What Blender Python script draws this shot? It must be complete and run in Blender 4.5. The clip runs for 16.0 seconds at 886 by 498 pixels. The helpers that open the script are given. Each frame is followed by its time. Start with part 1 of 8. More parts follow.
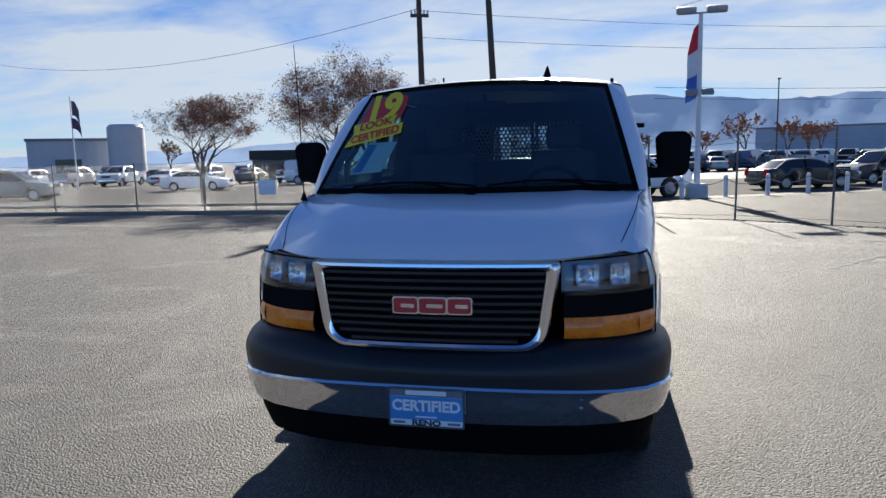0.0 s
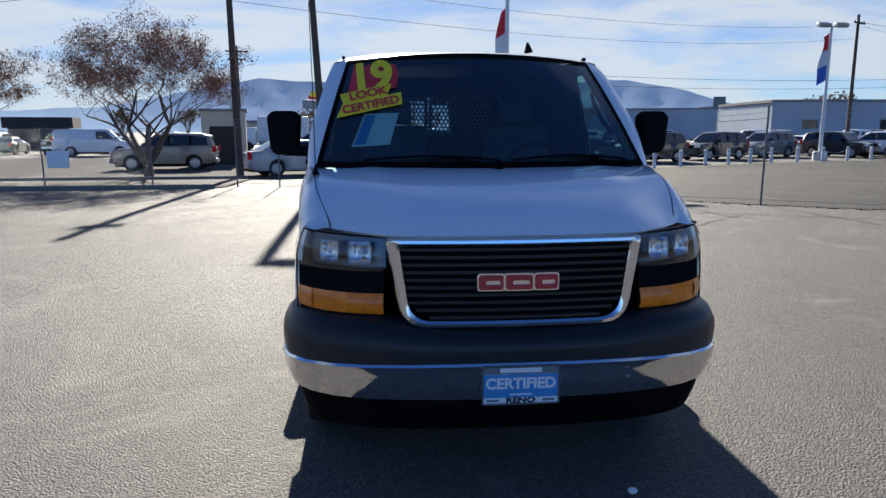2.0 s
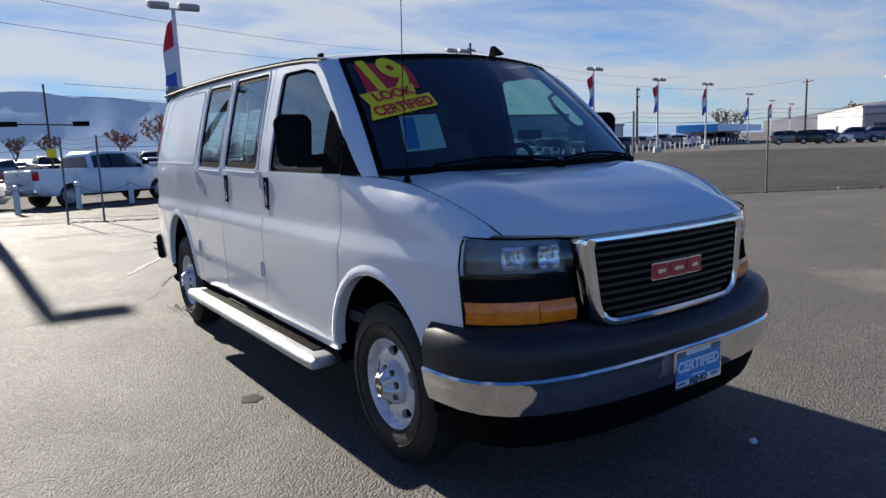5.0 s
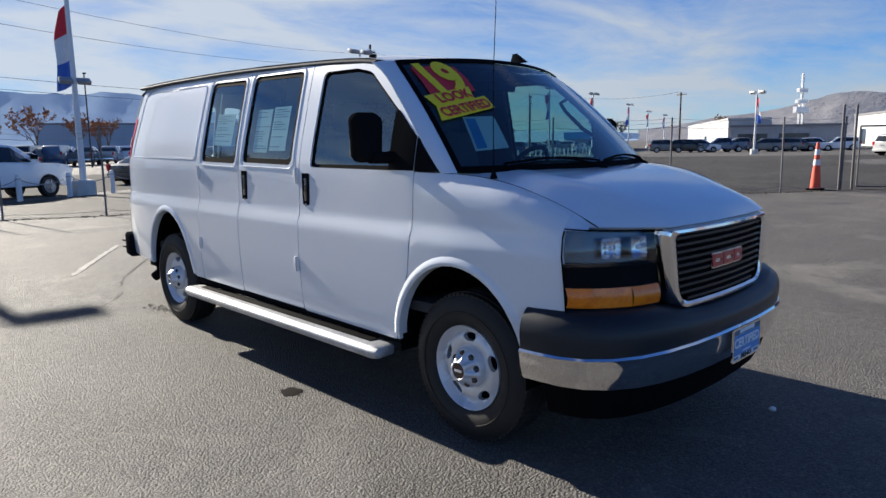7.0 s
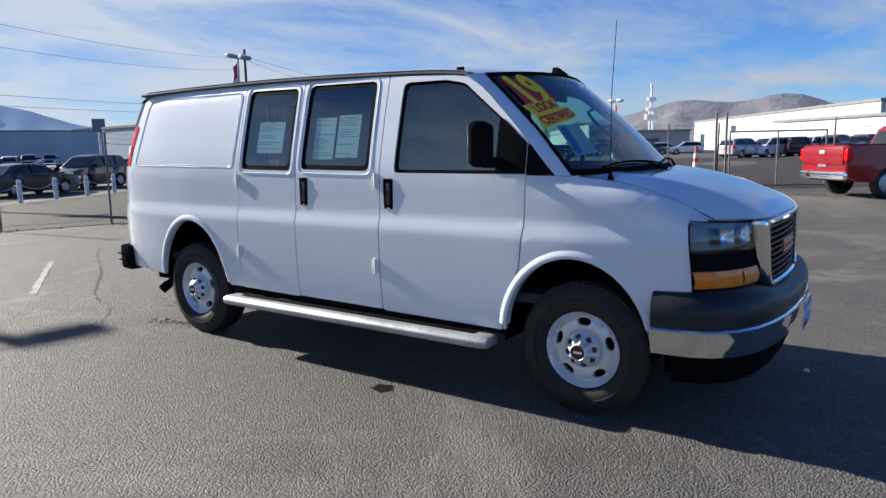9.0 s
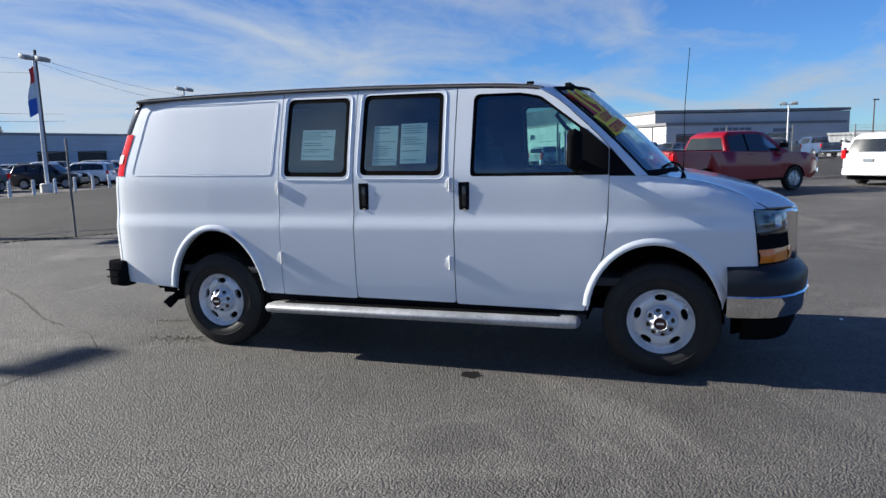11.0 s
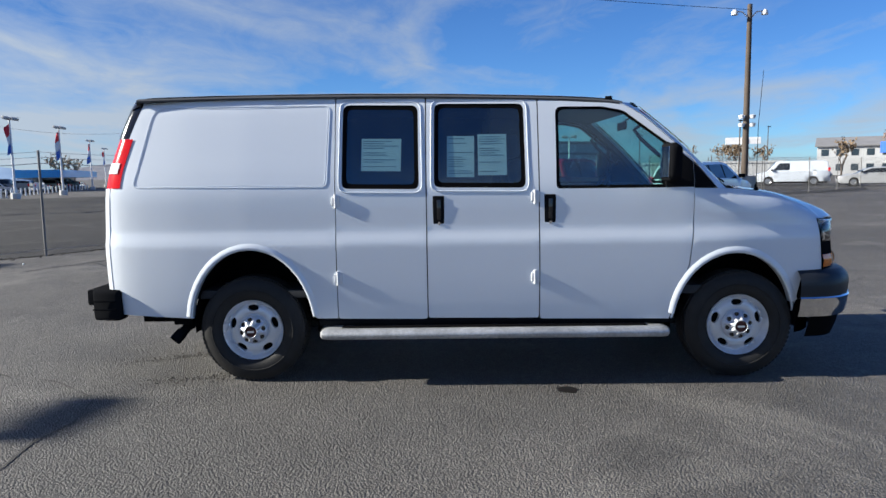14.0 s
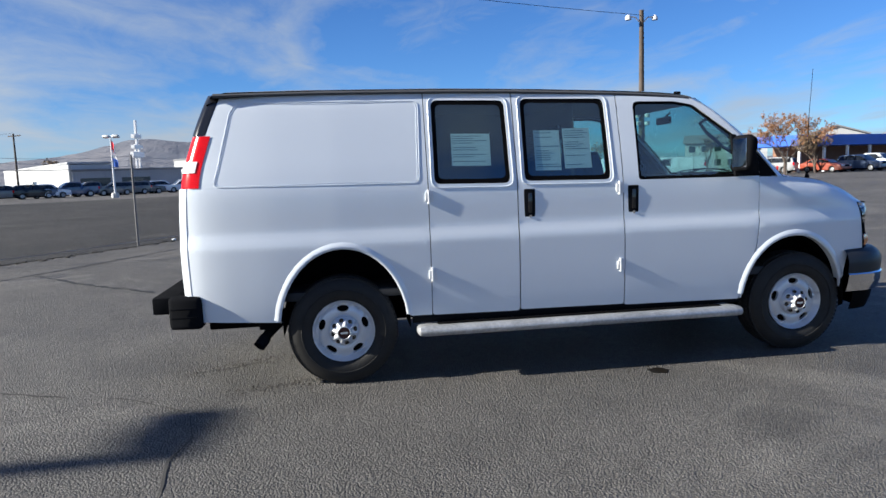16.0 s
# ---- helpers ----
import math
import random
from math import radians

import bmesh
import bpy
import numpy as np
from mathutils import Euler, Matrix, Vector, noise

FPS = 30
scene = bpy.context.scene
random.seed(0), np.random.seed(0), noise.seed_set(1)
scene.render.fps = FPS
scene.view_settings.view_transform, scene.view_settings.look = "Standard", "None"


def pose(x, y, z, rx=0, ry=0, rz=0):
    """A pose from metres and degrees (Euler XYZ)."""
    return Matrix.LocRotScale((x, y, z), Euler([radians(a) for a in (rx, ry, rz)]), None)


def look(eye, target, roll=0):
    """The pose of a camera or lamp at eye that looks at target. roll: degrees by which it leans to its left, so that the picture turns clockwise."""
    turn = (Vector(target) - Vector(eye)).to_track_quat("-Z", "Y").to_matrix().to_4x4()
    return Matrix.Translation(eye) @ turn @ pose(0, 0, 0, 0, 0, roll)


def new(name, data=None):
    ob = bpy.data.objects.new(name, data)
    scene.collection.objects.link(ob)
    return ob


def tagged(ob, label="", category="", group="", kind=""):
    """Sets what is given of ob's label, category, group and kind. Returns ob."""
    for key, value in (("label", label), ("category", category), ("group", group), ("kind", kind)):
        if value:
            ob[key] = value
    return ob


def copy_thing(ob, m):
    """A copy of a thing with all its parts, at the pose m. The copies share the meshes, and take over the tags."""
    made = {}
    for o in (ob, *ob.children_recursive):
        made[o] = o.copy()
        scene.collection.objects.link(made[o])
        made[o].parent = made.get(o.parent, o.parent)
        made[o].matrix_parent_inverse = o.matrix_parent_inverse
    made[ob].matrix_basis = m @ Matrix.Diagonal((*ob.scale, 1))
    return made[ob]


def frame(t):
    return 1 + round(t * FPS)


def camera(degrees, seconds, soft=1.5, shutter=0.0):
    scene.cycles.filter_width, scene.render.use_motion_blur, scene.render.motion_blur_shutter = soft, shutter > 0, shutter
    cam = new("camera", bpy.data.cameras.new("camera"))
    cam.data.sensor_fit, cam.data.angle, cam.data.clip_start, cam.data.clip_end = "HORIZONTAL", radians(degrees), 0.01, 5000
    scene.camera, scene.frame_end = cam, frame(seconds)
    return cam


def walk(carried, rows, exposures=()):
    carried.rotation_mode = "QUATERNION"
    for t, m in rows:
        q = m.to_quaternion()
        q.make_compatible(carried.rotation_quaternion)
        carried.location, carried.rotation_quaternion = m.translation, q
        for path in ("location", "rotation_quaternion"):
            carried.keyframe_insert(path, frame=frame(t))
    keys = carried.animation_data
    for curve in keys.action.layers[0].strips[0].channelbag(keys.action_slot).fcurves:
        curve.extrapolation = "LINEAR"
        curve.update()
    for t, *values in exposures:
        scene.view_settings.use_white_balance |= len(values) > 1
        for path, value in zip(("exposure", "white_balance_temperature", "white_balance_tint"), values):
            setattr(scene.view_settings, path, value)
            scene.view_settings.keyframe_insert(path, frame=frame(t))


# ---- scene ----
cam = camera(66.2, 16.0)
PATH = [
    (0, (0.663, -3.568, 1.522), (0.231, -1.633, 1.259), -1.4),
    (0.5, (0.318, -3.678, 1.54), (0.034, -1.719, 1.258), -1.0),
    (1, (0.09, -3.643, 1.523), (-0.038, -1.67, 1.223), -0.4),
    (1.5, (-0.132, -3.566, 1.538), (-0.12, -1.594, 1.205), -0.2),
    (2, (-0.547, -3.561, 1.528), (-0.37, -1.598, 1.186), -0.1),
    (2.5, (-0.895, -3.473, 1.502), (-0.508, -1.54, 1.163), -0.3),
    (3, (-1.251, -3.323, 1.517), (-0.685, -1.436, 1.173), -1.1),
    (3.5, (-1.682, -3.206, 1.525), (-0.938, -1.375, 1.216), -1.8),
    (3.7, (-1.807, -3.13, 1.509), (-0.995, -1.329, 1.196), -2.0),
    (5.8, (-2.926, -2.438, 1.479), (-1.683, -0.901, 1.178), -1.8),
    (6, (-3.063, -2.395, 1.491), (-1.795, -0.879, 1.186), -1.7),
    (6.5, (-3.218, -2.323, 1.491), (-1.895, -0.855, 1.183), -1.2),
    (7, (-3.28, -2.262, 1.49), (-1.906, -0.842, 1.18), -0.8),
    (7.5, (-3.366, -2.125, 1.492), (-1.943, -0.755, 1.179), -0.6),
    (8, (-3.702, -1.926, 1.499), (-2.225, -0.615, 1.182), -0.7),
    (8.5, (-4.061, -1.721, 1.499), (-2.514, -0.489, 1.199), -1.0),
    (9, (-4.365, -1.462, 1.511), (-2.743, -0.331, 1.213), -1.2),
    (11.3, (-5.567, 0.163, 1.532), (-3.67, 0.742, 1.272), -1.5),
    (11.5, (-5.573, 0.319, 1.509), (-3.663, 0.86, 1.267), -1.4),
    (12, (-5.669, 0.739, 1.566), (-3.732, 1.168, 1.315), -1.5),
    (12.5, (-5.659, 1.139, 1.525), (-3.697, 1.449, 1.297), -1.4),
    (13, (-5.706, 1.505, 1.48), (-3.729, 1.708, 1.26), -1.2),
    (13.5, (-5.753, 1.764, 1.478), (-3.768, 1.89, 1.264), -1.1),
    (14, (-5.676, 1.959, 1.47), (-3.689, 2.004, 1.248), -0.9),
    (14.5, (-5.662, 2.183, 1.469), (-3.675, 2.156, 1.241), -0.8),
    (15, (-5.748, 2.57, 1.488), (-3.764, 2.463, 1.265), -0.9),
    (15.5, (-5.689, 2.948, 1.47), (-3.711, 2.757, 1.246), -1.4),
    (16, (-5.631, 3.395, 1.46), (-3.664, 3.11, 1.232), -1.9),
]
walk(cam, [(t, look(eye, target, roll)) for t, eye, target, roll in PATH],
     [(0.0, 1.26, 6200, 8), (2.0, 1.28, 6250, 8), (3.5, 1.10, 6350, 9), (7.0, 1.16, 6250, 9), (9.0, 1.20, 6100, 9), (12.5, 1.12, 5950, 7), (16.0, 1.14, 5950, 7)])

# ---- world, sun ----
SUN_EL, SUN_AZ = radians(25.5), radians(2.8)   # the sun stands over +y, a little to -x
world = bpy.data.worlds.new("sky")
scene.world = world
world.use_nodes = True
wn, wl = world.node_tree.nodes, world.node_tree.links
wn.clear()


def wnode(kind, **k):
    n = wn.new(kind)
    for a, v in k.items():
        n.inputs[a].default_value = v
    return n


sky = wn.new("ShaderNodeTexSky")
sky.sky_type, sky.sun_disc = "NISHITA", False
sky.sun_elevation, sky.sun_rotation = SUN_EL, -SUN_AZ
sky.air_density, sky.dust_density, sky.ozone_density, sky.altitude = 1.0, 0.25, 2.2, 1350
co = wn.new("ShaderNodeTexCoord")
sep = wn.new("ShaderNodeSeparateXYZ")
wl.new(co.outputs["Generated"], sep.inputs[0])
# a flat cloud layer: the direction divided by its height
up = wn.new("ShaderNodeMath"); up.operation = "MAXIMUM"; up.inputs[1].default_value = 0.0
wl.new(sep.outputs[2], up.inputs[0])
upa = wn.new("ShaderNodeMath"); upa.operation = "ADD"; upa.inputs[1].default_value = 0.13
wl.new(up.outputs[0], upa.inputs[0])
div = wn.new("ShaderNodeVectorMath"); div.operation = "DIVIDE"
comb = wn.new("ShaderNodeCombineXYZ")
for i in range(3):
    wl.new(upa.outputs[0], comb.inputs[i])
wl.new(co.outputs["Generated"], div.inputs[0]); wl.new(comb.outputs[0], div.inputs[1])
mp = wn.new("ShaderNodeMapping"); mp.inputs["Scale"].default_value = (0.62, 0.95, 0.3); mp.inputs["Rotation"].default_value = (0, 0, 0.5)
mp.inputs["Location"].default_value = (1.7, 0.4, 0)
wl.new(div.outputs[0], mp.inputs[0])
n1 = wnode("ShaderNodeTexNoise", Scale=1.2, Detail=7.0, Roughness=0.50, Distortion=0.6)
n2 = wnode("ShaderNodeTexNoise", Scale=4.5, Detail=9.0, Roughness=0.68, Distortion=1.6)
wl.new(mp.outputs[0], n1.inputs["Vector"]); wl.new(mp.outputs[0], n2.inputs["Vector"])
mul = wn.new("ShaderNodeMath"); mul.operation = "MULTIPLY_ADD"; mul.inputs[1].default_value = 0.18
wl.new(n2.outputs[0], mul.inputs[0]); wl.new(n1.outputs[0], mul.inputs[2])
# thicker veil towards the sun's side (+y)
bias = wn.new("ShaderNodeMath"); bias.operation = "MULTIPLY_ADD"; bias.inputs[1].default_value = 0.13
wl.new(sep.outputs[1], bias.inputs[0]); wl.new(mul.outputs[0], bias.inputs[2])
ramp = wn.new("ShaderNodeValToRGB")
ramp.color_ramp.elements[0].position, ramp.color_ramp.elements[1].position = 0.42, 0.71
ramp.color_ramp.elements[0].color, ramp.color_ramp.elements[1].color = (0, 0, 0, 1), (0.9, 0.9, 0.9, 1)
thin = wn.new("ShaderNodeMath"); thin.operation = "MULTIPLY_ADD"; thin.inputs[1].default_value = -0.34
wl.new(up.outputs[0], thin.inputs[0]); wl.new(bias.outputs[0], thin.inputs[2])
wl.new(thin.outputs[0], ramp.inputs[0])
glow = wn.new("ShaderNodeVectorMath"); glow.operation = "DOT_PRODUCT"
glow.inputs[1].default_value = (-math.sin(SUN_AZ) * math.cos(SUN_EL), math.cos(SUN_AZ) * math.cos(SUN_EL), math.sin(SUN_EL))
wl.new(co.outputs["Generated"], glow.inputs[0])
gr = wn.new("ShaderNodeMapRange"); gr.inputs[1].default_value, gr.inputs[2].default_value, gr.inputs[3].default_value, gr.inputs[4].default_value = 0.2, 1.0, 0.95, 1.28
wl.new(glow.outputs["Value"], gr.inputs[0])
ccol = wn.new("ShaderNodeVectorMath"); ccol.operation = "SCALE"; ccol.inputs[0].default_value = (4.7, 5.0, 5.4)
wl.new(gr.outputs[0], ccol.inputs["Scale"])
blue = wn.new("ShaderNodeVectorMath"); blue.operation = "MULTIPLY"; blue.inputs[1].default_value = (0.53, 0.85, 1.30)
hi = wn.new("ShaderNodeMix"); hi.data_type = "RGBA"
hi.inputs["A"].default_value, hi.inputs["B"].default_value = (0.58, 0.87, 1.26, 1), (0.36, 0.64, 1.22, 1)
wl.new(up.outputs[0], hi.inputs["Factor"]); wl.new(hi.outputs["Result"], blue.inputs[1])
deep = wn.new("ShaderNodeMapRange"); deep.inputs[1].default_value, deep.inputs[2].default_value, deep.inputs[3].default_value, deep.inputs[4].default_value = 0.0, 1.0, 1.0, 0.56
wl.new(glow.outputs["Value"], deep.inputs[0])
dim = wn.new("ShaderNodeVectorMath"); dim.operation = "SCALE"
wl.new(sky.outputs[0], dim.inputs[0]); wl.new(deep.outputs[0], dim.inputs["Scale"])
wl.new(dim.outputs[0], blue.inputs[0])
mixc = wn.new("ShaderNodeMix"); mixc.data_type = "RGBA"
wl.new(ramp.outputs[0], mixc.inputs["Factor"]); wl.new(blue.outputs[0], mixc.inputs["A"]); wl.new(ccol.outputs[0], mixc.inputs["B"])
bg = wn.new("ShaderNodeBackground"); bg.inputs["Strength"].default_value = 0.050
wo = wn.new("ShaderNodeOutputWorld")
wl.new(mixc.outputs["Result"], bg.inputs[0]); wl.new(bg.outputs[0], wo.inputs[0])

sun = new("sun", bpy.data.lights.new("sun", "SUN"))
sun.data.energy, sun.data.angle, sun.data.color = 5.0, radians(0.6), (1.0, 0.90, 0.76)
SUN_DIR = Vector((-math.sin(SUN_AZ) * math.cos(SUN_EL), math.cos(SUN_AZ) * math.cos(SUN_EL), math.sin(SUN_EL)))
sun.matrix_world = look(SUN_DIR * 60, (0, 0, 0))

# ---- materials ----
from mathutils.geometry import delaunay_2d_cdt


class Mat:
    """A node material under construction."""

    def __init__(self, name):
        self.m = bpy.data.materials.new(name)
        self.m.use_nodes = True
        self.n, self.l = self.m.node_tree.nodes, self.m.node_tree.links
        self.b = self.n["Principled BSDF"]
        self.tc = self.n.new("ShaderNodeTexCoord")

    def noise(self, scale, detail=4, rough=0.55, distortion=0.0, stretch=None, obj=True):
        t = self.n.new("ShaderNodeTexNoise")
        t.inputs["Scale"].default_value, t.inputs["Detail"].default_value = scale, detail
        t.inputs["Roughness"].default_value, t.inputs["Distortion"].default_value = rough, distortion
        src = self.tc.outputs["Object"]
        if stretch:
            mp_ = self.n.new("ShaderNodeMapping")
            mp_.inputs["Scale"].default_value = stretch
            self.l.new(src, mp_.inputs[0])
            src = mp_.outputs[0]
        self.l.new(src, t.inputs["Vector"])
        return t.outputs[0]

    def ramp(self, src, stops):
        r = self.n.new("ShaderNodeValToRGB")
        e = r.color_ramp.elements
        while len(e) < len(stops):
            e.new(0.5)
        for el, (p, c) in zip(e, stops):
            el.position = p
            el.color = (*c, 1) if hasattr(c, "__len__") else (c, c, c, 1)
        self.l.new(src, r.inputs[0])
        return r.outputs[0]

    def mix(self, a, b, f, mode="MIX"):
        x = self.n.new("ShaderNodeMix")
        x.data_type, x.blend_type = "RGBA", mode
        for sock, v in (("A", a), ("B", b), ("Factor", f)):
            if isinstance(v, bpy.types.NodeSocket):
                self.l.new(v, x.inputs[sock])
            elif sock == "Factor":
                x.inputs[sock].default_value = v
            else:
                x.inputs[sock].default_value = (*v, 1)
        return x.outputs["Result"]

    def math(self, op, a, b=0.0, c=0.0):
        x = self.n.new("ShaderNodeMath")
        x.operation = op
        for i, v in enumerate((a, b, c)):
            if isinstance(v, bpy.types.NodeSocket):
                self.l.new(v, x.inputs[i])
            else:
                x.inputs[i].default_value = v
        return x.outputs[0]

    def set(self, **k):
        names = dict(color="Base Color", rough="Roughness", metal="Metallic", coat="Coat Weight", coat_rough="Coat Roughness", spec="Specular IOR Level", emit="Emission Color", power="Emission Strength", trans="Transmission Weight", alpha="Alpha", sheen="Sheen Weight")
        for a, v in k.items():
            s = self.b.inputs[names[a]]
            if isinstance(v, bpy.types.NodeSocket):
                self.l.new(v, s)
            elif s.type == "RGBA":
                s.default_value = (*v, 1)
            else:
                s.default_value = v
        return self

    def bump(self, h, strength, dist=0.01):
        bu = self.n.new("ShaderNodeBump")
        bu.inputs["Strength"].default_value, bu.inputs["Distance"].default_value = strength, dist
        self.l.new(h, bu.inputs["Height"])
        self.l.new(bu.outputs[0], self.b.inputs["Normal"])
        return self


def grained(name, color, rough=0.5, metal=0.0, var=0.12, scale=3.0, fine=60.0, bump=0.1, bump_dist=0.002, coat=0.0, spec=0.5):
    """A surface with blotches and fine grain about one colour."""
    q = Mat(name)
    a, b_ = q.noise(scale, 5), q.noise(fine, 3)
    dark = tuple(c * (1 - var) for c in color)
    light = tuple(min(1, c * (1 + var)) for c in color)
    col = q.mix(q.ramp(a, [(0.3, dark), (0.7, light)]), q.ramp(b_, [(0.3, dark), (0.7, light)]), 0.4)
    q.set(color=col, metal=metal, coat=coat, spec=spec)
    q.set(rough=q.math("MULTIPLY_ADD", b_, 0.2 * rough, rough * 0.9))
    if bump:
        q.bump(b_, bump, bump_dist)
    return q.m


def car_paint(name, color, rough=0.28, coat=1.0, dust=0.06, spec=0.5):
    q = Mat(name)
    a, b_ = q.noise(1.3, 6, 0.6), q.noise(420, 2)
    dusty = q.ramp(a, [(0.45, 0.0), (0.75, dust)])
    col = q.mix(color, (0.42, 0.40, 0.36), dusty)
    q.set(color=col, rough=q.math("MULTIPLY_ADD", a, 0.12, rough), coat=coat, coat_rough=0.06, spec=spec)
    w = q.noise(0.8, 2)
    q.bump(w, 0.05, 0.02)
    return q.m


def glassy(name, tint, gloss=0.02, ior=1.5, haze=0.0, mirror=(1, 1, 1)):
    """Thin tinted glass: lets light straight through and mirrors by Fresnel."""
    m = bpy.data.materials.new(name)
    m.use_nodes = True
    n, l = m.node_tree.nodes, m.node_tree.links
    n.clear()
    tr, gl, mx, lw, pw, fr, out = (n.new(k) for k in ("ShaderNodeBsdfTransparent", "ShaderNodeBsdfGlossy", "ShaderNodeMixShader", "ShaderNodeLayerWeight", "ShaderNodeMath", "ShaderNodeMath", "ShaderNodeOutputMaterial"))
    lw.inputs[0].default_value = 0.5
    pw.operation, pw.inputs[1].default_value = "POWER", 3.8
    f0 = ((ior - 1) / (ior + 1)) ** 2 * 2.0
    fr.operation, fr.inputs[1].default_value, fr.inputs[2].default_value = "MULTIPLY_ADD", 1 - f0, f0
    l.new(lw.outputs["Facing"], pw.inputs[0]); l.new(pw.outputs[0], fr.inputs[0])
    tr.inputs[0].default_value = (*tint, 1)
    gl.inputs["Roughness"].default_value = gloss
    gl.inputs["Color"].default_value = (*mirror, 1)
    l.new(fr.outputs[0], mx.inputs[0]); l.new(tr.outputs[0], mx.inputs[1]); l.new(gl.outputs[0], mx.inputs[2])
    src = mx.outputs[0]
    if haze:
        df, m2, nz, rp = n.new("ShaderNodeBsdfDiffuse"), n.new("ShaderNodeMixShader"), n.new("ShaderNodeTexNoise"), n.new("ShaderNodeMapRange")
        df.inputs[0].default_value = (0.40, 0.47, 0.50, 1)
        nz.inputs["Scale"].default_value, nz.inputs["Detail"].default_value = 2.5, 6
        rp.inputs[3].default_value, rp.inputs[4].default_value = 0.0, haze
        l.new(nz.outputs[0], rp.inputs[0]); l.new(rp.outputs[0], m2.inputs[0]); l.new(src, m2.inputs[1]); l.new(df.outputs[0], m2.inputs[2])
        src = m2.outputs[0]
    l.new(src, out.inputs[0])
    return m


WHITE = car_paint("white_paint", (0.74, 0.79, 0.845), 0.24, 1.0, 0.04)
RED_PAINT = car_paint("red_paint", (0.23, 0.003, 0.012), 0.32, 0.7, 0.0, 0.2)
DARK_PAINT = car_paint("dark_paint", (0.014, 0.017, 0.022), 0.3, 0.8, 0.02, 0.3)
GREY_PAINT = car_paint("grey_paint", (0.14, 0.15, 0.155))
SILVER_PAINT = car_paint("silver_paint", (0.40, 0.41, 0.42))
TAN_PAINT = car_paint("tan_paint", (0.22, 0.20, 0.165))
BLUE_PAINT = car_paint("blue_paint", (0.04, 0.075, 0.16))
COPPER_PAINT = car_paint("copper_paint", (0.30, 0.06, 0.03))
CHROME = grained("chrome", (0.82, 0.82, 0.83), 0.07, 1.0, 0.03, 2.0, 30, 0.0)
PLASTIC = grained("black_plastic", (0.010, 0.0105, 0.012), 0.62, 0, 0.2, 4, 400, 0.25, 0.001, 0.0, 0.0)
GRILLE_BLACK = grained("satin_black_plastic", (0.016, 0.0165, 0.018), 0.42, 0, 0.2, 4, 400, 0.10, 0.001, 0.0, 0.4)
BUMPER_PLASTIC = grained("bumper_plastic", (0.018, 0.021, 0.026), 0.40, 0, 0.2, 3, 500, 0.3, 0.001, 0.0, 0.35)
BLACK = grained("matt_black", (0.004, 0.004, 0.0045), 0.8, 0, 0.2, 5, 80, 0.1, 0.002, 0.0, 0.04)
# near-black tone holds the dimness behind the van's glass
LINER = grained("shaded_lining", (0.022, 0.024, 0.028), 0.7, 0, 0.2, 4, 60, 0.1)
RUBBER = grained("tyre_rubber", (0.021, 0.0205, 0.020), 0.6, 0, 0.35, 9, 140, 0.4, 0.002, 0.0, 0.3)
STEEL_SILVER = grained("wheel_silver", (0.70, 0.72, 0.75), 0.40, 0.5, 0.05, 6, 90, 0.0)
BOARD_METAL = grained("step_aluminium", (0.46, 0.47, 0.48), 0.46, 0.55, 0.35, 5, 45, 0.15, 0.002)
AMBER = grained("amber_lens", (1.0, 0.205, 0.003), 0.16, 0, 0.35, 14, 60, 0.3, 0.004, 0.35)
RED_LENS = grained("red_lens", (0.62, 0.004, 0.010), 0.2, 0, 0.15, 20, 60, 0.2, 0.002, 0.0, 0.25)
WHITE_LENS = grained("white_lens", (0.8, 0.75, 0.75), 0.15, 0, 0.1, 20, 60, 0.2)
EMBLEM_RED = grained("emblem_red", (0.46, 0.02, 0.035), 0.3, 0, 0.1, 10, 80, 0.05, 0.001, 0.5)
REFLECTOR = grained("lamp_reflector", (0.75, 0.76, 0.78), 0.16, 1.0, 0.05, 10, 40, 0.3, 0.004)
PAPER = grained("paper", (0.80, 0.82, 0.82), 0.8, 0, 0.05, 8, 60, 0.05)
INK = grained("ink_grey", (0.16, 0.19, 0.22), 0.8, 0, 0.1, 8, 60, 0.0)
STICKER_RED = grained("sticker_red", (0.62, 0.03, 0.04), 0.5, 0, 0.08, 8, 60, 0.0)
STICKER_YELLOW = grained("sticker_yellow", (0.92, 0.70, 0.02), 0.5, 0, 0.05, 8, 60, 0.0)
PLATE_BLUE = grained("plate_blue", (0.06, 0.27, 0.62), 0.4, 0, 0.15, 6, 60, 0.0)
PLATE_WHITE = grained("plate_white", (0.78, 0.82, 0.86), 0.4, 0, 0.05, 6, 60, 0.0)
SEAT = grained("grey_cloth", (0.06, 0.062, 0.068), 0.9, 0, 0.2, 6, 220, 0.3, 0.002)
GLASS_FRONT = glassy("windscreen_glass", (0.50, 0.70, 0.68), 0.01, 1.5, 0.03)
GLASS_SIDE = glassy("side_glass", (0.46, 0.70, 0.68), 0.01, 1.75, 0.03, (0.72, 0.90, 1.0))
GLASS_TINT = glassy("tinted_glass", (0.60, 0.78, 0.77), 0.01, 1.75, 0.03, (0.72, 0.90, 1.0))
LENS_CLEAR = glassy("clear_lens", (0.90, 0.92, 0.94), 0.01, 1.45)
CONCRETE = grained("pale_concrete", (0.55, 0.55, 0.53), 0.8, 0, 0.15, 4, 50, 0.3, 0.004)
GALV = grained("galvanised_steel", (0.40, 0.41, 0.42), 0.5, 0.6, 0.2, 5, 60, 0.1)
WOOD_POLE = grained("weathered_pole", (0.085, 0.065, 0.05), 0.85, 0, 0.35, 1.5, 40, 0.5, 0.01)
WHITE_STEEL = grained("white_painted_steel", (0.72, 0.73, 0.74), 0.45, 0, 0.08, 3, 50, 0.1)
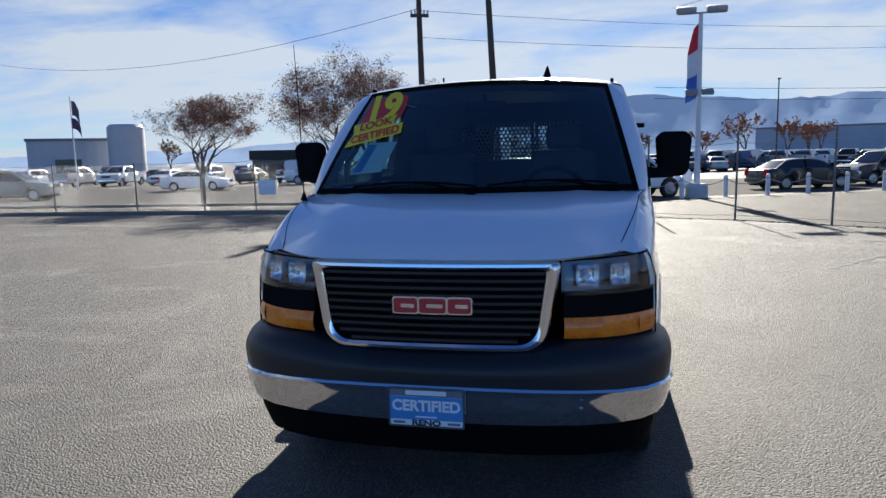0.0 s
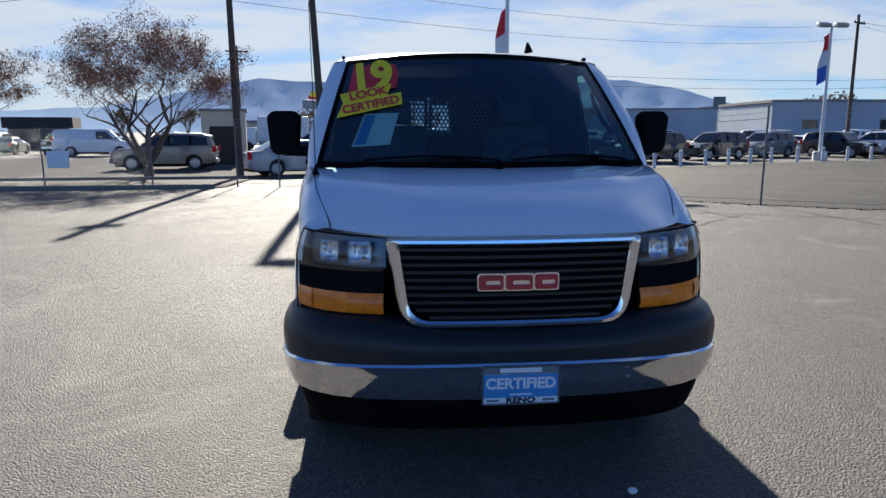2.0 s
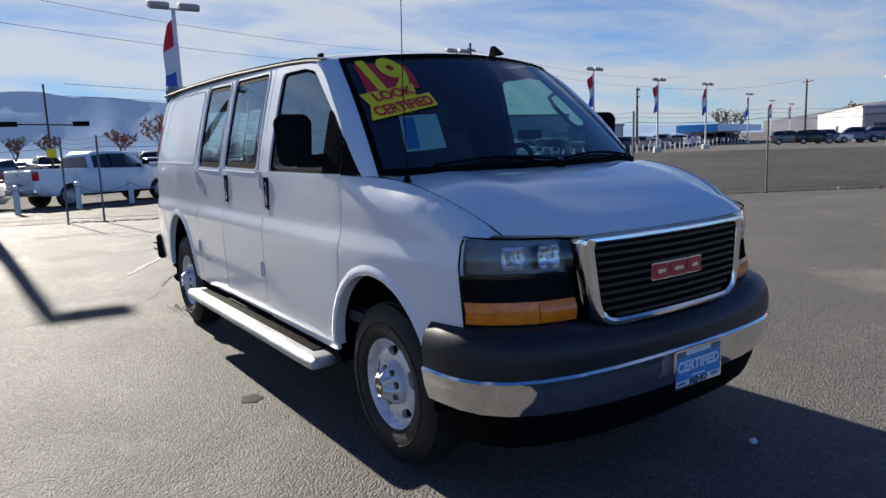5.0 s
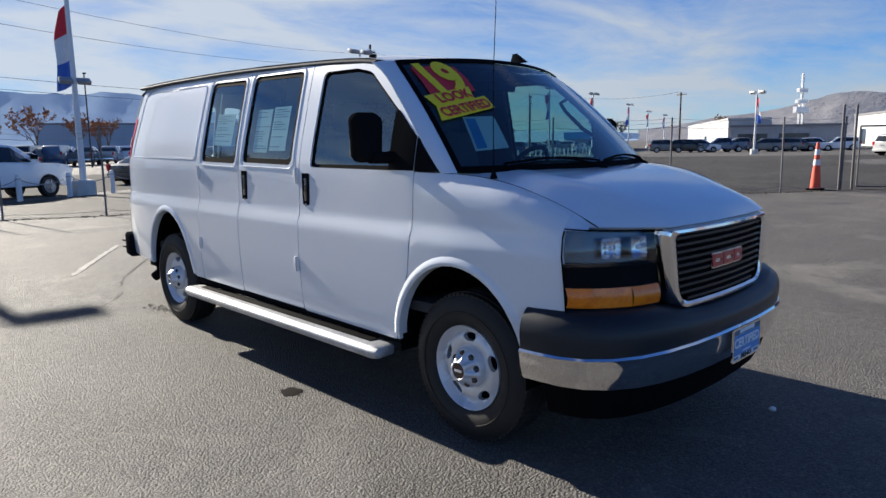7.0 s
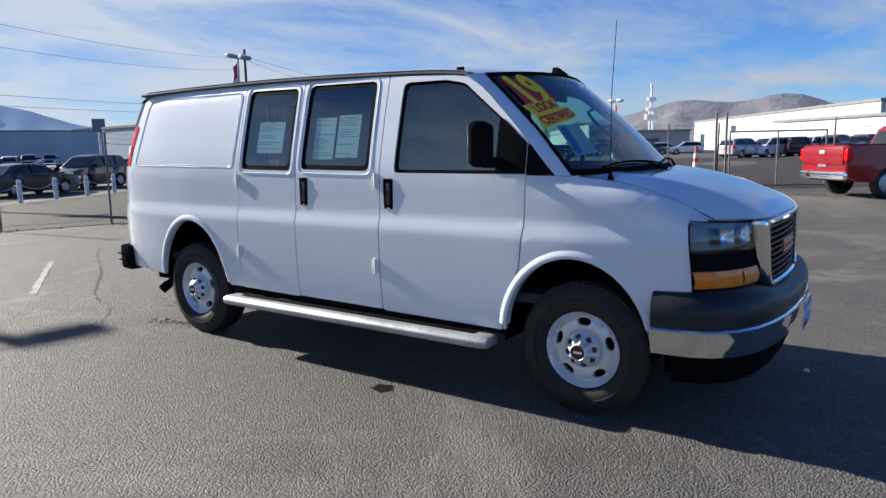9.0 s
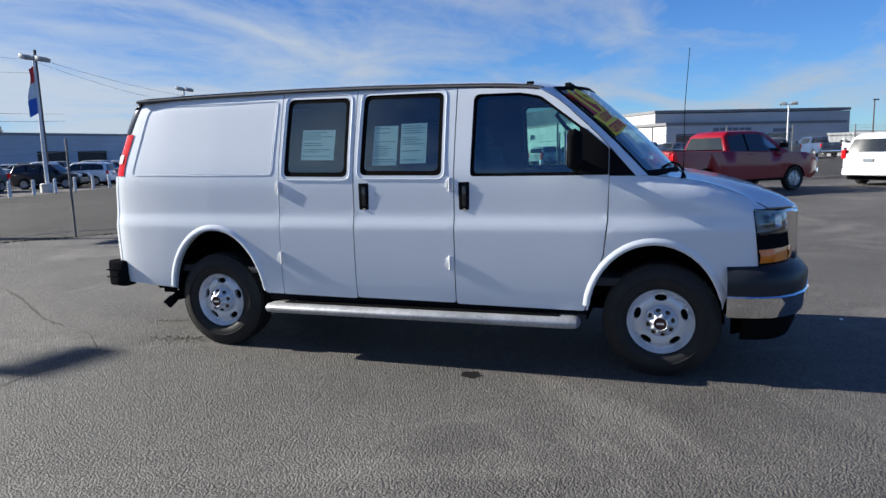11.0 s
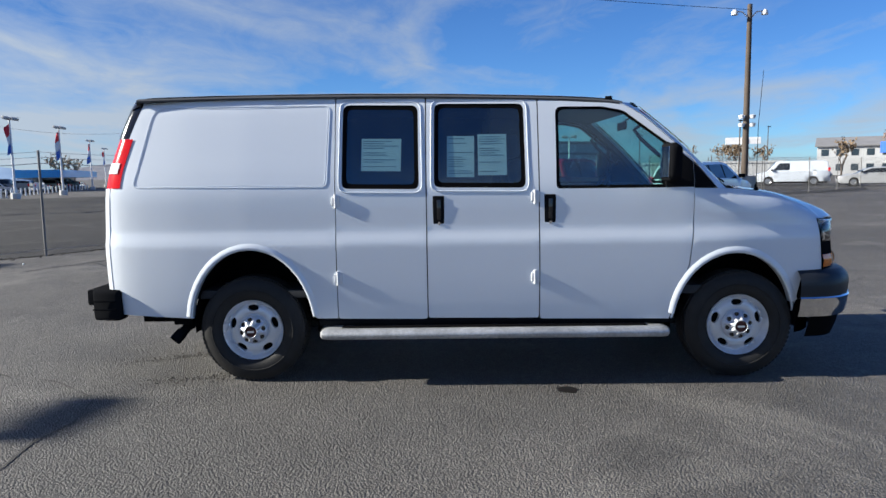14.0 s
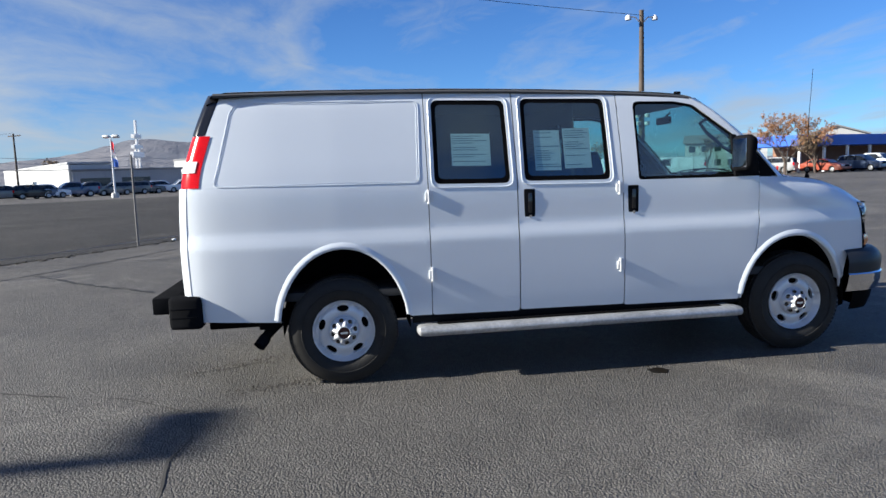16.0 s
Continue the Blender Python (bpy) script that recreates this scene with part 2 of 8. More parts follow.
BARK = grained("bark", (0.10, 0.075, 0.06), 0.9, 0, 0.3, 3, 40, 0.5, 0.01)


# ---- ways of building ----
def thing(name, label, category, m=None, group="", kind=""):
    ob = new(name)
    ob.empty_display_size = 0.2
    ob.matrix_basis = m or Matrix()
    return tagged(ob, label, category, group, kind)


def mesh_of(name, bm, material, smooth=True, angle=40):
    me = bpy.data.meshes.new(name)
    for f in bm.faces:
        f.smooth = smooth
    if smooth:
        bm.normal_update()
        lim = radians(angle)
        for e in bm.edges:
            if len(e.link_faces) == 2 and e.calc_face_angle(0) > lim:
                e.smooth = False
    bm.to_mesh(me)
    bm.free()
    for m in material if isinstance(material, (list, tuple)) else [material]:
        me.materials.append(m)
    return me


def part(name, bm, material, parent, label="", smooth=True, angle=40, m=None):
    """Links a bmesh as one mesh object under a thing or a part."""
    ob = new(name, mesh_of(name, bm, material, smooth, angle))
    ob.parent = parent
    if m:
        ob.matrix_basis = m
    if label:
        ob["label"] = label
    return ob


def solo(name, bm, material, label, category, group="", kind="", smooth=True, angle=40, m=None):
    ob = new(name, mesh_of(name, bm, material, smooth, angle))
    if m:
        ob.matrix_basis = m
    return tagged(ob, label, category, group, kind)


def box(bm, lo, hi, bevel=0.0, seg=2, m=None):
    lo, hi = Vector(lo), Vector(hi)
    r = bmesh.ops.create_cube(bm, size=1.0)
    vs = r["verts"]
    for v in vs:
        v.co = Vector(((v.co[i] + 0.5) * (hi[i] - lo[i]) + lo[i]) for i in range(3))
    if bevel:
        es = list({e for v in vs for e in v.link_edges})
        g = bmesh.ops.bevel(bm, geom=es, offset=bevel, segments=seg, affect="EDGES", profile=0.6)
        vs = list({v for f in g["faces"] for v in f.verts} | {v for v in vs if v.is_valid})
    if m:
        for v in vs:
            v.co = m @ v.co
    return bm


def tube(bm, pts, radii, seg=8, cap=True):
    """A tapered tube along points."""
    pts = [Vector(p) for p in pts]
    if not hasattr(radii, "__len__"):
        radii = [radii] * len(pts)
    rings, ref = [], None
    for i, p in enumerate(pts):
        d = (pts[min(i + 1, len(pts) - 1)] - pts[max(i - 1, 0)]).normalized()
        if ref is None:
            ref = Vector((0, 0, 1)) if abs(d.z) < 0.9 else Vector((1, 0, 0))
        u = d.cross(ref).normalized()
        w = u.cross(d)
        ref = w
        rings.append([bm.verts.new(p + (u * math.cos(a) + w * math.sin(a)) * radii[i]) for a in [math.tau * k / seg for k in range(seg)]])
    for a, b_ in zip(rings, rings[1:]):
        for k in range(seg):
            bm.faces.new((a[k], a[(k + 1) % seg], b_[(k + 1) % seg], b_[k]))
    if cap:
        bm.faces.new(rings[0][::-1]); bm.faces.new(rings[-1])
    return bm


def lathe(bm, profile, axis="x", seg=32, m=None):
    """Turns (along, radius) pairs about an axis."""
    rows = []
    for a, r in profile:
        row = []
        for k in range(seg):
            t = math.tau * k / seg
            c, s = r * math.cos(t), r * math.sin(t)
            p = Vector((a, c, s)) if axis == "x" else Vector((c, s, a))
            row.append(bm.verts.new(m @ p if m else p))
        rows.append(row)
    for a, b_ in zip(rows, rows[1:]):
        for k in range(seg):
            bm.faces.new((a[k], a[(k + 1) % seg], b_[(k + 1) % seg], b_[k]))
    return rows


def loft(bm, rows, close=False):
    """Skins rows of points of equal length."""
    vs = [[bm.verts.new(p) for p in r] for r in rows]
    n = len(vs[0])
    for a, b_ in zip(vs, vs[1:]):
        for k in range(n if close else n - 1):
            bm.faces.new((a[k], a[(k + 1) % n], b_[(k + 1) % n], b_[k]))
    return vs


def curve(*knots):
    """A smooth line through (x, value) knots."""
    xs, ys = [k[0] for k in knots], [k[1] for k in knots]
    if xs[0] > xs[-1]:
        xs, ys = xs[::-1], ys[::-1]
    n = len(xs)
    sl = [(ys[i + 1] - ys[i]) / (xs[i + 1] - xs[i]) for i in range(n - 1)]
    tg = [sl[0]] + [0 if sl[i - 1] * sl[i] <= 0 else 2 * sl[i - 1] * sl[i] / (sl[i - 1] + sl[i]) for i in range(1, n - 1)] + [sl[-1]]

    def f(x):
        if x <= xs[0]:
            return ys[0]
        if x >= xs[-1]:
            return ys[-1]
        i = max(k for k in range(n - 1) if xs[k] <= x)
        h = xs[i + 1] - xs[i]
        t = (x - xs[i]) / h
        return ((2 * t ** 3 - 3 * t * t + 1) * ys[i] + (t ** 3 - 2 * t * t + t) * h * tg[i] + (-2 * t ** 3 + 3 * t * t) * ys[i + 1] + (t ** 3 - t * t) * h * tg[i + 1])
    return f


def rounded(pts, radius=0.03, seg=5):
    """A closed polygon with rounded corners; a point may carry its own radius."""
    out, n = [], len(pts)
    for i in range(n):
        p, a, b_ = Vector(pts[i][:2]), Vector(pts[i - 1][:2]), Vector(pts[(i + 1) % n][:2])
        r = pts[i][2] if len(pts[i]) > 2 else radius
        da, db = (a - p), (b_ - p)
        ang = da.angle(db)
        if r <= 0 or ang > 3.0:
            out.append(p)
            continue
        d = min(r / math.tan(ang / 2), da.length * 0.48, db.length * 0.48)
        p0, p1 = p + da.normalized() * d, p + db.normalized() * d
        for k in range(seg + 1):
            t = k / seg
            out.append((1 - t) ** 2 * p0 + 2 * t * (1 - t) * p + t * t * p1)
    return out


def dense(loop, step):
    out = []
    for i, p in enumerate(loop):
        q = loop[(i + 1) % len(loop)]
        k = max(1, math.ceil((q - p).length / step))
        out += [p.lerp(q, j / k) for j in range(k)]
    return out


def inside(px, py, loop):
    lx, ly = np.array([p[0] for p in loop]), np.array([p[1] for p in loop])
    kx, ky = np.roll(lx, -1), np.roll(ly, -1)
    px, py = np.asarray(px)[:, None], np.asarray(py)[:, None]
    cross = ((ly > py) != (ky > py)) & (px < (kx - lx) * (py - ly) / (ky - ly + 1e-12) + lx)
    return cross.sum(1) % 2 == 1


def sheet(bm, outline, holes, place, step=0.06, rim=None, bands=()):
    """A skin cut to an outline with holes, laid on the surface place(u, v); rim: an offset that turns its edges in."""
    loops = [dense(outline, step)] + [dense(h, step) for h in holes]
    pts, edges = [], []
    for lp in loops:
        o = len(pts)
        pts += [Vector((p[0], p[1])) for p in lp]
        edges += [(o + i, o + (i + 1) % len(lp)) for i in range(len(lp))]
    us, vs = [p[0] for p in outline], [p[1] for p in outline]
    gu, gv = np.meshgrid(np.arange(min(us) + step * 0.5, max(us), step), np.arange(min(vs) + step * 0.5, max(vs), step))
    gu, gv = gu.ravel(), gv.ravel()
    line_u = np.arange(min(us) + step * 0.3, max(us), step)
    for b_ in bands:
        gu, gv = np.append(gu, line_u), np.append(gv, np.full(len(line_u), b_))
    if len(gu):
        ok = inside(gu, gv, outline)
        for h in holes:
            ok &= ~inside(gu, gv, h)
        edge_pts = np.array([(p[0], p[1]) for p in pts])
        for u, v in zip(gu[ok], gv[ok]):
            if ((edge_pts[:, 0] - u) ** 2 + (edge_pts[:, 1] - v) ** 2).min() > (step * 0.4) ** 2:
                pts.append(Vector((u, v)))
    vo, _, fo, *_ = delaunay_2d_cdt(pts, edges, [], 0, 1e-5)
    cen = np.array([sum((vo[i] for i in f), Vector((0, 0))) / len(f) for f in fo])
    keep = inside(cen[:, 0], cen[:, 1], outline)
    for h in holes:
        keep &= ~inside(cen[:, 0], cen[:, 1], h)
    made = {}
    for f, k in zip(fo, keep):
        if not k:
            continue
        for i in f:
            if i not in made:
                made[i] = bm.verts.new(place(vo[i][0], vo[i][1]))
        try:
            bm.faces.new([made[i] for i in f])
        except ValueError:
            pass
    if rim is not None:
        off = Vector(rim)
        es = [e for e in bm.edges if len(e.link_faces) == 1]
        dup = {}
        for e in es:
            for v in e.verts:
                if v not in dup:
                    dup[v] = bm.verts.new(v.co + off)
        for e in es:
            a, b_ = e.verts
            try:
                bm.faces.new((a, b_, dup[b_], dup[a]))
            except ValueError:
                pass
    bmesh.ops.recalc_face_normals(bm, faces=bm.faces)
    return bm


def words(text, size, material, name, parent, m, depth=0.001, label="", bold=0.0):
    """Lettering in the built-in font, as a mesh."""
    c = bpy.data.curves.new(name, "FONT")
    c.body, c.size, c.extrude, c.align_x, c.align_y, c.offset = text, size, depth, "CENTER", "CENTER", bold
    tmp = bpy.data.objects.new(name, c)
    me = bpy.data.meshes.new_from_object(tmp)
    bpy.data.objects.remove(tmp)
    me.materials.clear()
    me.materials.append(material)
    ob = new(name, me)
    ob.parent = parent
    ob.matrix_basis = m
    if label:
        ob["label"] = label
    return ob

# ---- the ground ----
def asphalt(name, tone=1.0):
    """Worn asphalt: single stones in dark binder, sandy dust, stains and fine cracks."""
    q = Mat(name)

    def cells(scale, feature="F1"):
        v = q.n.new("ShaderNodeTexVoronoi")
        v.feature = feature
        v.inputs["Scale"].default_value = scale
        q.l.new(q.tc.outputs["Object"], v.inputs["Vector"])
        return v
    big, mid, lump = q.noise(0.12, 5, 0.6, 0.6), q.noise(1.1, 6, 0.65, 0.3), q.noise(14, 4, 0.6)
    coarse, small = cells(85), cells(210)
    tone_a = q.n.new("ShaderNodeSeparateColor"); q.l.new(coarse.outputs["Color"], tone_a.inputs[0])
    tone_b = q.n.new("ShaderNodeSeparateColor"); q.l.new(small.outputs["Color"], tone_b.inputs[0])
    base = q.ramp(big, [(p, tuple(tone * v for v in c)) for p, c in ((0.30, (0.086, 0.081, 0.075)), (0.55, (0.114, 0.107, 0.098)), (0.75, (0.156, 0.146, 0.133)))])
    col = q.mix(base, q.ramp(mid, [(0.35, 0.6), (0.5, 0.97), (0.7, 1.3)]), 0.5, "MULTIPLY")
    col = q.mix(col, q.ramp(lump, [(0.30, 0.7), (0.5, 1.0), (0.72, 1.3)]), 0.4, "MULTIPLY")
    col = q.mix(col, q.ramp(tone_a.outputs[0], [(0.0, 0.55), (0.45, 0.9), (0.8, 1.2), (1.0, 1.8)]), 0.65, "MULTIPLY")
    col = q.mix(col, q.ramp(tone_b.outputs[1], [(0.0, 0.6), (0.5, 0.97), (1.0, 1.5)]), 0.4, "MULTIPLY")
    # dark binder between the stones
    col = q.mix(col, q.ramp(coarse.outputs["Distance"], [(0.30, 1.0), (0.62, 0.5)]), 0.5, "MULTIPLY")
    # cracks: warped cell edges, only in patches
    warp = q.n.new("ShaderNodeTexNoise")
    warp.inputs["Scale"].default_value, warp.inputs["Detail"].default_value = 1.4, 6
    q.l.new(q.tc.outputs["Object"], warp.inputs["Vector"])
    add = q.n.new("ShaderNodeVectorMath"); add.operation = "MULTIPLY_ADD"
    add.inputs[1].default_value = (1.1, 1.1, 0)
    q.l.new(warp.outputs["Color"], add.inputs[0]); q.l.new(q.tc.outputs["Object"], add.inputs[2])
    vor = q.n.new("ShaderNodeTexVoronoi")
    vor.feature = "DISTANCE_TO_EDGE"
    vor.inputs["Scale"].default_value = 0.16
    q.l.new(add.outputs[0], vor.inputs["Vector"])
    line = q.ramp(vor.outputs["Distance"], [(0.0, 1.0), (0.0014, 0.0)])
    patch = q.ramp(q.noise(0.09, 3), [(0.58, 0.0), (0.63, 0.8)])
    crack = q.math("MULTIPLY", line, patch)
    col = q.mix(col, (0.03, 0.028, 0.026), crack)
    # sandy dust
    dust = q.ramp(q.noise(0.35, 6, 0.7, 1.2), [(0.54, 0.0), (0.78, 0.5)])
    col = q.mix(col, tuple(tone * v for v in (0.33, 0.31, 0.275)), dust)
    q.set(color=col, rough=q.ramp(mid, [(0.3, 0.70), (0.7, 0.80)]), spec=0.50 * tone)
    h = q.math("SUBTRACT", q.math("MULTIPLY", lump, 0.30), q.math("MULTIPLY", coarse.outputs["Distance"], 1.25))
    h = q.math("SUBTRACT", h, q.math("MULTIPLY", small.outputs["Distance"], 0.35))
    h = q.math("SUBTRACT", h, q.math("MULTIPLY", crack, 1.5))
    q.bump(h, 0.95, 0.0075)
    return q.m


ASPHALT, DARK_ASPHALT = asphalt("asphalt"), asphalt("dark_asphalt", 0.52)
# dark verge earth; part of the darkness is painted tree shade
EARTH = grained("shaded_dry_verge", (0.050, 0.045, 0.036), 0.95, 0, 0.4, 0.6, 20, 0.6, 0.03)


def ground_z(x, y):
    """The lot is level round the van; the land falls a little beyond it."""
    return -0.016 * (math.sqrt(max(0.0, min(y, 28.0) - 7.0) ** 2 + 9.0) - 3.0)


bm = bmesh.new()
xs = sorted({*np.linspace(-60, 60, 31), *np.linspace(5, 32, 19), 70, -2500, -1200, -500, -250, -120, 120, 250, 500, 1200, 2500})
vs = loft(bm, [[Vector((x, y, ground_z(x, y))) for x in xs] for y in xs])
bmesh.ops.recalc_face_normals(bm, faces=bm.faces)
solo("ground", bm, ASPHALT, "worn grey asphalt lot with cracks and dust", "ground", kind="structure")

# ---- the white cargo van ----
HALF = curve((0.38, 0.945), (0.44, 0.972), (0.55, 0.988), (0.78, 0.998), (0.975, 1.000), (0.996, 0.9985), (1.072, 0.9815), (1.09, 0.979), (1.12, 0.978), (1.34, 0.972), (1.42, 0.960), (1.65, 0.907), (1.90, 0.842), (1.97, 0.820), (2.01, 0.797), (2.04, 0.765))
TAPER = curve((0.40, 0.0), (0.1, 0.006), (-0.2, 0.026), (-0.45, 0.055), (-0.62, 0.088))
REAR_IN = curve((3.45, 0.0), (3.85, 0.008), (4.15, 0.024), (4.30, 0.040), (4.38, 0.056), (4.48, 0.095))
SEAM_Z = curve((0.36, 1.345), (0.1, 1.338), (0.0, 1.332), (-0.2, 1.302), (-0.4, 1.238), (-0.52, 1.180), (-0.60, 1.125))
GUTTER_Z = curve((0.62, 1.925), (0.70, 1.943), (0.8, 1.960), (1.0, 1.982), (1.4, 2.003), (2.65, 2.037), (3.5, 2.040), (4.17, 2.032))
REAR_Y = curve((0.45, 4.430), (1.0, 4.445), (1.40, 4.427), (1.74, 4.342), (1.95, 4.265), (2.06, 4.220))


def side_x(y, z):
    x = HALF(z) - TAPER(y) - REAR_IN(y)
    if y < 0.36:
        k = (z - (SEAM_Z(y) - 0.11)) / 0.11
        if k > 0:
            x -= 0.075 * min(k, 1.0) ** 2.2 * min(1.0, (0.36 - y) / 0.45)
    return x


def side(s):
    return lambda y, z: Vector((s * side_x(y, z), y, z))


def arch(cy, cz, ry, rz, a0=180.0, a1=0.0, n=22):
    return [Vector((cy + ry * math.cos(radians(a0 + (a1 - a0) * i / n)), cz + rz * math.sin(radians(a0 + (a1 - a0) * i / n)))) for i in range(n + 1)]


ARCH_F = arch(0.045, 0.40, 0.425, 0.50)         # over the front axle, in y and z
ARCH_R = arch(3.42, 0.40, 0.44, 0.562)
V2 = lambda *p: Vector(p)
BELT = (0.955, 0.980, 0.998, 1.022, 1.048, 1.070, 1.085, 1.105)   # heights of the pressed belt crease

SHADED_RAIL = grained("shaded_rail", (0.085, 0.088, 0.095), 0.7, 0, 0.15, 4, 200, 0.1, 0.001, 0.0, 0.06)
van = thing("cargo_van", "white long cargo van with black grille, chrome bumper and dealer stickers", "van")


E_LINE = curve((1.338, 0.165), (1.45, 0.262), (1.57, 0.365), (1.75, 0.552), (1.85, 0.665), (1.925, 0.790), (1.952, 0.860))   # the door frame beside the windscreen


def door_top(y):
    return GUTTER_Z(y) - 0.034


def screen(u, t):
    """A point of the windscreen, u across and t up."""
    b_ = Vector((0.893 * u, 0.092 - 0.197 * (1 - u * u), 1.338))
    tp = Vector((0.742 * u, 0.735 - 0.165 * (1 - u * u), 1.946 + 0.032 * (1 - u * u)))
    return b_.lerp(tp, t) + Vector((0, -0.012, 0.014)) * math.sin(math.pi * t)


def build_side(s):
    far = s > 0
    rim = (-s * 0.022, 0, 0)
    g = 0.0035
    P = side(s)
    # front fender
    top = [V2(y, SEAM_Z(y) - 0.002) for y in np.linspace(0.335 - g, -0.540, 18)]
    low = [V2(-0.539, 1.112), V2(-0.556, 0.96), V2(-0.574, 0.80), V2(-0.577, 0.735), V2(-0.43, 0.735)]
    ar = [p for p in ARCH_F if p[1] > 0.43][::-1]
    ar = [p for p in ar if p[0] > -0.385 and p[0] < 0.46][::-1]
    ar = sorted(ar, key=lambda p: p[0])
    back = [V2(0.468, 0.44), V2(0.487 - g, 0.44), V2(0.45, 0.60), V2(0.366 - g, 0.82), V2(0.340 - g, 1.05)]
    bm = sheet(bmesh.new(), top + low + ar + back, [], P, 0.05, rim, BELT)
    part("fender", bm, WHITE, van)
    bm = bmesh.new()
    loft(bm, [[Vector((s * 0.78, y, zz - 0.006)), Vector((s * (side_x(y, zz - 0.004) - 0.001), y, zz - 0.003)), Vector((s * (side_x(y, zz - 0.05) - 0.006), y, zz - 0.06)), Vector((s * (side_x(y, zz - 0.12) - 0.012), y, zz - 0.13))] for y in np.linspace(-0.540, 0.32, 26) for zz in [SEAM_Z(max(y, -0.6))]])
    bmesh.ops.recalc_face_normals(bm, faces=bm.faces)
    part("fender_shoulder", bm, WHITE, van)
    bm = bmesh.new()
    bm.faces.new([bm.verts.new(Vector((s * x, y, z))) for x, y, z in ((0.78, -0.60, 1.118), (0.80, -0.53, 1.166), (0.829, -0.535, 1.166), (0.864, -0.536, 1.142), (0.888, -0.537, 1.114), (0.908, -0.548, 1.108), (0.85, -0.630, 1.106))])
    bmesh.ops.triangulate(bm, faces=bm.faces)
    bmesh.ops.recalc_face_normals(bm, faces=bm.faces)
    part("fender_nose", bm, WHITE, van)
    # front door
    out = [V2(1.392, 0.445)] + [V2(1.392, door_top(1.392))] + [V2(y, door_top(y)) for y in (1.2, 1.0, 0.9)]
    out = rounded([(1.392, 0.445, 0.02), (1.392, door_top(1.39), 0.01), (0.90, door_top(0.90), 0.04), *[(E_LINE(z) + 0.008, z, 0) for z in (1.925, 1.885, 1.85, 1.80, 1.75, 1.68, 1.61, 1.545)], (0.335, 1.530, 0.0), (0.335, 1.325, 0.0), (0.345, 1.05, 0.0), (0.370, 0.82, 0.1), (0.455, 0.60, 0.1), (0.492, 0.435, 0.01)])
    win = rounded([(1.278, 1.352, 0.03), (1.272, 1.920, 0.05), (0.945, 1.915, 0.14), (0.80, 1.886, 0.14), (0.500, 1.655, 0.02), (0.500, 1.348, 0.01)])
    door = part("front_door", sheet(bmesh.new(), out, [win], P, 0.05, rim, BELT), WHITE, van)
    # window rubber and glass
    inner = rounded([(1.255, 1.372, 0.03), (1.25, 1.902, 0.045), (0.945, 1.898, 0.14), (0.805, 1.868, 0.14), (0.520, 1.648, 0.02), (0.520, 1.370, 0.01)])
    part("window_seal", sheet(bmesh.new(), win, [inner], lambda y, z: Vector((s * (side_x(y, z) - 0.012), y, z)), 0.06, (-s * 0.01, 0, 0)), BLACK, door, "black rubber seal")
    part("window_pane", sheet(bmesh.new(), inner, [], lambda y, z: Vector((s * (side_x(y, z) - 0.016), y, z)), 0.12), GLASS_SIDE, door, "green-tinted side glass")
    tri = rounded([(0.530, 1.350, 0.005), (0.530, 1.665, 0.02), (0.500, 1.660, 0.01), (0.338, 1.522, 0.005), (0.338, 1.350, 0.005)])
    part("mirror_sail", sheet(bmesh.new(), tri, [], lambda y, z: Vector((s * (side_x(y, z) + 0.004), y, z)), 0.08, (-s * 0.02, 0, 0)), PLASTIC, door, "black plastic corner trim")
    tri = rounded([(0.3335, 1.347, 0.003), (0.3335, 1.518, 0.003), (0.175, 1.347, 0.003)])
    part("pillar_trim", sheet(bmesh.new(), tri, [], lambda y, z: Vector((s * (HALF(z) - 0.003 - 0.2 * max(0, 0.33 - y)), y, z)), 0.08, (-s * 0.02, 0, 0)), PLASTIC, van, "black plastic corner trim")
    handle_at(s, 1.322, 1.205, door)
    if not far:
        # side cargo doors with fixed glass
        for name, y0, y1, w0, w1 in (("side_door", 1.400, 2.172, 1.488, 2.122), ("side_door", 2.180, 2.806, 2.226, 2.762)):
            out = rounded([(y0, 0.452, 0.02), (y0, door_top(y0), 0.01), ((y0 + y1) / 2, door_top((y0 + y1) / 2), 0), (y1, door_top(y1), 0.01), (y1, 0.46, 0.02)])
            win = rounded([(w0, 1.362, 0.045), (w0 + 0.006, 1.945, 0.05), (w1 - 0.006, 1.955, 0.05), (w1, 1.372, 0.045)])
            d = part(name, sheet(bmesh.new(), out, [win], P, 0.05, rim, BELT), WHITE, van)
            inner = rounded([(w0 + 0.03, 1.395, 0.04), (w0 + 0.036, 1.915, 0.045), (w1 - 0.036, 1.925, 0.045), (w1 - 0.03, 1.405, 0.04)])
            part("window_seal", sheet(bmesh.new(), win, [inner], lambda y, z: Vector((s * (side_x(y, z) - 0.006), y, z)), 0.06, (-s * 0.01, 0, 0)), BLACK, d, "black rubber seal")
            part("window_pane", sheet(bmesh.new(), inner, [], lambda y, z: Vector((s * (side_x(y, z) - 0.009), y, z)), 0.12), GLASS_TINT, d, "dark tinted fixed glass")
            rr = rounded([(w0 - 0.022, 1.338, 0.06), (w0 - 0.014, 1.968, 0.06), (w1 + 0.014, 1.978, 0.06), (w1 + 0.022, 1.348, 0.06)])
            bm = bmesh.new()
            tube(bm, [P(*p) for p in dense(rr, 0.06)] + [P(*rr[0])], 0.0045, 6)
            part("window_bead", bm, WHITE, d)
        handle_at(s, 2.092, 1.205, van)
        for y, z in ((1.425, 1.30), (1.428, 0.745), (2.806, 1.287), (2.80, 0.750)):
            hinge_at(s, y, z)
        rear_from = 2.812
    else:
        rear_from = 1.400
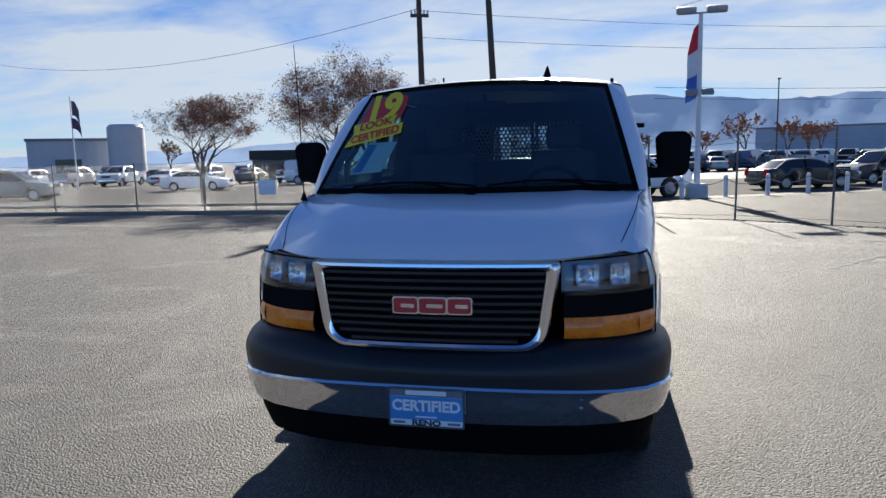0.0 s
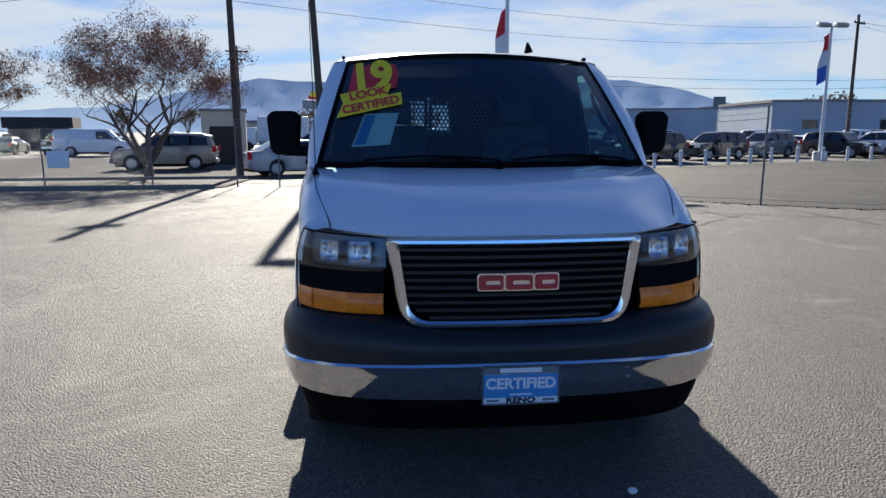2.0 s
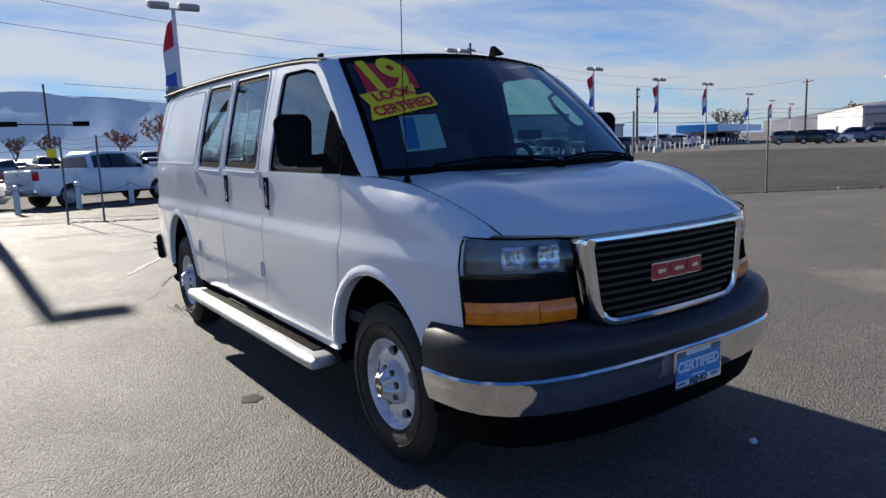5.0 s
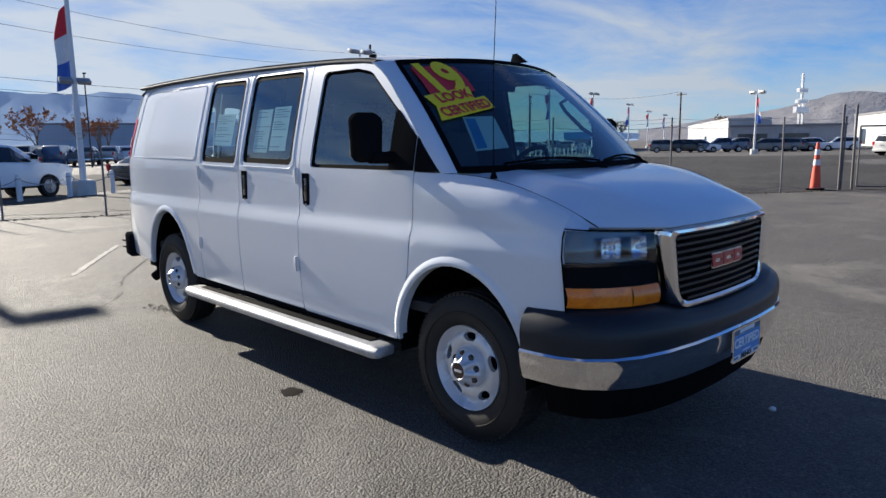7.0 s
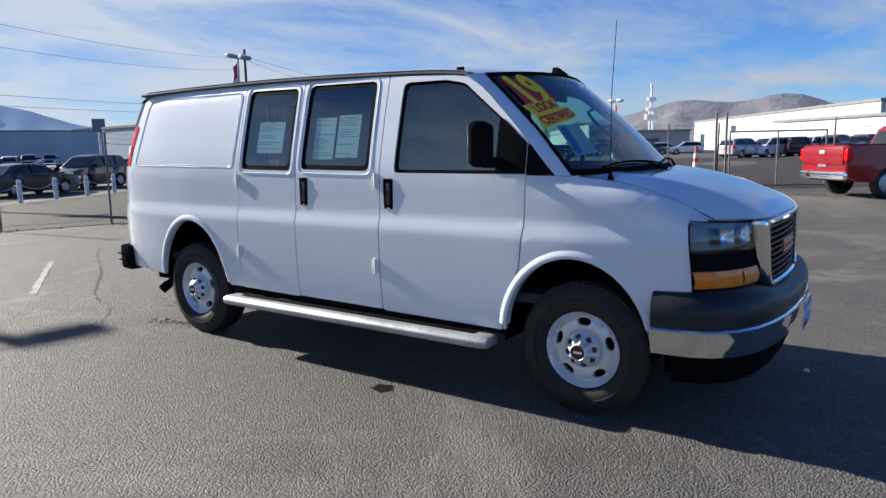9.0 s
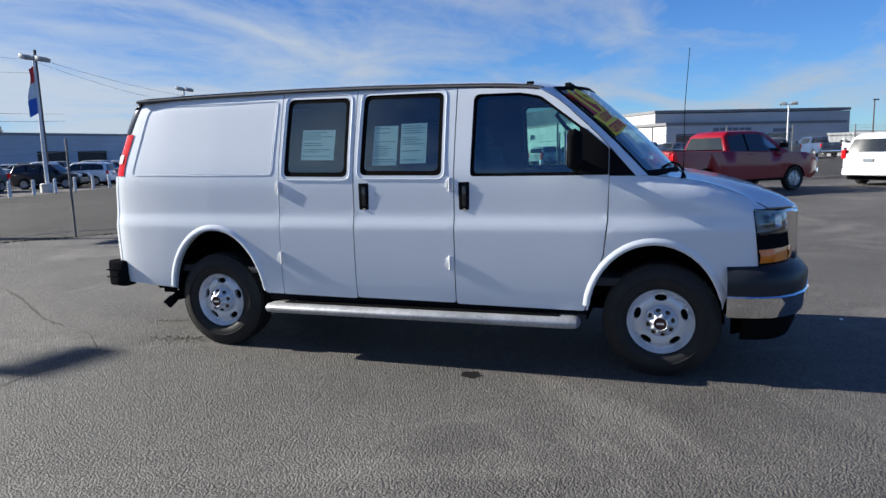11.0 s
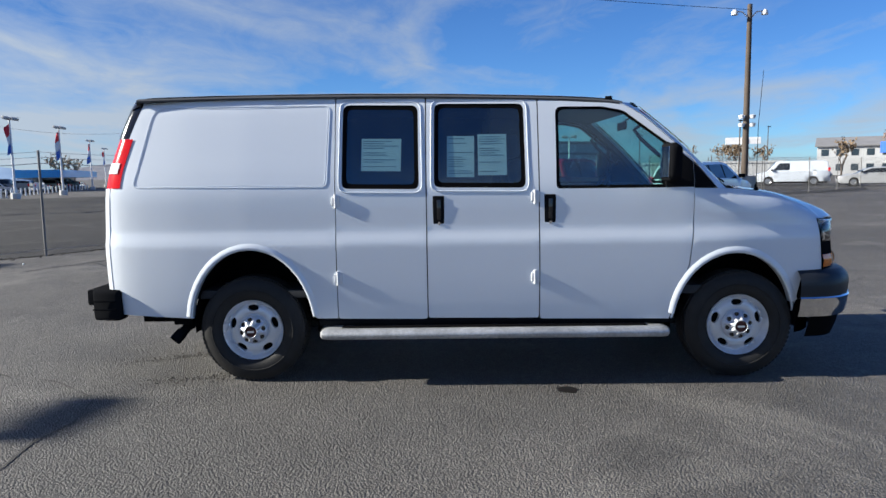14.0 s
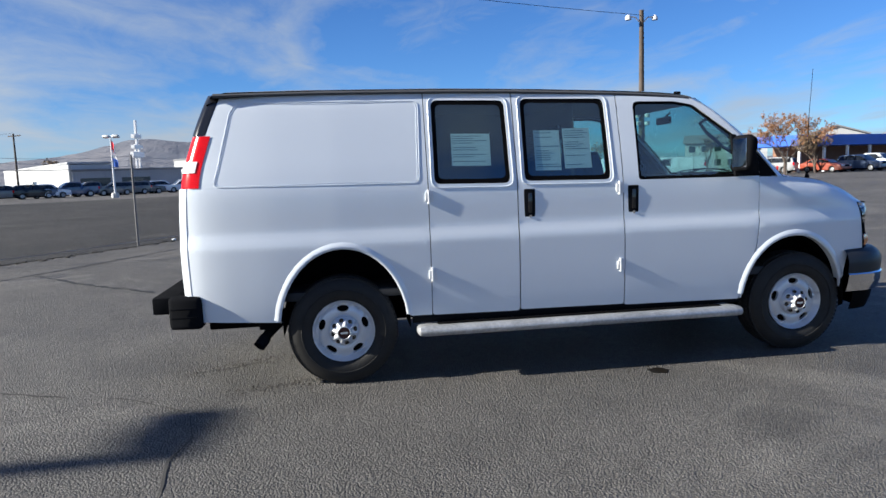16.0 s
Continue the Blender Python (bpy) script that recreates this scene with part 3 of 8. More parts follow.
    # rear quarter
    edge = [V2(REAR_Y(z) - 0.012, z) for z in np.linspace(0.50, 1.99, 22)]
    arr = sorted([p for p in ARCH_R if p[1] > 0.455], key=lambda p: p[0])
    out = [V2(rear_from, 0.462), V2(2.955, 0.462)] + [p for p in arr] + [V2(3.842, 0.47)] + edge + [V2(y, door_top(y)) for y in (4.0, 3.5, 3.1)] + [V2(rear_from, door_top(rear_from))]
    q = part("rear_quarter_panel", sheet(bmesh.new(), out, [], P, 0.05, rim, BELT), WHITE, van)
    # pressed panel outline
    pan = rounded([(2.868, 1.386, 0.05), (2.846, 1.952, 0.05), (4.105, 1.962, 0.12), (4.215, 1.50, 0.3), (4.245, 1.398, 0.05)])
    for off, w in ((0.0, 0.0036), (0.014, 0.0022)):
        c = Vector((3.45, 1.68))
        bm = bmesh.new()
        pts = [P(*(p + (c - p).normalized() * off)) for p in dense(pan, 0.06)]
        tube(bm, pts + [pts[0]], w, 6)
        part("panel_pressing", bm, WHITE, q)
    # rocker sill under the doors, coloured black for the shaded gap over the step bar
    bm = bmesh.new()
    loft(bm, [[Vector((s * x, y, z)) for x, z in ((0.966, 0.452), (0.968, 0.43), (0.955, 0.405), (0.90, 0.395))] for y in np.linspace(0.475, 2.95, 24)])
    bmesh.ops.recalc_face_normals(bm, faces=bm.faces)
    part("rocker_sill", bm, PLASTIC, van, "rocker sill, coloured black for the shade above the step bar")
    # arch lips and dark wheel wells
    for name, pts, y in (("front_arch_lip", ARCH_F, 0.045), ("rear_arch_lip", ARCH_R, 3.40)):
        use = [p for p in pts if p[0] > -0.37 and p[1] > 0.44]
        use = sorted(use, key=lambda p: p[0])
        cy = y
        bm = bmesh.new()
        rows = []
        for p in use:
            d = Vector((p[0] - cy, p[1] - 0.40)).normalized()
            row = []
            for k, (o, x) in enumerate(((-0.006, -0.05), (-0.006, 0.004), (0.002, 0.011), (0.014, 0.0115), (0.032, 0.004), (0.048, -0.003))):
                qy, qz = p[0] + d[0] * o, p[1] + d[1] * o
                row.append(Vector((s * (side_x(qy, qz) + x), qy, qz)))
            rows.append(row)
        loft(bm, rows)
        bmesh.ops.recalc_face_normals(bm, faces=bm.faces)
        part("wheel_arch_lip", bm, WHITE, van)
        bm = bmesh.new()
        full = arch(y, 0.40, 0.435 if "front" in name else 0.44, 0.52 if "front" in name else 0.565, 184, -4, 30)
        loft(bm, [[Vector((s * x, p[0], p[1])) for x in (0.955, 0.55)] for p in full])
        bm.faces.new([bm.verts.new(Vector((s * 0.56, p[0], p[1]))) for p in full])
        part("wheel_well", bm, BLACK, van)
    # added inner shell, dark for the dim load space; shows as the dark line in the gaps
    holes = [rounded([(1.29, 1.34, 0.03), (1.29, 1.93, 0.05), (0.945, 1.925, 0.12), (0.80, 1.897, 0.12), (0.49, 1.664, 0.02), (0.49, 1.35, 0.02)])]
    if not far:
        holes += [rounded([(1.478, 1.352, 0.03), (1.478, 1.956, 0.05), (2.132, 1.962, 0.05), (2.132, 1.352, 0.03)]), rounded([(2.216, 1.352, 0.03), (2.216, 1.962, 0.05), (2.772, 1.965, 0.05), (2.772, 1.352, 0.03)])]
    out = [V2(0.60, 0.44), V2(0.46, 0.90), V2(0.2, 0.95), V2(0.2, 1.33), V2(0.30, 1.49), V2(0.45, 1.672), V2(0.60, 1.785), V2(0.79, 1.915), V2(0.95, 1.965), V2(1.2, 1.99), V2(2.6, 2.01), V2(4.08, 1.98), V2(4.25, 1.70), V2(4.34, 1.3), V2(4.34, 0.52), V2(3.90, 0.52), V2(3.80, 0.85), V2(3.4, 1.0), V2(3.0, 0.85), V2(2.92, 0.44)]
    part("shaded_lining", sheet(bmesh.new(), out, holes, lambda y, z: Vector((s * (side_x(max(y, 0.4), z) - 0.030), y, z)), 0.12), LINER, van)
    # roof gutter, its dark grey holding the shade at the roof edge
    bm = bmesh.new()
    ys = [0.80, 0.85, 0.9, 1.0, 1.2, 1.4, 1.8, 2.2, 2.65, 3.1, 3.5, 3.9, 4.17, 4.225]
    loft(bm, [[Vector((s * x, y, GUTTER_Z(y) + z)) for x, z in ((gx - 0.03, -0.034), (gx + 0.012, -0.034), (gx + 0.018, -0.022), (gx + 0.008, -0.012), (gx - 0.03, -0.004))] for y in ys for gx in [0.808 if y > 0.75 else 0.808 - (0.75 - y) * 0.55]])
    bmesh.ops.recalc_face_normals(bm, faces=bm.faces)
    part("drip_rail", bm, SHADED_RAIL, van, "roof drip rail, shade put into its dark grey")
    # windscreen pillar
    bm = bmesh.new()
    rows, inner_rows = [], []
    for t in np.linspace(0, 1, 14):
        w = screen(1.0, t)
        ze = 1.338 + 0.600 * t
        e = Vector((HALF(ze) + 0.001 - 0.2 * max(0.0, 0.33 - E_LINE(ze)), E_LINE(ze), ze))
        sb = 0.35 + 0.65 * math.sin(math.pi * t)
        mid = w.lerp(e, 0.66) + Vector((0.012, -0.010, 0.004)) * sb
        mid2 = w.lerp(e, 0.28) + Vector((0.006, -0.008, 0.004)) * sb
        inner_rows.append([Vector((s * p.x, p.y, p.z)) for p in (w + Vector((-0.012, 0.022, -0.012)), w + Vector((-0.035, 0.075, -0.02)), e + Vector((-0.055, 0.055, -0.01)), e + Vector((-0.034, 0.03, 0)))])
        d = Vector((-0.05, 0.01, 0.0))
        rows.append([Vector((s * p.x, p.y, p.z)) for p in (w + Vector((-0.01, 0.03, -0.02)), w, mid2, mid, e, e + d)])
    loft(bm, rows)
    bmesh.ops.recalc_face_normals(bm, faces=bm.faces)
    part("windscreen_pillar", bm, WHITE, van)
    bm = bmesh.new()
    loft(bm, inner_rows)
    lining = part("pillar_lining", bm, LINER, van, "dark inner pillar lining")
    bm = bmesh.new()
    g0, g1 = inner_rows[5][2], inner_rows[10][2]
    inw = Vector((-s * 0.05, 0.055, -0.045))
    tube(bm, [g0, g0 + inw * 0.8, g0.lerp(g1, 0.25) + inw, g0.lerp(g1, 0.75) + inw, g1 + inw * 0.8, g1], 0.014, 8)
    part("grab_handle", bm, PLASTIC, lining, "black grab handle")
    # step bar
    bm = bmesh.new()
    prof = rounded([(0.955, 0.340, 0.02), (0.955, 0.398, 0.012), (1.078, 0.402, 0.03), (1.118, 0.378, 0.03), (1.10, 0.334, 0.02)], seg=3)
    ends = [(0.515, 0.55), (0.53, 0.88), (0.57, 1.0), (2.87, 1.0), (2.91, 0.88), (2.925, 0.55)]
    cen = Vector((1.03, 0.365))
    vs = loft(bm, [[Vector((s * (cen[0] + (p[0] - cen[0]) * k), y, cen[1] + (p[1] - cen[1]) * k)) for p in prof] for y, k in ends], True)
    bm.faces.new(vs[0]); bm.faces.new(vs[-1][::-1])
    bmesh.ops.recalc_face_normals(bm, faces=bm.faces)
    bar = part("step_bar", bm, BOARD_METAL, van, "worn aluminium running board")
    for y in (0.85, 1.72, 2.6):
        part("bracket", box(bmesh.new(), (min(s * 0.8, s * 0.96), y, 0.34), (max(s * 0.8, s * 0.96), y + 0.06, 0.39), 0.005), BLACK, bar)
    bm = bmesh.new()
    box(bm, (min(s * 0.962, s * 1.03), 0.66, 0.4015), (max(s * 0.962, s * 1.03), 2.78, 0.4065), 0.002)
    part("tread_strip", bm, BLACK, bar, "black ribbed tread")
    # door mirror
    bm = bmesh.new()
    box(bm, (-0.095, -0.025, -0.128), (0.095, 0.068, 0.128), 0.040, 4)
    for v in bm.verts:
        v.co.x *= 1 + 0.10 * v.co.z / 0.128
        ax_, az_ = abs(v.co.x) / 0.095, abs(v.co.z) / 0.128
        v.co.x *= 1 - 0.13 * min(1, az_) ** 4
        v.co.z *= 1 - 0.10 * min(1, ax_) ** 4
        if v.co.y < 0:
            v.co.x *= 0.90; v.co.z *= 0.92
    mir = part("door_mirror", bm, PLASTIC, van, "black plastic door mirror", m=pose(s * 1.103, 0.515, 1.520, 0, 0, s * -6))
    bm = bmesh.new()
    box(bm, (-0.072, 0.0685, -0.100), (0.072, 0.073, 0.100), 0.002)
    part("mirror_glass", bm, CHROME, mir)
    bm = bmesh.new()
    tube(bm, [(s * -0.17, -0.02, -0.10), (s * -0.10, -0.015, -0.105), (s * 0.0, 0, -0.10)], [0.035, 0.032, 0.034], 10)
    part("mirror_arm", bm, PLASTIC, mir)
    # lamp cluster at the front corner
    plan = [(0.545, -0.806), (0.62, -0.792), (0.70, -0.765), (0.78, -0.722), (0.85, -0.665), (0.895, -0.612), (0.918, -0.575)]

    def wrap(z0, z1, off, rows=5, bulge=0.0, lo=0, hi=7, lean=0.0, top_in=0.0):
        b2 = bmesh.new()
        rr = []
        for i in range(rows):
            t = i / (rows - 1)
            row = []
            for j, (x, y) in enumerate(plan[lo:hi]):
                k = math.sin(math.pi * t) * bulge
                dirv = Vector((0.5 if j > 3 else 0.25, -1)).normalized()
                zz = z0(x) + (z1(x) - z0(x)) * t
                back = lean * max(0, (zz - 0.76)) ** 1.3
                row.append(Vector((s * min(x + dirv[0] * (off + k), side_x(-0.555, zz) + 0.001), y + dirv[1] * (off + k) + back, zz)))
            rr.append(row)
        loft(b2, rr)
        bmesh.ops.recalc_face_normals(b2, faces=b2.faces)
        return b2
    head_top = lambda x: 1.094 + 0.018 * (x - 0.545) / 0.37
    cl = part("lamp_housing", wrap(lambda x: 0.752, lambda x: 0.966, 0.0, 5, lean=0.16), PLASTIC, van, "black lamp surround")
    part("headlamp_bowl", wrap(lambda x: 0.955, lambda x: head_top(x) + 0.002, -0.045, 4, lean=0.16), DARK_CHROME, cl, "smoky headlamp bowl")
    for x, w, h in ((0.640, 0.052, 0.052), (0.770, 0.050, 0.050)):
        k = min(range(6), key=lambda q: abs(plan[q][0] - x))
        y = np.interp(x, [p[0] for p in plan], [p[1] for p in plan]) + 0.030
        turn = [0, 12, 20, 30, 42, 50][k]
        bm = bmesh.new()
        rows = []
        for t in np.linspace(0, 1, 6):
            sc, dp = 0.25 + 0.75 * t ** 0.6, -0.030 + 0.034 * t * t
            rows.append([Vector((w * sc * cx, -dp, h * sc * cz)) for cx, cz in [(max(-0.9, min(0.9, 1.25 * math.cos(q))), max(-0.9, min(0.9, 1.25 * math.sin(q)))) for q in [math.tau * i / 20 for i in range(20)]]])
        vs_ = loft(bm, rows, True)
        bm.faces.new(vs_[0])
        bmesh.ops.recalc_face_normals(bm, faces=bm.faces)
        rf = part("reflector", bm, REFLECTOR, cl, "chrome reflector", m=pose(s * x, y, 1.030 + 0.012 * (x - 0.6), -6, 0, s * turn))
        bm = bmesh.new()
        bmesh.ops.create_uvsphere(bm, u_segments=10, v_segments=8, radius=0.013)
        part("bulb", bm, WHITE_LENS, rf)
    part("headlamp_lens", wrap(lambda x: 0.955, lambda x: head_top(x) - 0.004, 0.007, 5, 0.014, lean=0.16), LENS_CLEAR, cl, "clear headlamp lens")
    for lo, hi, blg in ((0, 3, 0.012), (2, 5, 0.004), (4, 7, 0.012)):
        part("turn_signal", wrap(lambda x: 0.778, lambda x: 0.864, 0.007, 5, blg, lo, hi, lean=0.16), AMBER, cl, "amber turn signal lens")
    bm = bmesh.new()
    edge_ = [Vector((s * min(x + 0.004, side_x(-0.55, 1.108)), y - 0.012 + 0.16 * (head_top(x) - 0.76) ** 1.3, head_top(x) + 0.003)) for x, y in plan]
    drop_ = [Vector((s * (side_x(-0.55, z) + 0.001), plan[-1][1] - 0.006 + 0.16 * max(0, z - 0.76) ** 1.3, z)) for z in (1.08, 1.0, 0.9, 0.80, 0.76)]
    tube(bm, edge_ + drop_, 0.004, 6)
    part("lamp_gasket", bm, BLACK, cl, "black rubber lamp gasket")
    # tail lamp round the rear corner
    bm = bmesh.new()
    rr = []
    for z in np.linspace(1.398, 1.742, 12):
        y0 = REAR_Y(z) - 0.092
        sx = side_x(y0, z)
        c = [(sx + 0.005, y0), (side_x(y0 + 0.05, z) + 0.006, y0 + 0.05), (side_x(y0 + 0.08, z) - 0.004, y0 + 0.088), (sx - 0.06, y0 + 0.125), (sx - 0.12, y0 + 0.138), (sx - 0.16, y0 + 0.138), (sx - 0.16, y0 + 0.09)]
        rr.append([Vector((s * x, y, z)) for x, y in c])
    loft(bm, rr)
    bmesh.ops.recalc_face_normals(bm, faces=bm.faces)
    tl = part("tail_lamp", bm, RED_LENS, van, "tall red tail lamp")
    bm = bmesh.new()
    loft(bm, [[Vector((s * (x + 0.003), y, z)) for x, y in ((side_x(REAR_Y(z) - 0.05, z) + 0.008, REAR_Y(z) - 0.055), (side_x(REAR_Y(z) - 0.02, z) + 0.004, REAR_Y(z) - 0.008), (side_x(REAR_Y(z) - 0.092, z) - 0.06, REAR_Y(z) + 0.036))] for z in np.linspace(1.50, 1.575, 4)])
    bmesh.ops.recalc_face_normals(bm, faces=bm.faces)
    part("reverse_lamp", bm, WHITE_LENS, tl, "clear reversing lamp")
    # dark upper corner cap
    bm = bmesh.new()
    rr = []
    for z in np.linspace(1.745, 2.02, 8):
        y0 = REAR_Y(z) - 0.03
        sx = side_x(y0, z)
        rr.append([Vector((s * x, y, z)) for x, y in ((sx + 0.004, y0 - 0.03), (sx + 0.002, y0 + 0.02), (sx - 0.03, y0 + 0.06), (sx - 0.10, y0 + 0.078), (sx - 0.16, y0 + 0.08))])
    loft(bm, rr)
    bmesh.ops.recalc_face_normals(bm, faces=bm.faces)
    part("corner_cap", bm, GLOSS_BLACK, van, "gloss black rear corner cap")
    # white lower rear corner
    bm = bmesh.new()
    rr = []
    for z in np.linspace(0.50, 1.396, 12):
        y0 = REAR_Y(z) - 0.008
        sx = side_x(y0 - 0.01, z)
        rr.append([Vector((s * x, y, z)) for x, y in ((sx - 0.01, y0 - 0.012), (sx, y0), (sx - 0.012, y0 + 0.03), (sx - 0.05, y0 + 0.055), (sx - 0.12, y0 + 0.066), (sx - 0.17, y0 + 0.066))])
    loft(bm, rr)
    bmesh.ops.recalc_face_normals(bm, faces=bm.faces)
    part("rear_corner_panel", bm, WHITE, van)


def handle_at(s, y, z, parent):
    x = side_x(y, z)
    bm = bmesh.new()
    box(bm, (-0.012, -0.048, -0.110), (0.003, 0.048, 0.110), 0.006, 3)
    for v in bm.verts:
        v.co.y *= 1 - 0.25 * min(1, abs(v.co.z) / 0.110) ** 8
    h = part("door_handle", bm, PLASTIC, parent, "black pull door handle", m=pose(s * (x - 0.001), y, z) @ Matrix.Diagonal((s, 1, 1, 1)))
    bm = bmesh.new()
    box(bm, (-0.004, -0.017, -0.058), (0.004, 0.012, 0.082), 0.003)
    part("handle_recess", bm, GLOSS_BLACK, h, m=pose(0.003, 0, 0))
    bm = bmesh.new()
    lathe(bm, [(0, 0.012), (0.006, 0.011), (0.006, 0.0005)], "x", 12)
    part("lock", bm, CHROME, h, m=pose(0.002, -0.003, -0.082))


def hinge_at(s, y, z):
    x = side_x(y, z)
    bm = bmesh.new()
    box(bm, (-0.010, -0.030, -0.040), (0.006, 0.000, 0.040), 0.004)
    box(bm, (-0.010, 0.004, -0.030), (0.010, 0.026, 0.030), 0.004)
    tube(bm, [(0.004, 0.002, -0.048), (0.004, 0.002, 0.048)], 0.010, 8)
    part("door_hinge", bm, WHITE_STEEL, van, "white door hinge", m=pose(s * x, y, z) @ Matrix.Diagonal((s, 1, 1, 1)))


DARK_CHROME = grained("smoky_reflector", (0.085, 0.10, 0.125), 0.20, 0.9, 0.1, 12, 50, 0.3, 0.004)
GLOSS_BLACK = grained("gloss_black", (0.012, 0.012, 0.014), 0.12, 0, 0.1, 5, 60, 0.0, 0.001, 0.6)
for s in (-1, 1):
    build_side(s)

# roof
bm = bmesh.new()
rows = []
for y in [0.655, 0.70, 0.78, 0.9, 1.05, 1.25, 1.5, 2.0, 2.65, 3.2, 3.7, 4.0, 4.14, 4.21, 4.258]:
    ze, drop = GUTTER_Z(y), 0.0
    w = 0.800 if y > 0.78 else 0.800 - (0.78 - y) * 0.55
    crown = 0.052 if y > 0.9 else 0.030 + 0.022 * (y - 0.65) / 0.25
    fwd = -0.055 if y < 0.66 else (-0.04 if y < 0.72 else (-0.02 if y < 0.8 else 0))
    if y > 4.12:
        drop = (y - 4.12) ** 2 * 2.0
    sweep = 0.085 * max(0.0, 1 - (y - 0.655) / 0.245)
    rows.append([Vector((w * u, y + fwd * (1 - u * u) + sweep * u * u, ze + crown * (1 - abs(u) ** 2.6) - drop)) for u in np.linspace(-1, 1, 21)])
loft(bm, rows)
bmesh.ops.recalc_face_normals(bm, faces=bm.faces)
roof_part = part("roof", bm, WHITE, van)
bm = bmesh.new()
loft(bm, [[p + Vector((0, 0.02, -0.045)) for p in r] for r in rows])
part("headliner", bm, LINER, van)
# small marker at the roof's front corners
for s in (-1, 1):
    part("roof_clip", box(bmesh.new(), (s * 0.770 - 0.010, 0.86, 1.972), (s * 0.770 + 0.010, 0.91, 1.992), 0.006), PLASTIC, roof_part)

# rear face with two door windows
bm = bmesh.new()


def rear_face(x, z):
    return Vector((x, REAR_Y(z) + 0.056 - 0.03 * (abs(x) / 0.85) ** 4, z))


def rear_w(z):
    return side_x(REAR_Y(z) - 0.02, z) - 0.125


for s in (-1, 1):
    edge = [V2(s * rear_w(z), z) for z in np.linspace(0.52, 2.02, 14)]
    out = [V2(s * 0.004, 0.52)] + edge + [V2(s * 0.004, 2.06)]
    wo = 0.50 if s < 0 else 0.27
    win = rounded([(s * 0.045, 1.38, 0.03), (s * wo, 1.38, 0.04), (s * (wo - 0.05), 1.86, 0.05), (s * 0.045, 1.87, 0.03)])
    d = part("rear_door", sheet(bmesh.new(), out, [win], rear_face, 0.08, (0, -0.025, 0)), WHITE, van)
    part("window_pane", sheet(bmesh.new(), win, [], lambda x, z: rear_face(x, z) + Vector((0, -0.01, 0)), 0.2), LENS_CLEAR, d, "rear door glass")
# rear bumper
bm = bmesh.new()
plan = [(-0.945, 4.42), (-0.94, 4.47), (-0.91, 4.535), (-0.80, 4.56), (0, 4.58), (0.80, 4.56), (0.91, 4.535), (0.94, 4.47), (0.945, 4.42)]
prof = [(-0.02, 0.485), (0.0, 0.50), (0.012, 0.56), (0.008, 0.615), (-0.025, 0.635), (-0.10, 0.637)]
rows = []
for x, y in plan:
    d = Vector((x * 0.25 if abs(x) < 0.9 else x, max(0.02, (y - 4.3)) * 4)).normalized()
    rows.append([Vector((x + d[0] * o, y + d[1] * o, z)) for o, z in prof])
loft(bm, rows)
bmesh.ops.recalc_face_normals(bm, faces=bm.faces)
rb = part("rear_bumper", bm, CHROME, van, "worn chrome rear bumper with black end caps")
for s in (-1, 1):
    bm = bmesh.new()
    box(bm, (-0.10, -0.112, -0.115), (0.035, 0.112, 0.105), 0.032, 3)
    for v in bm.verts:
        v.co.x -= 0.05 * max(0.0, v.co.y / 0.112) ** 2
    for zz in (-0.03, 0.03):
        box(bm, (0.030, -0.085, zz - 0.006), (0.041, 0.085, zz + 0.006), 0.003)
    part("end_cap", bm, PLASTIC, rb, "black plastic end cap", m=pose(s * 0.945, 4.475, 0.572) @ Matrix.Diagonal((s, 1, 1, 1)))
part("step_pad", box(bmesh.new(), (-0.70, 4.60, 0.520), (0.70, 4.75, 0.640), 0.015), PLASTIC, rb, "black rear step")
# exhaust
bm = bmesh.new()
tube(bm, [(-0.50, 3.62, 0.50), (-0.66, 3.78, 0.47), (-0.76, 3.88, 0.43), (-0.84, 3.95, 0.375), (-0.90, 4.00, 0.315)], 0.034, 12, False)
tube(bm, [(-0.868, 3.972, 0.350), (-0.915, 4.012, 0.300)], 0.041, 12, False)
part("exhaust_pipe", bm, PLASTIC, van, "dark exhaust pipe")

# bonnet
bm = bmesh.new()
HOOD_Z = curve((-0.86, 1.122), (-0.82, 1.142), (-0.76, 1.168), (-0.65, 1.208), (-0.5, 1.252), (-0.3, 1.297), (-0.1, 1.328), (0.06, 1.345))
rows = []
for t in np.linspace(0, 1, 22):
    row = []
    for u in np.linspace(-1, 1, 25):
        au = abs(u)
        y_front = -0.862 + 0.055 * au ** 2 + 0.235 * max(0, (au - 0.58) / 0.42) ** 1.7
        y_back = -0.085 + 0.13 * au ** 3
        y = y_front + (y_back - y_front) * t ** 0.85
        edge = side_x(max(y, -0.6), SEAM_Z(max(min(y, 0.3), -0.6))) - 0.001
        tz = (y - y_front) / (y_back - y_front)
        zc = HOOD_Z(-0.86 + tz * 0.90)
        zs = SEAM_Z(max(y, -0.598)) if au == 1 else 0
        z_edge = SEAM_Z(max(min(y, 0.1), -0.6))
        k = max(0, (au - 0.62) / 0.38) ** 2
        z = zc * (1 - k) + (z_edge - 0.001) * k
        # two soft ridges
        z += 0.006 * math.exp(-((au - 0.66) / 0.07) ** 2) * min(1, tz * 2)
        if tz < 0.04:
            z = 1.105 + 0.014 * au ** 2 + 0.004 * (1 - au)
        row.append(Vector((edge * u, y, z)))
    rows.append(row)
rows.insert(0, [p + Vector((0, 0.025, -0.012)) for p in rows[0]])
loft(bm, rows)
bmesh.ops.recalc_face_normals(bm, faces=bm.faces)
hood = part("bonnet", bm, WHITE, van)
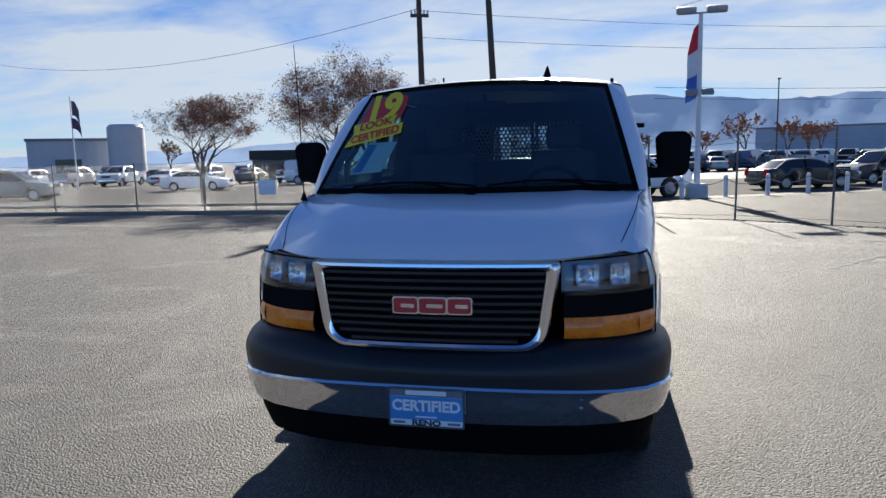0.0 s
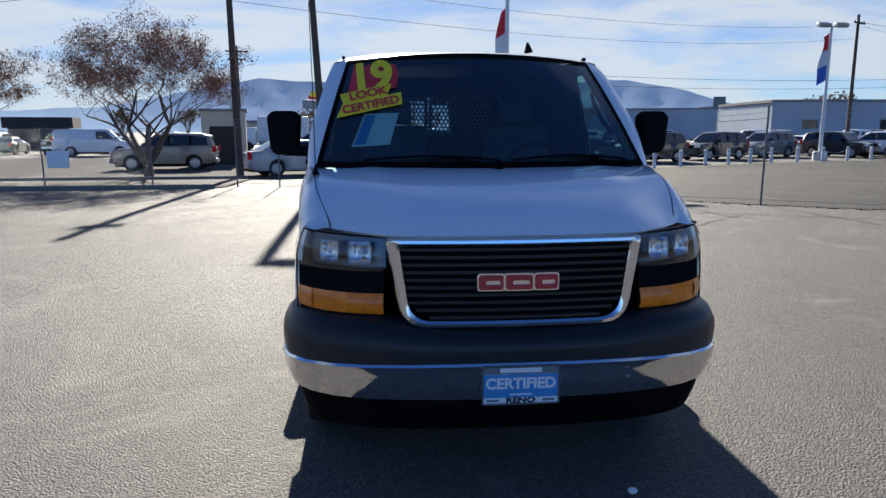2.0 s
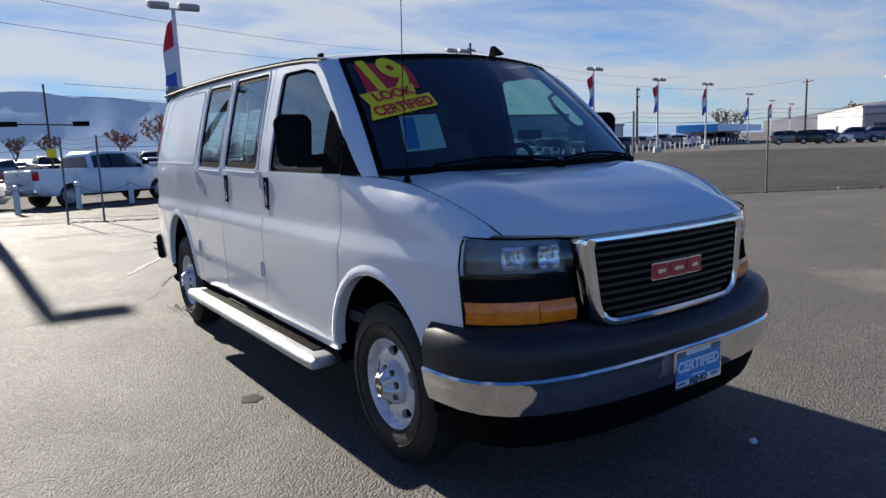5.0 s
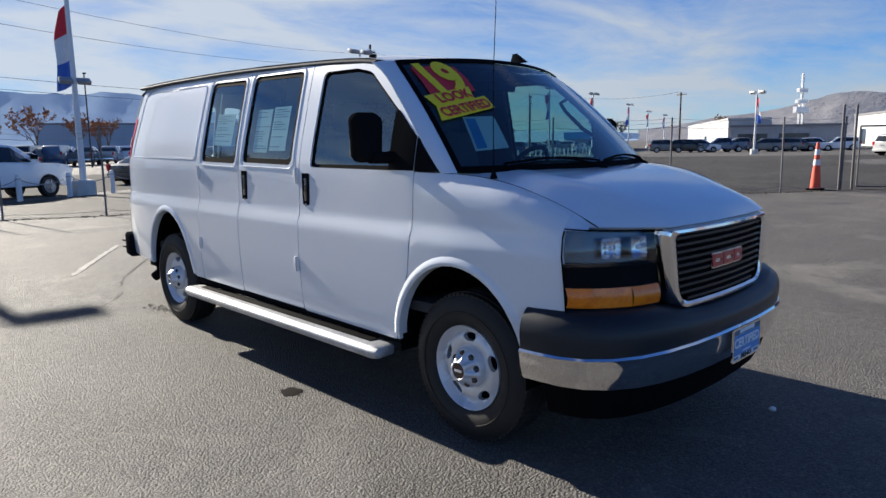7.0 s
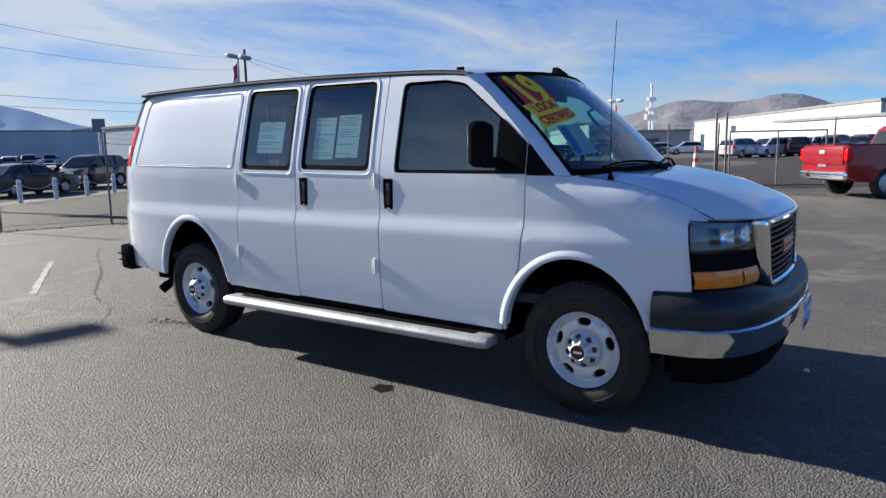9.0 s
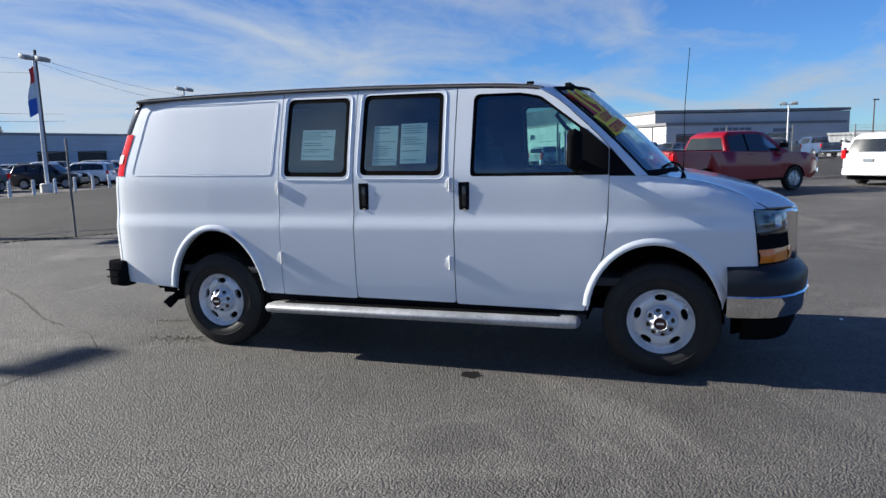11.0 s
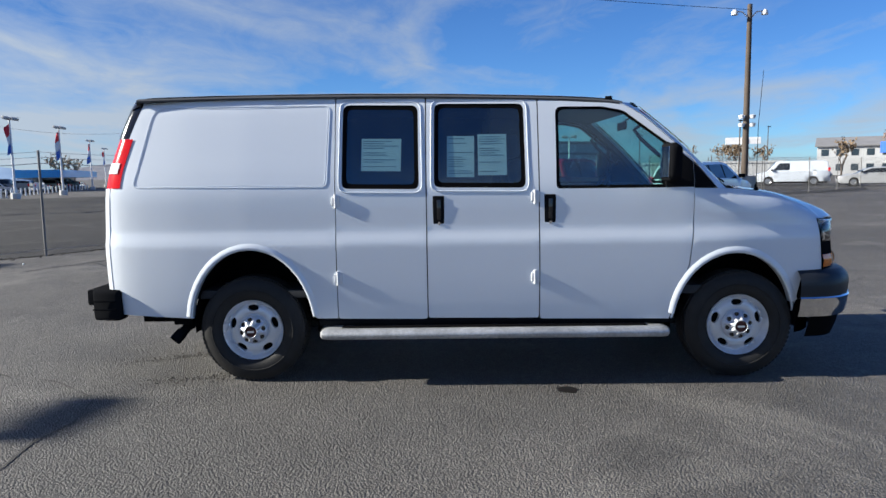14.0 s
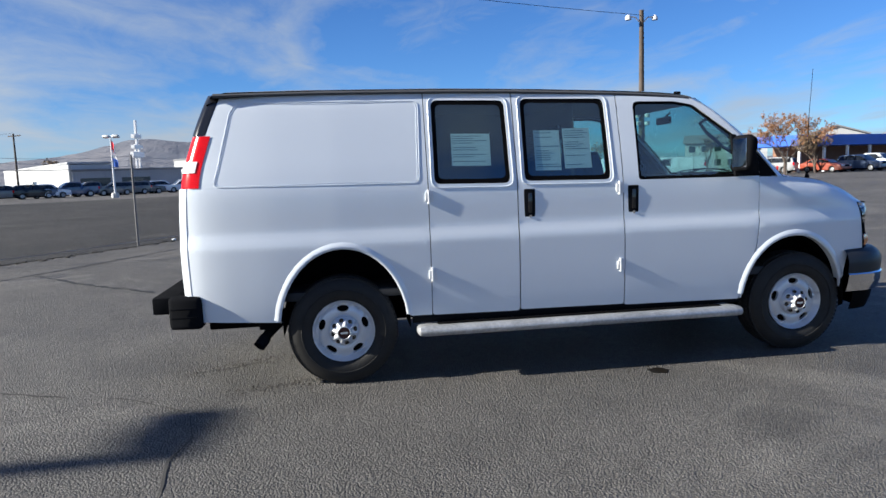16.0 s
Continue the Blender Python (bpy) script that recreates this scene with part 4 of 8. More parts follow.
for k in (0, -1):
    bm = bmesh.new()
    pts = []
    for i, r in enumerate(rows[1:]):
        f = 12 + (12 - 0.75 * (1 - i / 21) ** 4.0) * (1 if k else -1)
        a = int(min(23, f))
        pts.append(r[a].lerp(r[a + 1], f - a))
    tube(bm, [p + Vector((0, 0, -0.0012)) for p in pts], 0.0027, 6)
    part("bonnet_gap", bm, BLACK, hood, "dark shut line")
# cowl and front fill under the bonnet
bm = bmesh.new()
loft(bm, [[Vector((0.86 * u, y, z - 0.03 * u * u)) for u in np.linspace(-1, 1, 9)] for y, z in ((-0.11, 1.315), (-0.05, 1.325), (0.12, 1.325))])
part("cowl", bm, PLASTIC, van, "black cowl panel")
bm = bmesh.new()
loft(bm, [[Vector((x, y, z)) for x, y in ((-0.86, -0.43), (-0.80, -0.52), (-0.7, -0.60), (-0.5, -0.68), (0, -0.72), (0.5, -0.68), (0.7, -0.60), (0.80, -0.52), (0.86, -0.43))] for z in (0.30, 0.70, 1.10)])
part("front_bulkhead", bm, BLACK, van)

# windscreen
bm = bmesh.new()


loft(bm, [[screen(u, t) for u in np.linspace(-1, 1, 25)] for t in np.linspace(0, 1, 13)])
bmesh.ops.recalc_face_normals(bm, faces=bm.faces)
ws = part("windscreen", bm, GLASS_FRONT, van, "large raked windscreen")
bm = bmesh.new()
band = []
for i in range(49):
    u = -1 + 2 * i / 48
    band.append([screen(u, t) + Vector((0, -0.003, 0.003)) for t in (0.955, 1.0)])
loft(bm, band)
for s in (-1, 1):
    loft(bm, [[screen(s * u, t) + Vector((0, -0.003, 0.003)) for u in (0.968, 1.0)] for t in np.linspace(0, 0.96, 14)])
loft(bm, [[screen(u, t) + Vector((0, -0.003, 0.003)) for t in (0.0, 0.045)] for u in np.linspace(-1, 1, 41)])
bmesh.ops.recalc_face_normals(bm, faces=bm.faces)
part("screen_border", bm, BLACK, ws, "black glass border")
# wipers
for u0, u1, t1 in ((-0.72, 0.08, 0.050), (0.14, 0.88, 0.050)):
    bm = bmesh.new()
    pts = [screen(u0 + (u1 - u0) * k, 0.035 + t1 * math.sin(math.pi * min(1, k * 0.85 + 0.08)) * 0.9) + Vector((0, -0.012, 0.009)) for k in np.linspace(0, 1, 14)]
    tube(bm, pts, 0.0065, 6)
    wip = part("wiper", bm, BLACK, van, "black wiper")
    bm = bmesh.new()
    tube(bm, [screen(u1, 0.0) + Vector((0, -0.03, 0.0)), screen((u0 + u1) / 2 + 0.12, 0.055) + Vector((0, -0.026, 0.017)), pts[6]], [0.011, 0.007, 0.005], 6)
    part("wiper_arm", bm, BLACK, wip)

# grille
GR_OUT = [(-0.540, 1.098, 0.02), (0.540, 1.098, 0.02), (0.478, 0.728, 0.13), (-0.478, 0.728, 0.13)]
GR_IN = [(-0.480, 1.068, 0.02), (0.480, 1.068, 0.02), (0.436, 0.758, 0.10), (-0.436, 0.758, 0.10)]


def grille_face(off):
    return lambda x, z: Vector((x, -0.862 + 0.13 * x * x - off + 0.02 * (z - 0.9), z))


bm = bmesh.new()
o, i_ = dense(rounded(GR_OUT, seg=8), 0.03), dense(rounded(GR_IN, seg=8), 0.03)
n = 160


def resample(lp, n):
    ls = [0]
    for k in range(len(lp)):
        ls.append(ls[-1] + (lp[(k + 1) % len(lp)] - lp[k]).length)
    out = []
    for j in range(n):
        d = ls[-1] * j / n
        k = max(q for q in range(len(lp)) if ls[q] <= d)
        out.append(lp[k].lerp(lp[(k + 1) % len(lp)], (d - ls[k]) / max(1e-9, ls[k + 1] - ls[k])))
    return out


c = Vector((0, 0.9))
oo, ii = resample(o, n), resample(i_, n)
fr = []
for a, b_ in zip(oo, ii):
    d = b_ - a
    fr.append([grille_face(-0.05)(*a), grille_face(0.010)(*a), grille_face(0.024)(*(a + d * 0.2)), grille_face(0.026)(*(a + d * 0.6)), grille_face(0.016)(*(a + d * 0.95)), grille_face(-0.03)(*b_)])
fr.append(fr[0])
loft(bm, fr)
bmesh.ops.recalc_face_normals(bm, faces=bm.faces)
grille = part("grille", bm, CHROME, van, "chrome grille surround with black bars")
part("grille_backing", sheet(bmesh.new(), rounded(GR_IN), [], grille_face(-0.028), 0.08), BLACK, grille)
for k in range(10):
    z = 1.050 - k * 0.0315
    hw = 0.478 - (1.058 - z) * 0.13 - (0.03 if z < 0.80 else 0.0) - (0.05 if z < 0.775 else 0)
    bm = bmesh.new()
    F0, F1 = grille_face(0.006), grille_face(-0.022)
    loft(bm, [[F1(x, z + 0.014), F0(x, z + 0.008), F0(x, z - 0.004), F1(x, z - 0.010)] for x in np.linspace(-hw, hw, 17)])
    bmesh.ops.recalc_face_normals(bm, faces=bm.faces)
    part("grille_bar", bm, GRILLE_BLACK, grille)
# emblem: three plain red slabs with bright rims
for x0, x1 in ((-0.158, -0.056), (-0.046, 0.066), (0.076, 0.172)):
    for grow, off, mt, nm in ((0.006, 0.012, CHROME, "emblem_rim"), (0.0, 0.016, EMBLEM_RED, "emblem_slab")):
        bm = bmesh.new()
        lp = rounded([(x0 - grow, 0.886 - grow, 0.012), (x1 + grow, 0.886 - grow, 0.012), (x1 + grow, 0.948 + grow, 0.012), (x0 - grow, 0.948 + grow, 0.012)], seg=3)
        slot = rounded([(x0 + 0.030, 0.908, 0.004), (x1 - 0.012, 0.908, 0.004), (x1 - 0.012, 0.924, 0.004), (x0 + 0.030, 0.924, 0.004)], seg=2)
        sheet(bm, lp, [slot] if nm == "emblem_slab" else [], grille_face(off), 0.03, (0, 0.02, 0))
        part(nm, bm, mt, grille, "plain red emblem slab" if nm == "emblem_slab" else "")

# front bumper
FB = [(0.0, -0.955), (0.25, -0.948), (0.45, -0.930), (0.62, -0.898), (0.76, -0.850), (0.87, -0.780), (0.945, -0.690), (0.982, -0.590), (0.995, -0.490), (1.0, -0.395)]
plan = [(-x, y) for x, y in FB[:0:-1]] + FB


def bumper_rows(prof):
    rows = []
    for k, (x, y) in enumerate(plan):
        a = Vector(plan[max(0, k - 1)]); b_ = Vector(plan[min(len(plan) - 1, k + 1)])
        t = (b_ - a).normalized()
        nrm = Vector((t[1], -t[0]))
        lift = 0.016 + 0.022 * x * x
        dip = 0.046 * max(0.0, 1 - (x / 0.60) ** 4)
        rows.append([Vector((x + nrm[0] * o, y + nrm[1] * o, z - lift * up_ - dip * max(0, min(1, (z - 0.66) / 0.09)))) for o, z, up_ in prof])
    return rows


bm = bmesh.new()
loft(bm, bumper_rows([(-0.16, 0.775, 0), (-0.10, 0.772, 0), (-0.045, 0.757, 0), (-0.012, 0.728, 0), (0.006, 0.69, 0), (0.010, 0.65, 0), (0.004, 0.615, 1), (-0.03, 0.60, 1)]))
bmesh.ops.recalc_face_normals(bm, faces=bm.faces)
fb = part("front_bumper", bm, BUMPER_PLASTIC, van, "dark grey plastic bumper top over a chrome face bar")
bm = bmesh.new()
loft(bm, bumper_rows([(-0.02, 0.622, 1), (0.010, 0.618, 1), (0.017, 0.608, 1), (0.012, 0.596, 1), (0.008, 0.57, 1), (0.004, 0.52, 0.5), (-0.006, 0.470, 0), (-0.018, 0.438, 0), (-0.05, 0.428, 0)]))
bmesh.ops.recalc_face_normals(bm, faces=bm.faces)
part("chrome_bar", bm, CHROME, fb, "chrome face bar")
bm = bmesh.new()
loft(bm, bumper_rows([(-0.045, 0.445, 0), (-0.06, 0.36, 0), (-0.09, 0.28, 0), (-0.16, 0.262, 0)])[1:-1])
bmesh.ops.recalc_face_normals(bm, faces=bm.faces)
part("air_dam", bm, BLACK, fb, "black lower valance")
INK_BLACK = grained("ink_black", (0.02, 0.022, 0.025), 0.7, 0, 0.1, 8, 60, 0.0)
# advertising plate in the number plate's place
plate = thing("dealer_plate", "blue and white plastic dealer plate on the front bumper", "plate", pose(0.0, -0.982, 0.517, 90, 0, 0))
part("plate_board", box(bmesh.new(), (-0.155, -0.078, 0.0), (0.155, 0.078, 0.006), 0.002), PLATE_WHITE, plate)
part("blue_field", box(bmesh.new(), (-0.153, -0.052, 0.0055), (0.153, 0.046, 0.0075)), PLATE_BLUE, plate, "blue printed field")
words("CERTIFIED", 0.062, PLATE_WHITE, "lettering", plate, pose(0, 0.006, 0.0085), bold=0.0022)
part("slogan_bar", box(bmesh.new(), (-0.045, -0.042, 0.0072), (0.045, -0.036, 0.0084)), PLATE_WHITE, plate, "plain pale bar")
part("dark_strip", box(bmesh.new(), (-0.153, 0.047, 0.0052), (0.153, 0.077, 0.0068)), INK, plate, "dark printed strip")
words("RENO", 0.030, INK_BLACK, "lettering", plate, pose(0, -0.065, 0.0072) @ Matrix.Diagonal((1.5, 1, 1, 1)), bold=0.0012)
part("name_bar", box(bmesh.new(), (-0.085, 0.053, 0.0060), (0.085, 0.072, 0.0078)), PLATE_WHITE, plate, "plain pale bar")
for x in (-0.115, 0.115):
    part("name_bar", box(bmesh.new(), (x - 0.025, -0.070, 0.0055), (x + 0.025, -0.060, 0.0075)), INK, plate)
part("plate_frame", sheet(bmesh.new(), rounded([(-0.160, -0.083), (0.160, -0.083), (0.160, 0.083), (-0.160, 0.083)], 0.01), [rounded([(-0.152, -0.075), (0.152, -0.075), (0.152, 0.075), (-0.152, 0.075)], 0.006)], lambda x, y: Vector((x, y, 0.009)), 0.1, (0, 0, -0.008)), CHROME, plate, "thin bright frame")

# roof fin and mast
bm = bmesh.new()
rows = []
for t in np.linspace(0, 1, 7):
    L, w, h = 0.075 * (1 - 0.72 * t), 0.024 * (1 - 0.8 * t), 0.062 * t
    rows.append([Vector((0.38 + w * math.cos(a), 0.76 + 0.035 * t + L * math.sin(a), 2.012 + h)) for a in [math.tau * k / 14 for k in range(14)]])
vs = loft(bm, rows, True)
bm.faces.new(vs[-1])
part("roof_fin", bm, PLASTIC, van, "small black roof fin aerial")
bm = bmesh.new()
mb = Vector((-0.872, -0.123, 1.318))
tube(bm, [mb, mb + Vector((0, 0, 0.015)), mb + Vector((0, 0.004, 0.045))], [0.020, 0.014, 0.005], 10)
aer = part("aerial_base", bm, PLASTIC, van, "black aerial mount")
bm = bmesh.new()
tube(bm, [mb + Vector((0, 0, 0.04)), mb + Vector((-0.002, 0.0, 0.45)), mb + Vector((-0.005, -0.022, 0.815))], [0.0028, 0.0022, 0.0018], 6)
part("aerial_mast", bm, BLACK, aer, "thin black mast")


# wheels


HUB_RED = grained("hub_red", (0.05, 0.012, 0.014), 0.25, 0, 0.2, 10, 80, 0.0, 0.001, 0.4)


def build_wheel(y, s, x_face):
    """One wheel; x_face is where the tyre's outer wall stands."""
    m = pose(s * x_face, y, 0.378) @ Matrix.Diagonal((s, 1, 1, 1))
    bm = bmesh.new()
    prof = [(-0.225, 0.225), (-0.235, 0.29), (-0.225, 0.345), (-0.200, 0.372), (-0.12, 0.379), (-0.035, 0.372), (-0.012, 0.350), (0.002, 0.300), (0.000, 0.262), (-0.010, 0.232), (-0.028, 0.214)]
    lathe(bm, prof, "x", 56)
    bmesh.ops.recalc_face_normals(bm, faces=bm.faces)
    tyre = part("tyre", bm, RUBBER, van, "dusty black all-season tyre", m=m, angle=35)
    verts, faces = [], []
    for k in range(72):
        a = math.tau * k / 72
        for x0, x1, w, r0, r1, da in ((-0.052, -0.026, 0.011, 0.355, 0.3745, 0.0), (-0.215, -0.185, 0.011, 0.355, 0.3745, 0.0), (-0.100, -0.056, 0.015, 0.370, 0.3808, 0.02), (-0.145, -0.106, 0.015, 0.370, 0.3808, 0.05), (-0.178, -0.152, 0.015, 0.370, 0.3808, 0.0)):
            i0 = len(verts)
            rot = Matrix.Rotation(a + da, 3, "X")
            verts += [tuple(rot @ Vector((x, y_, z_))) for x in (x0, x1) for y_ in (-w, w) for z_ in (r0, r1)]
            faces += [tuple(i0 + q for q in f) for f in ((0, 1, 3, 2), (4, 6, 7, 5), (1, 5, 7, 3), (0, 4, 5, 1), (2, 3, 7, 6))]
    me = bpy.data.meshes.new("tread")
    me.from_pydata(verts, [], faces)
    me.materials.append(RUBBER)
    tr_ = new("tread", me)
    tr_.parent = tyre
    tagged(tr_, kind="stuff")
    bm = bmesh.new()
    tube(bm, [Vector((0.003, 0.288 * math.cos(a), 0.288 * math.sin(a))) for a in [math.tau * k / 48 for k in range(49)]], 0.004, 5)
    part("sidewall_ring", bm, RUBBER, tyre)
    # rim disc with five openings
    dep = curve((0.0, -0.02), (0.075, -0.022), (0.088, -0.050), (0.12, -0.036), (0.165, -0.040), (0.185, -0.062), (0.198, -0.040), (0.208, -0.018), (0.216, -0.014))
    out = [Vector((0.2155 * math.cos(a), 0.2155 * math.sin(a))) for a in [math.tau * k / 60 for k in range(60)]]
    holes = []
    for k in range(5):
        a0 = math.tau * k / 5 + 0.31
        lp = []
        for q in range(16):
            b_ = math.tau * q / 16
            r, da = 0.156 + 0.0215 * math.sin(b_), 0.255 * math.copysign(abs(math.cos(b_)) ** 0.75, math.cos(b_)) * (1 + 0.10 * math.sin(b_))
            lp.append(Vector((r * math.cos(a0 + da), r * math.sin(a0 + da))))
        holes.append(lp)
    bm = sheet(bmesh.new(), out, holes, lambda u, v: Vector((dep(math.hypot(u, v)), u, v)), 0.016, (-0.025, 0, 0))
    rim = part("rim", bm, STEEL_SILVER, tyre, "silver steel wheel with five openings", m=Matrix(), angle=50)
    bm = bmesh.new()
    lathe(bm, [(-0.075, 0.20), (-0.09, 0.001)], "x", 24)
    part("brake_drum", bm, BLACK, tyre)
    # hub cap; black discs stand in for the shade in eight nut pockets
    bm = bmesh.new()
    rows = []
    for a_, r_, scal in ((-0.050, 0.102, 0), (-0.020, 0.100, 0), (-0.010, 0.096, 0.0), (-0.004, 0.086, 0.10), (0.012, 0.066, 0.20), (0.034, 0.053, 0.12), (0.046, 0.047, 0.03), (0.048, 0.043, 0), (0.044, 0.040, 0)):
        rows.append([Vector((a_, r_ * (1 + scal * math.cos(8 * t_)) * math.cos(t_ + 0.2), r_ * (1 + scal * math.cos(8 * t_)) * math.sin(t_ + 0.2))) for t_ in [math.tau * k / 64 for k in range(65)]])
    loft(bm, rows)
    bmesh.ops.remove_doubles(bm, verts=bm.verts, dist=1e-5)
    bmesh.ops.recalc_face_normals(bm, faces=bm.faces)
    cap = part("hub_cap", bm, STEEL_SILVER, tyre, "silver hub cap with dark nut pockets")
    for k in range(8):
        a = math.tau * (k + 0.5) / 8 + 0.2
        bm = bmesh.new()
        c_, s_ = 0.0745 * math.cos(a), 0.0745 * math.sin(a)
        tube(bm, [(-0.04, c_, s_), (0.000, c_, s_), (0.004, c_, s_)], [0.0195, 0.0190, 0.016], 12)
        part("nut_pocket", bm, GLOSS_BLACK, tyre, "dark nut pocket")
    bm = bmesh.new()
    lathe(bm, [(0.040, 0.041), (0.045, 0.039), (0.046, 0.0005)], "x", 24)
    part("hub_centre", bm, HUB_RED, tyre, "dark red hub centre")
    part("hub_badge", box(bmesh.new(), (0.046, -0.024, -0.006), (0.048, 0.024, 0.006)), STEEL_SILVER, tyre, "plain badge bar")


for s in (-1, 1):
    build_wheel(0.0, s, 0.955)
    build_wheel(3.43, s, 0.965)
# axles, frame and underside
bm = bmesh.new()
tube(bm, [(-0.80, 3.43, 0.378), (0.80, 3.43, 0.378)], 0.055, 10)
part("rear_axle", bm, BLACK, van)
for s in (-1, 1):
    part("frame_rail", box(bmesh.new(), (s * 0.52 - 0.04, -0.55, 0.36), (s * 0.52 + 0.04, 4.4, 0.48), 0.01), BLACK, van)
part("underfloor", box(bmesh.new(), (-0.93, 0.50, 0.44), (0.93, 2.93, 0.50), 0.01), BLACK, van)
part("rear_floor", box(bmesh.new(), (-0.55, 2.93, 0.56), (0.55, 4.38, 0.64), 0.01), BLACK, van)
part("side_valance", box(bmesh.new(), (-0.945, 3.87, 0.42), (-0.925, 4.0, 0.60), 0.01), BLACK, van)

# ---- cabin and load space ----
part("cabin_floor", box(bmesh.new(), (-0.92, -0.1, 0.60), (0.92, 4.36, 0.66), 0.01), LINER, van)
bm = bmesh.new()
rows = []
for y, z0, z1 in ((0.02, 1.30, 0.9), (0.15, 1.325, 0.9), (0.38, 1.315, 0.9), (0.50, 1.27, 0.9), (0.54, 1.18, 0.9), (0.50, 0.85, 0.8)):
    rows.append([Vector((0.90 * u, y - 0.06 * (1 - u * u), z0 - 0.01 * abs(u))) for u in np.linspace(-1, 1, 13)])
loft(bm, rows)
bmesh.ops.recalc_face_normals(bm, faces=bm.faces)
dash = part("dashboard", bm, LINER, van, "dark grey dashboard")
bm = bmesh.new()
box(bm, (0.22, 0.36, 1.30), (0.62, 0.56, 1.36), 0.025, 3)
part("gauge_hood", bm, LINER, dash)
bm = bmesh.new()
tube(bm, [Vector((0.42 + 0.19 * math.cos(a), 0.72 - 0.10 * math.sin(a), 1.285 + 0.165 * math.sin(a))) for a in [math.tau * k / 32 for k in range(33)]], 0.016, 8, False)
for a in (0.2, 2.94, 4.71):
    tube(bm, [(0.42, 0.73, 1.285), (0.42 + 0.18 * math.cos(a), 0.72 - 0.10 * math.sin(a), 1.285 + 0.155 * math.sin(a))], 0.016, 6)
tube(bm, [(0.42, 0.74, 1.285), (0.42, 0.50, 1.18)], 0.035, 8)
part("steering_wheel", bm, PLASTIC, van, "black steering wheel")
for sx in (-0.45, 0.45):
    bm = bmesh.new()
    box(bm, (-0.25, -0.25, -0.09), (0.25, 0.27, 0.09), 0.06, 3)
    st = part("seat_cushion", bm, SEAT, van, "grey cloth front seat", m=pose(sx, 1.10, 0.95))
    bm = bmesh.new()
    box(bm, (-0.24, -0.07, 0), (0.24, 0.07, 0.60), 0.055, 3)
    part("backrest", bm, SEAT, st, m=pose(0, 0.28, 0.03, -14))
    bm = bmesh.new()
    box(bm, (-0.13, -0.05, 0.62), (0.13, 0.05, 0.80), 0.045, 3)
    part("headrest", bm, SEAT, st, m=pose(0, 0.30, 0.02, -12))
    part("seat_base", box(bmesh.new(), (-0.2, -0.2, -0.30), (0.2, 0.2, -0.08), 0.01), BLACK, st)
# inside mirror
bm = bmesh.new()
box(bm, (-0.12, -0.015, -0.032), (0.12, 0.015, 0.032), 0.014, 3)
im = part("inside_mirror", bm, PLASTIC, van, "black inside mirror", m=pose(0.02, 0.60, 1.83))
bm = bmesh.new()
tube(bm, [(0, 0, 0.02), (0, -0.06, 0.07)], 0.008, 6)
part("mirror_stem", bm, PLASTIC, im)
# perforated partition behind the seats
Y_P = 1.72
pan_out = [V2(-0.93, 0.66), V2(0.93, 0.66), V2(0.93, 1.34), V2(0.82, 1.93), V2(-0.82, 1.93), V2(-0.93, 1.34)]
open_ = [V2(-0.56, 1.50), V2(0.56, 1.50), V2(0.56, 1.78), V2(-0.56, 1.78)]
pt = part("partition", sheet(bmesh.new(), pan_out, [open_], lambda x, z: Vector((x, Y_P, z)), 0.2), LINER, van, "dark steel cargo partition")
bm = bmesh.new()
pitch, rr_ = 0.032, 0.0118
nx, nz = 35, 10
hx = [[Vector((-0.56 + (k + 0.5 + 0.5 * (j % 2)) * pitch, 1.50 + (j + 0.5) * pitch * 0.88)) for k in range(nx)] for j in range(nz)]
for j, row in enumerate(hx):
    for c_ in row:
        if c_[0] > 0.555:
            continue
        hexa = [Vector((c_[0] + pitch * 0.5774 * math.sin(math.tau * q / 6), c_[1] + pitch * 0.5774 * math.cos(math.tau * q / 6))) for q in range(6)]
        ring_o = [hexa[q // 2].lerp(hexa[(q // 2 + 1) % 6], 0.5 * (q % 2)) for q in range(12)]
        vo = [bm.verts.new((p[0], Y_P, p[1])) for p in ring_o]
        vi = [bm.verts.new((c_[0] + rr_ * math.sin(math.tau * q / 12), Y_P, c_[1] + rr_ * math.cos(math.tau * q / 12))) for q in range(12)]
        for q in range(12):
            bm.faces.new((vo[q], vo[(q + 1) % 12], vi[(q + 1) % 12], vi[q]))
tagged(part("perforated_screen", bm, LINER, pt, "perforated steel screen", smooth=False), kind="stuff")


# ---- papers and stickers on the glass ----
def on_screen(x, z, off=0.006):
    t = (z - 1.338) / 0.63
    for _ in range(6):
        hw = 0.893 + (0.742 - 0.893) * t
        u = max(-1, min(1, x / hw))
        p = screen(u, t)
        t += (z - p.z) / 0.63
    return screen(u, t) + Vector((0, -off, off))


def stick(name, loop, material, parent, off, label=""):
    return part(name, sheet(bmesh.new(), loop, [], lambda x, z: on_screen(x, z, off), 0.04), material, parent, label)


st = thing("price_sticker", "red and yellow price sticker across the windscreen's upper corner", "sticker")
stick("red_field", [V2(-0.735, 1.715), V2(-0.60, 1.735), V2(-0.455, 1.765), V2(-0.440, 1.84), V2(-0.452, 1.905), V2(-0.52, 1.918), V2(-0.62, 1.905), V2(-0.70, 1.90), V2(-0.715, 1.81)], STICKER_RED, st, 0.007, "red field with a ragged edge")
stick("banner", rounded([(-0.790, 1.592, 0.004), (-0.425, 1.668, 0.004), (-0.430, 1.735, 0.004), (-0.505, 1.720, 0.004), (-0.480, 1.788, 0.004), (-0.775, 1.728, 0.004), (-0.755, 1.672, 0.004)], 0.004), STICKER_YELLOW, st, 0.008, "yellow banner")


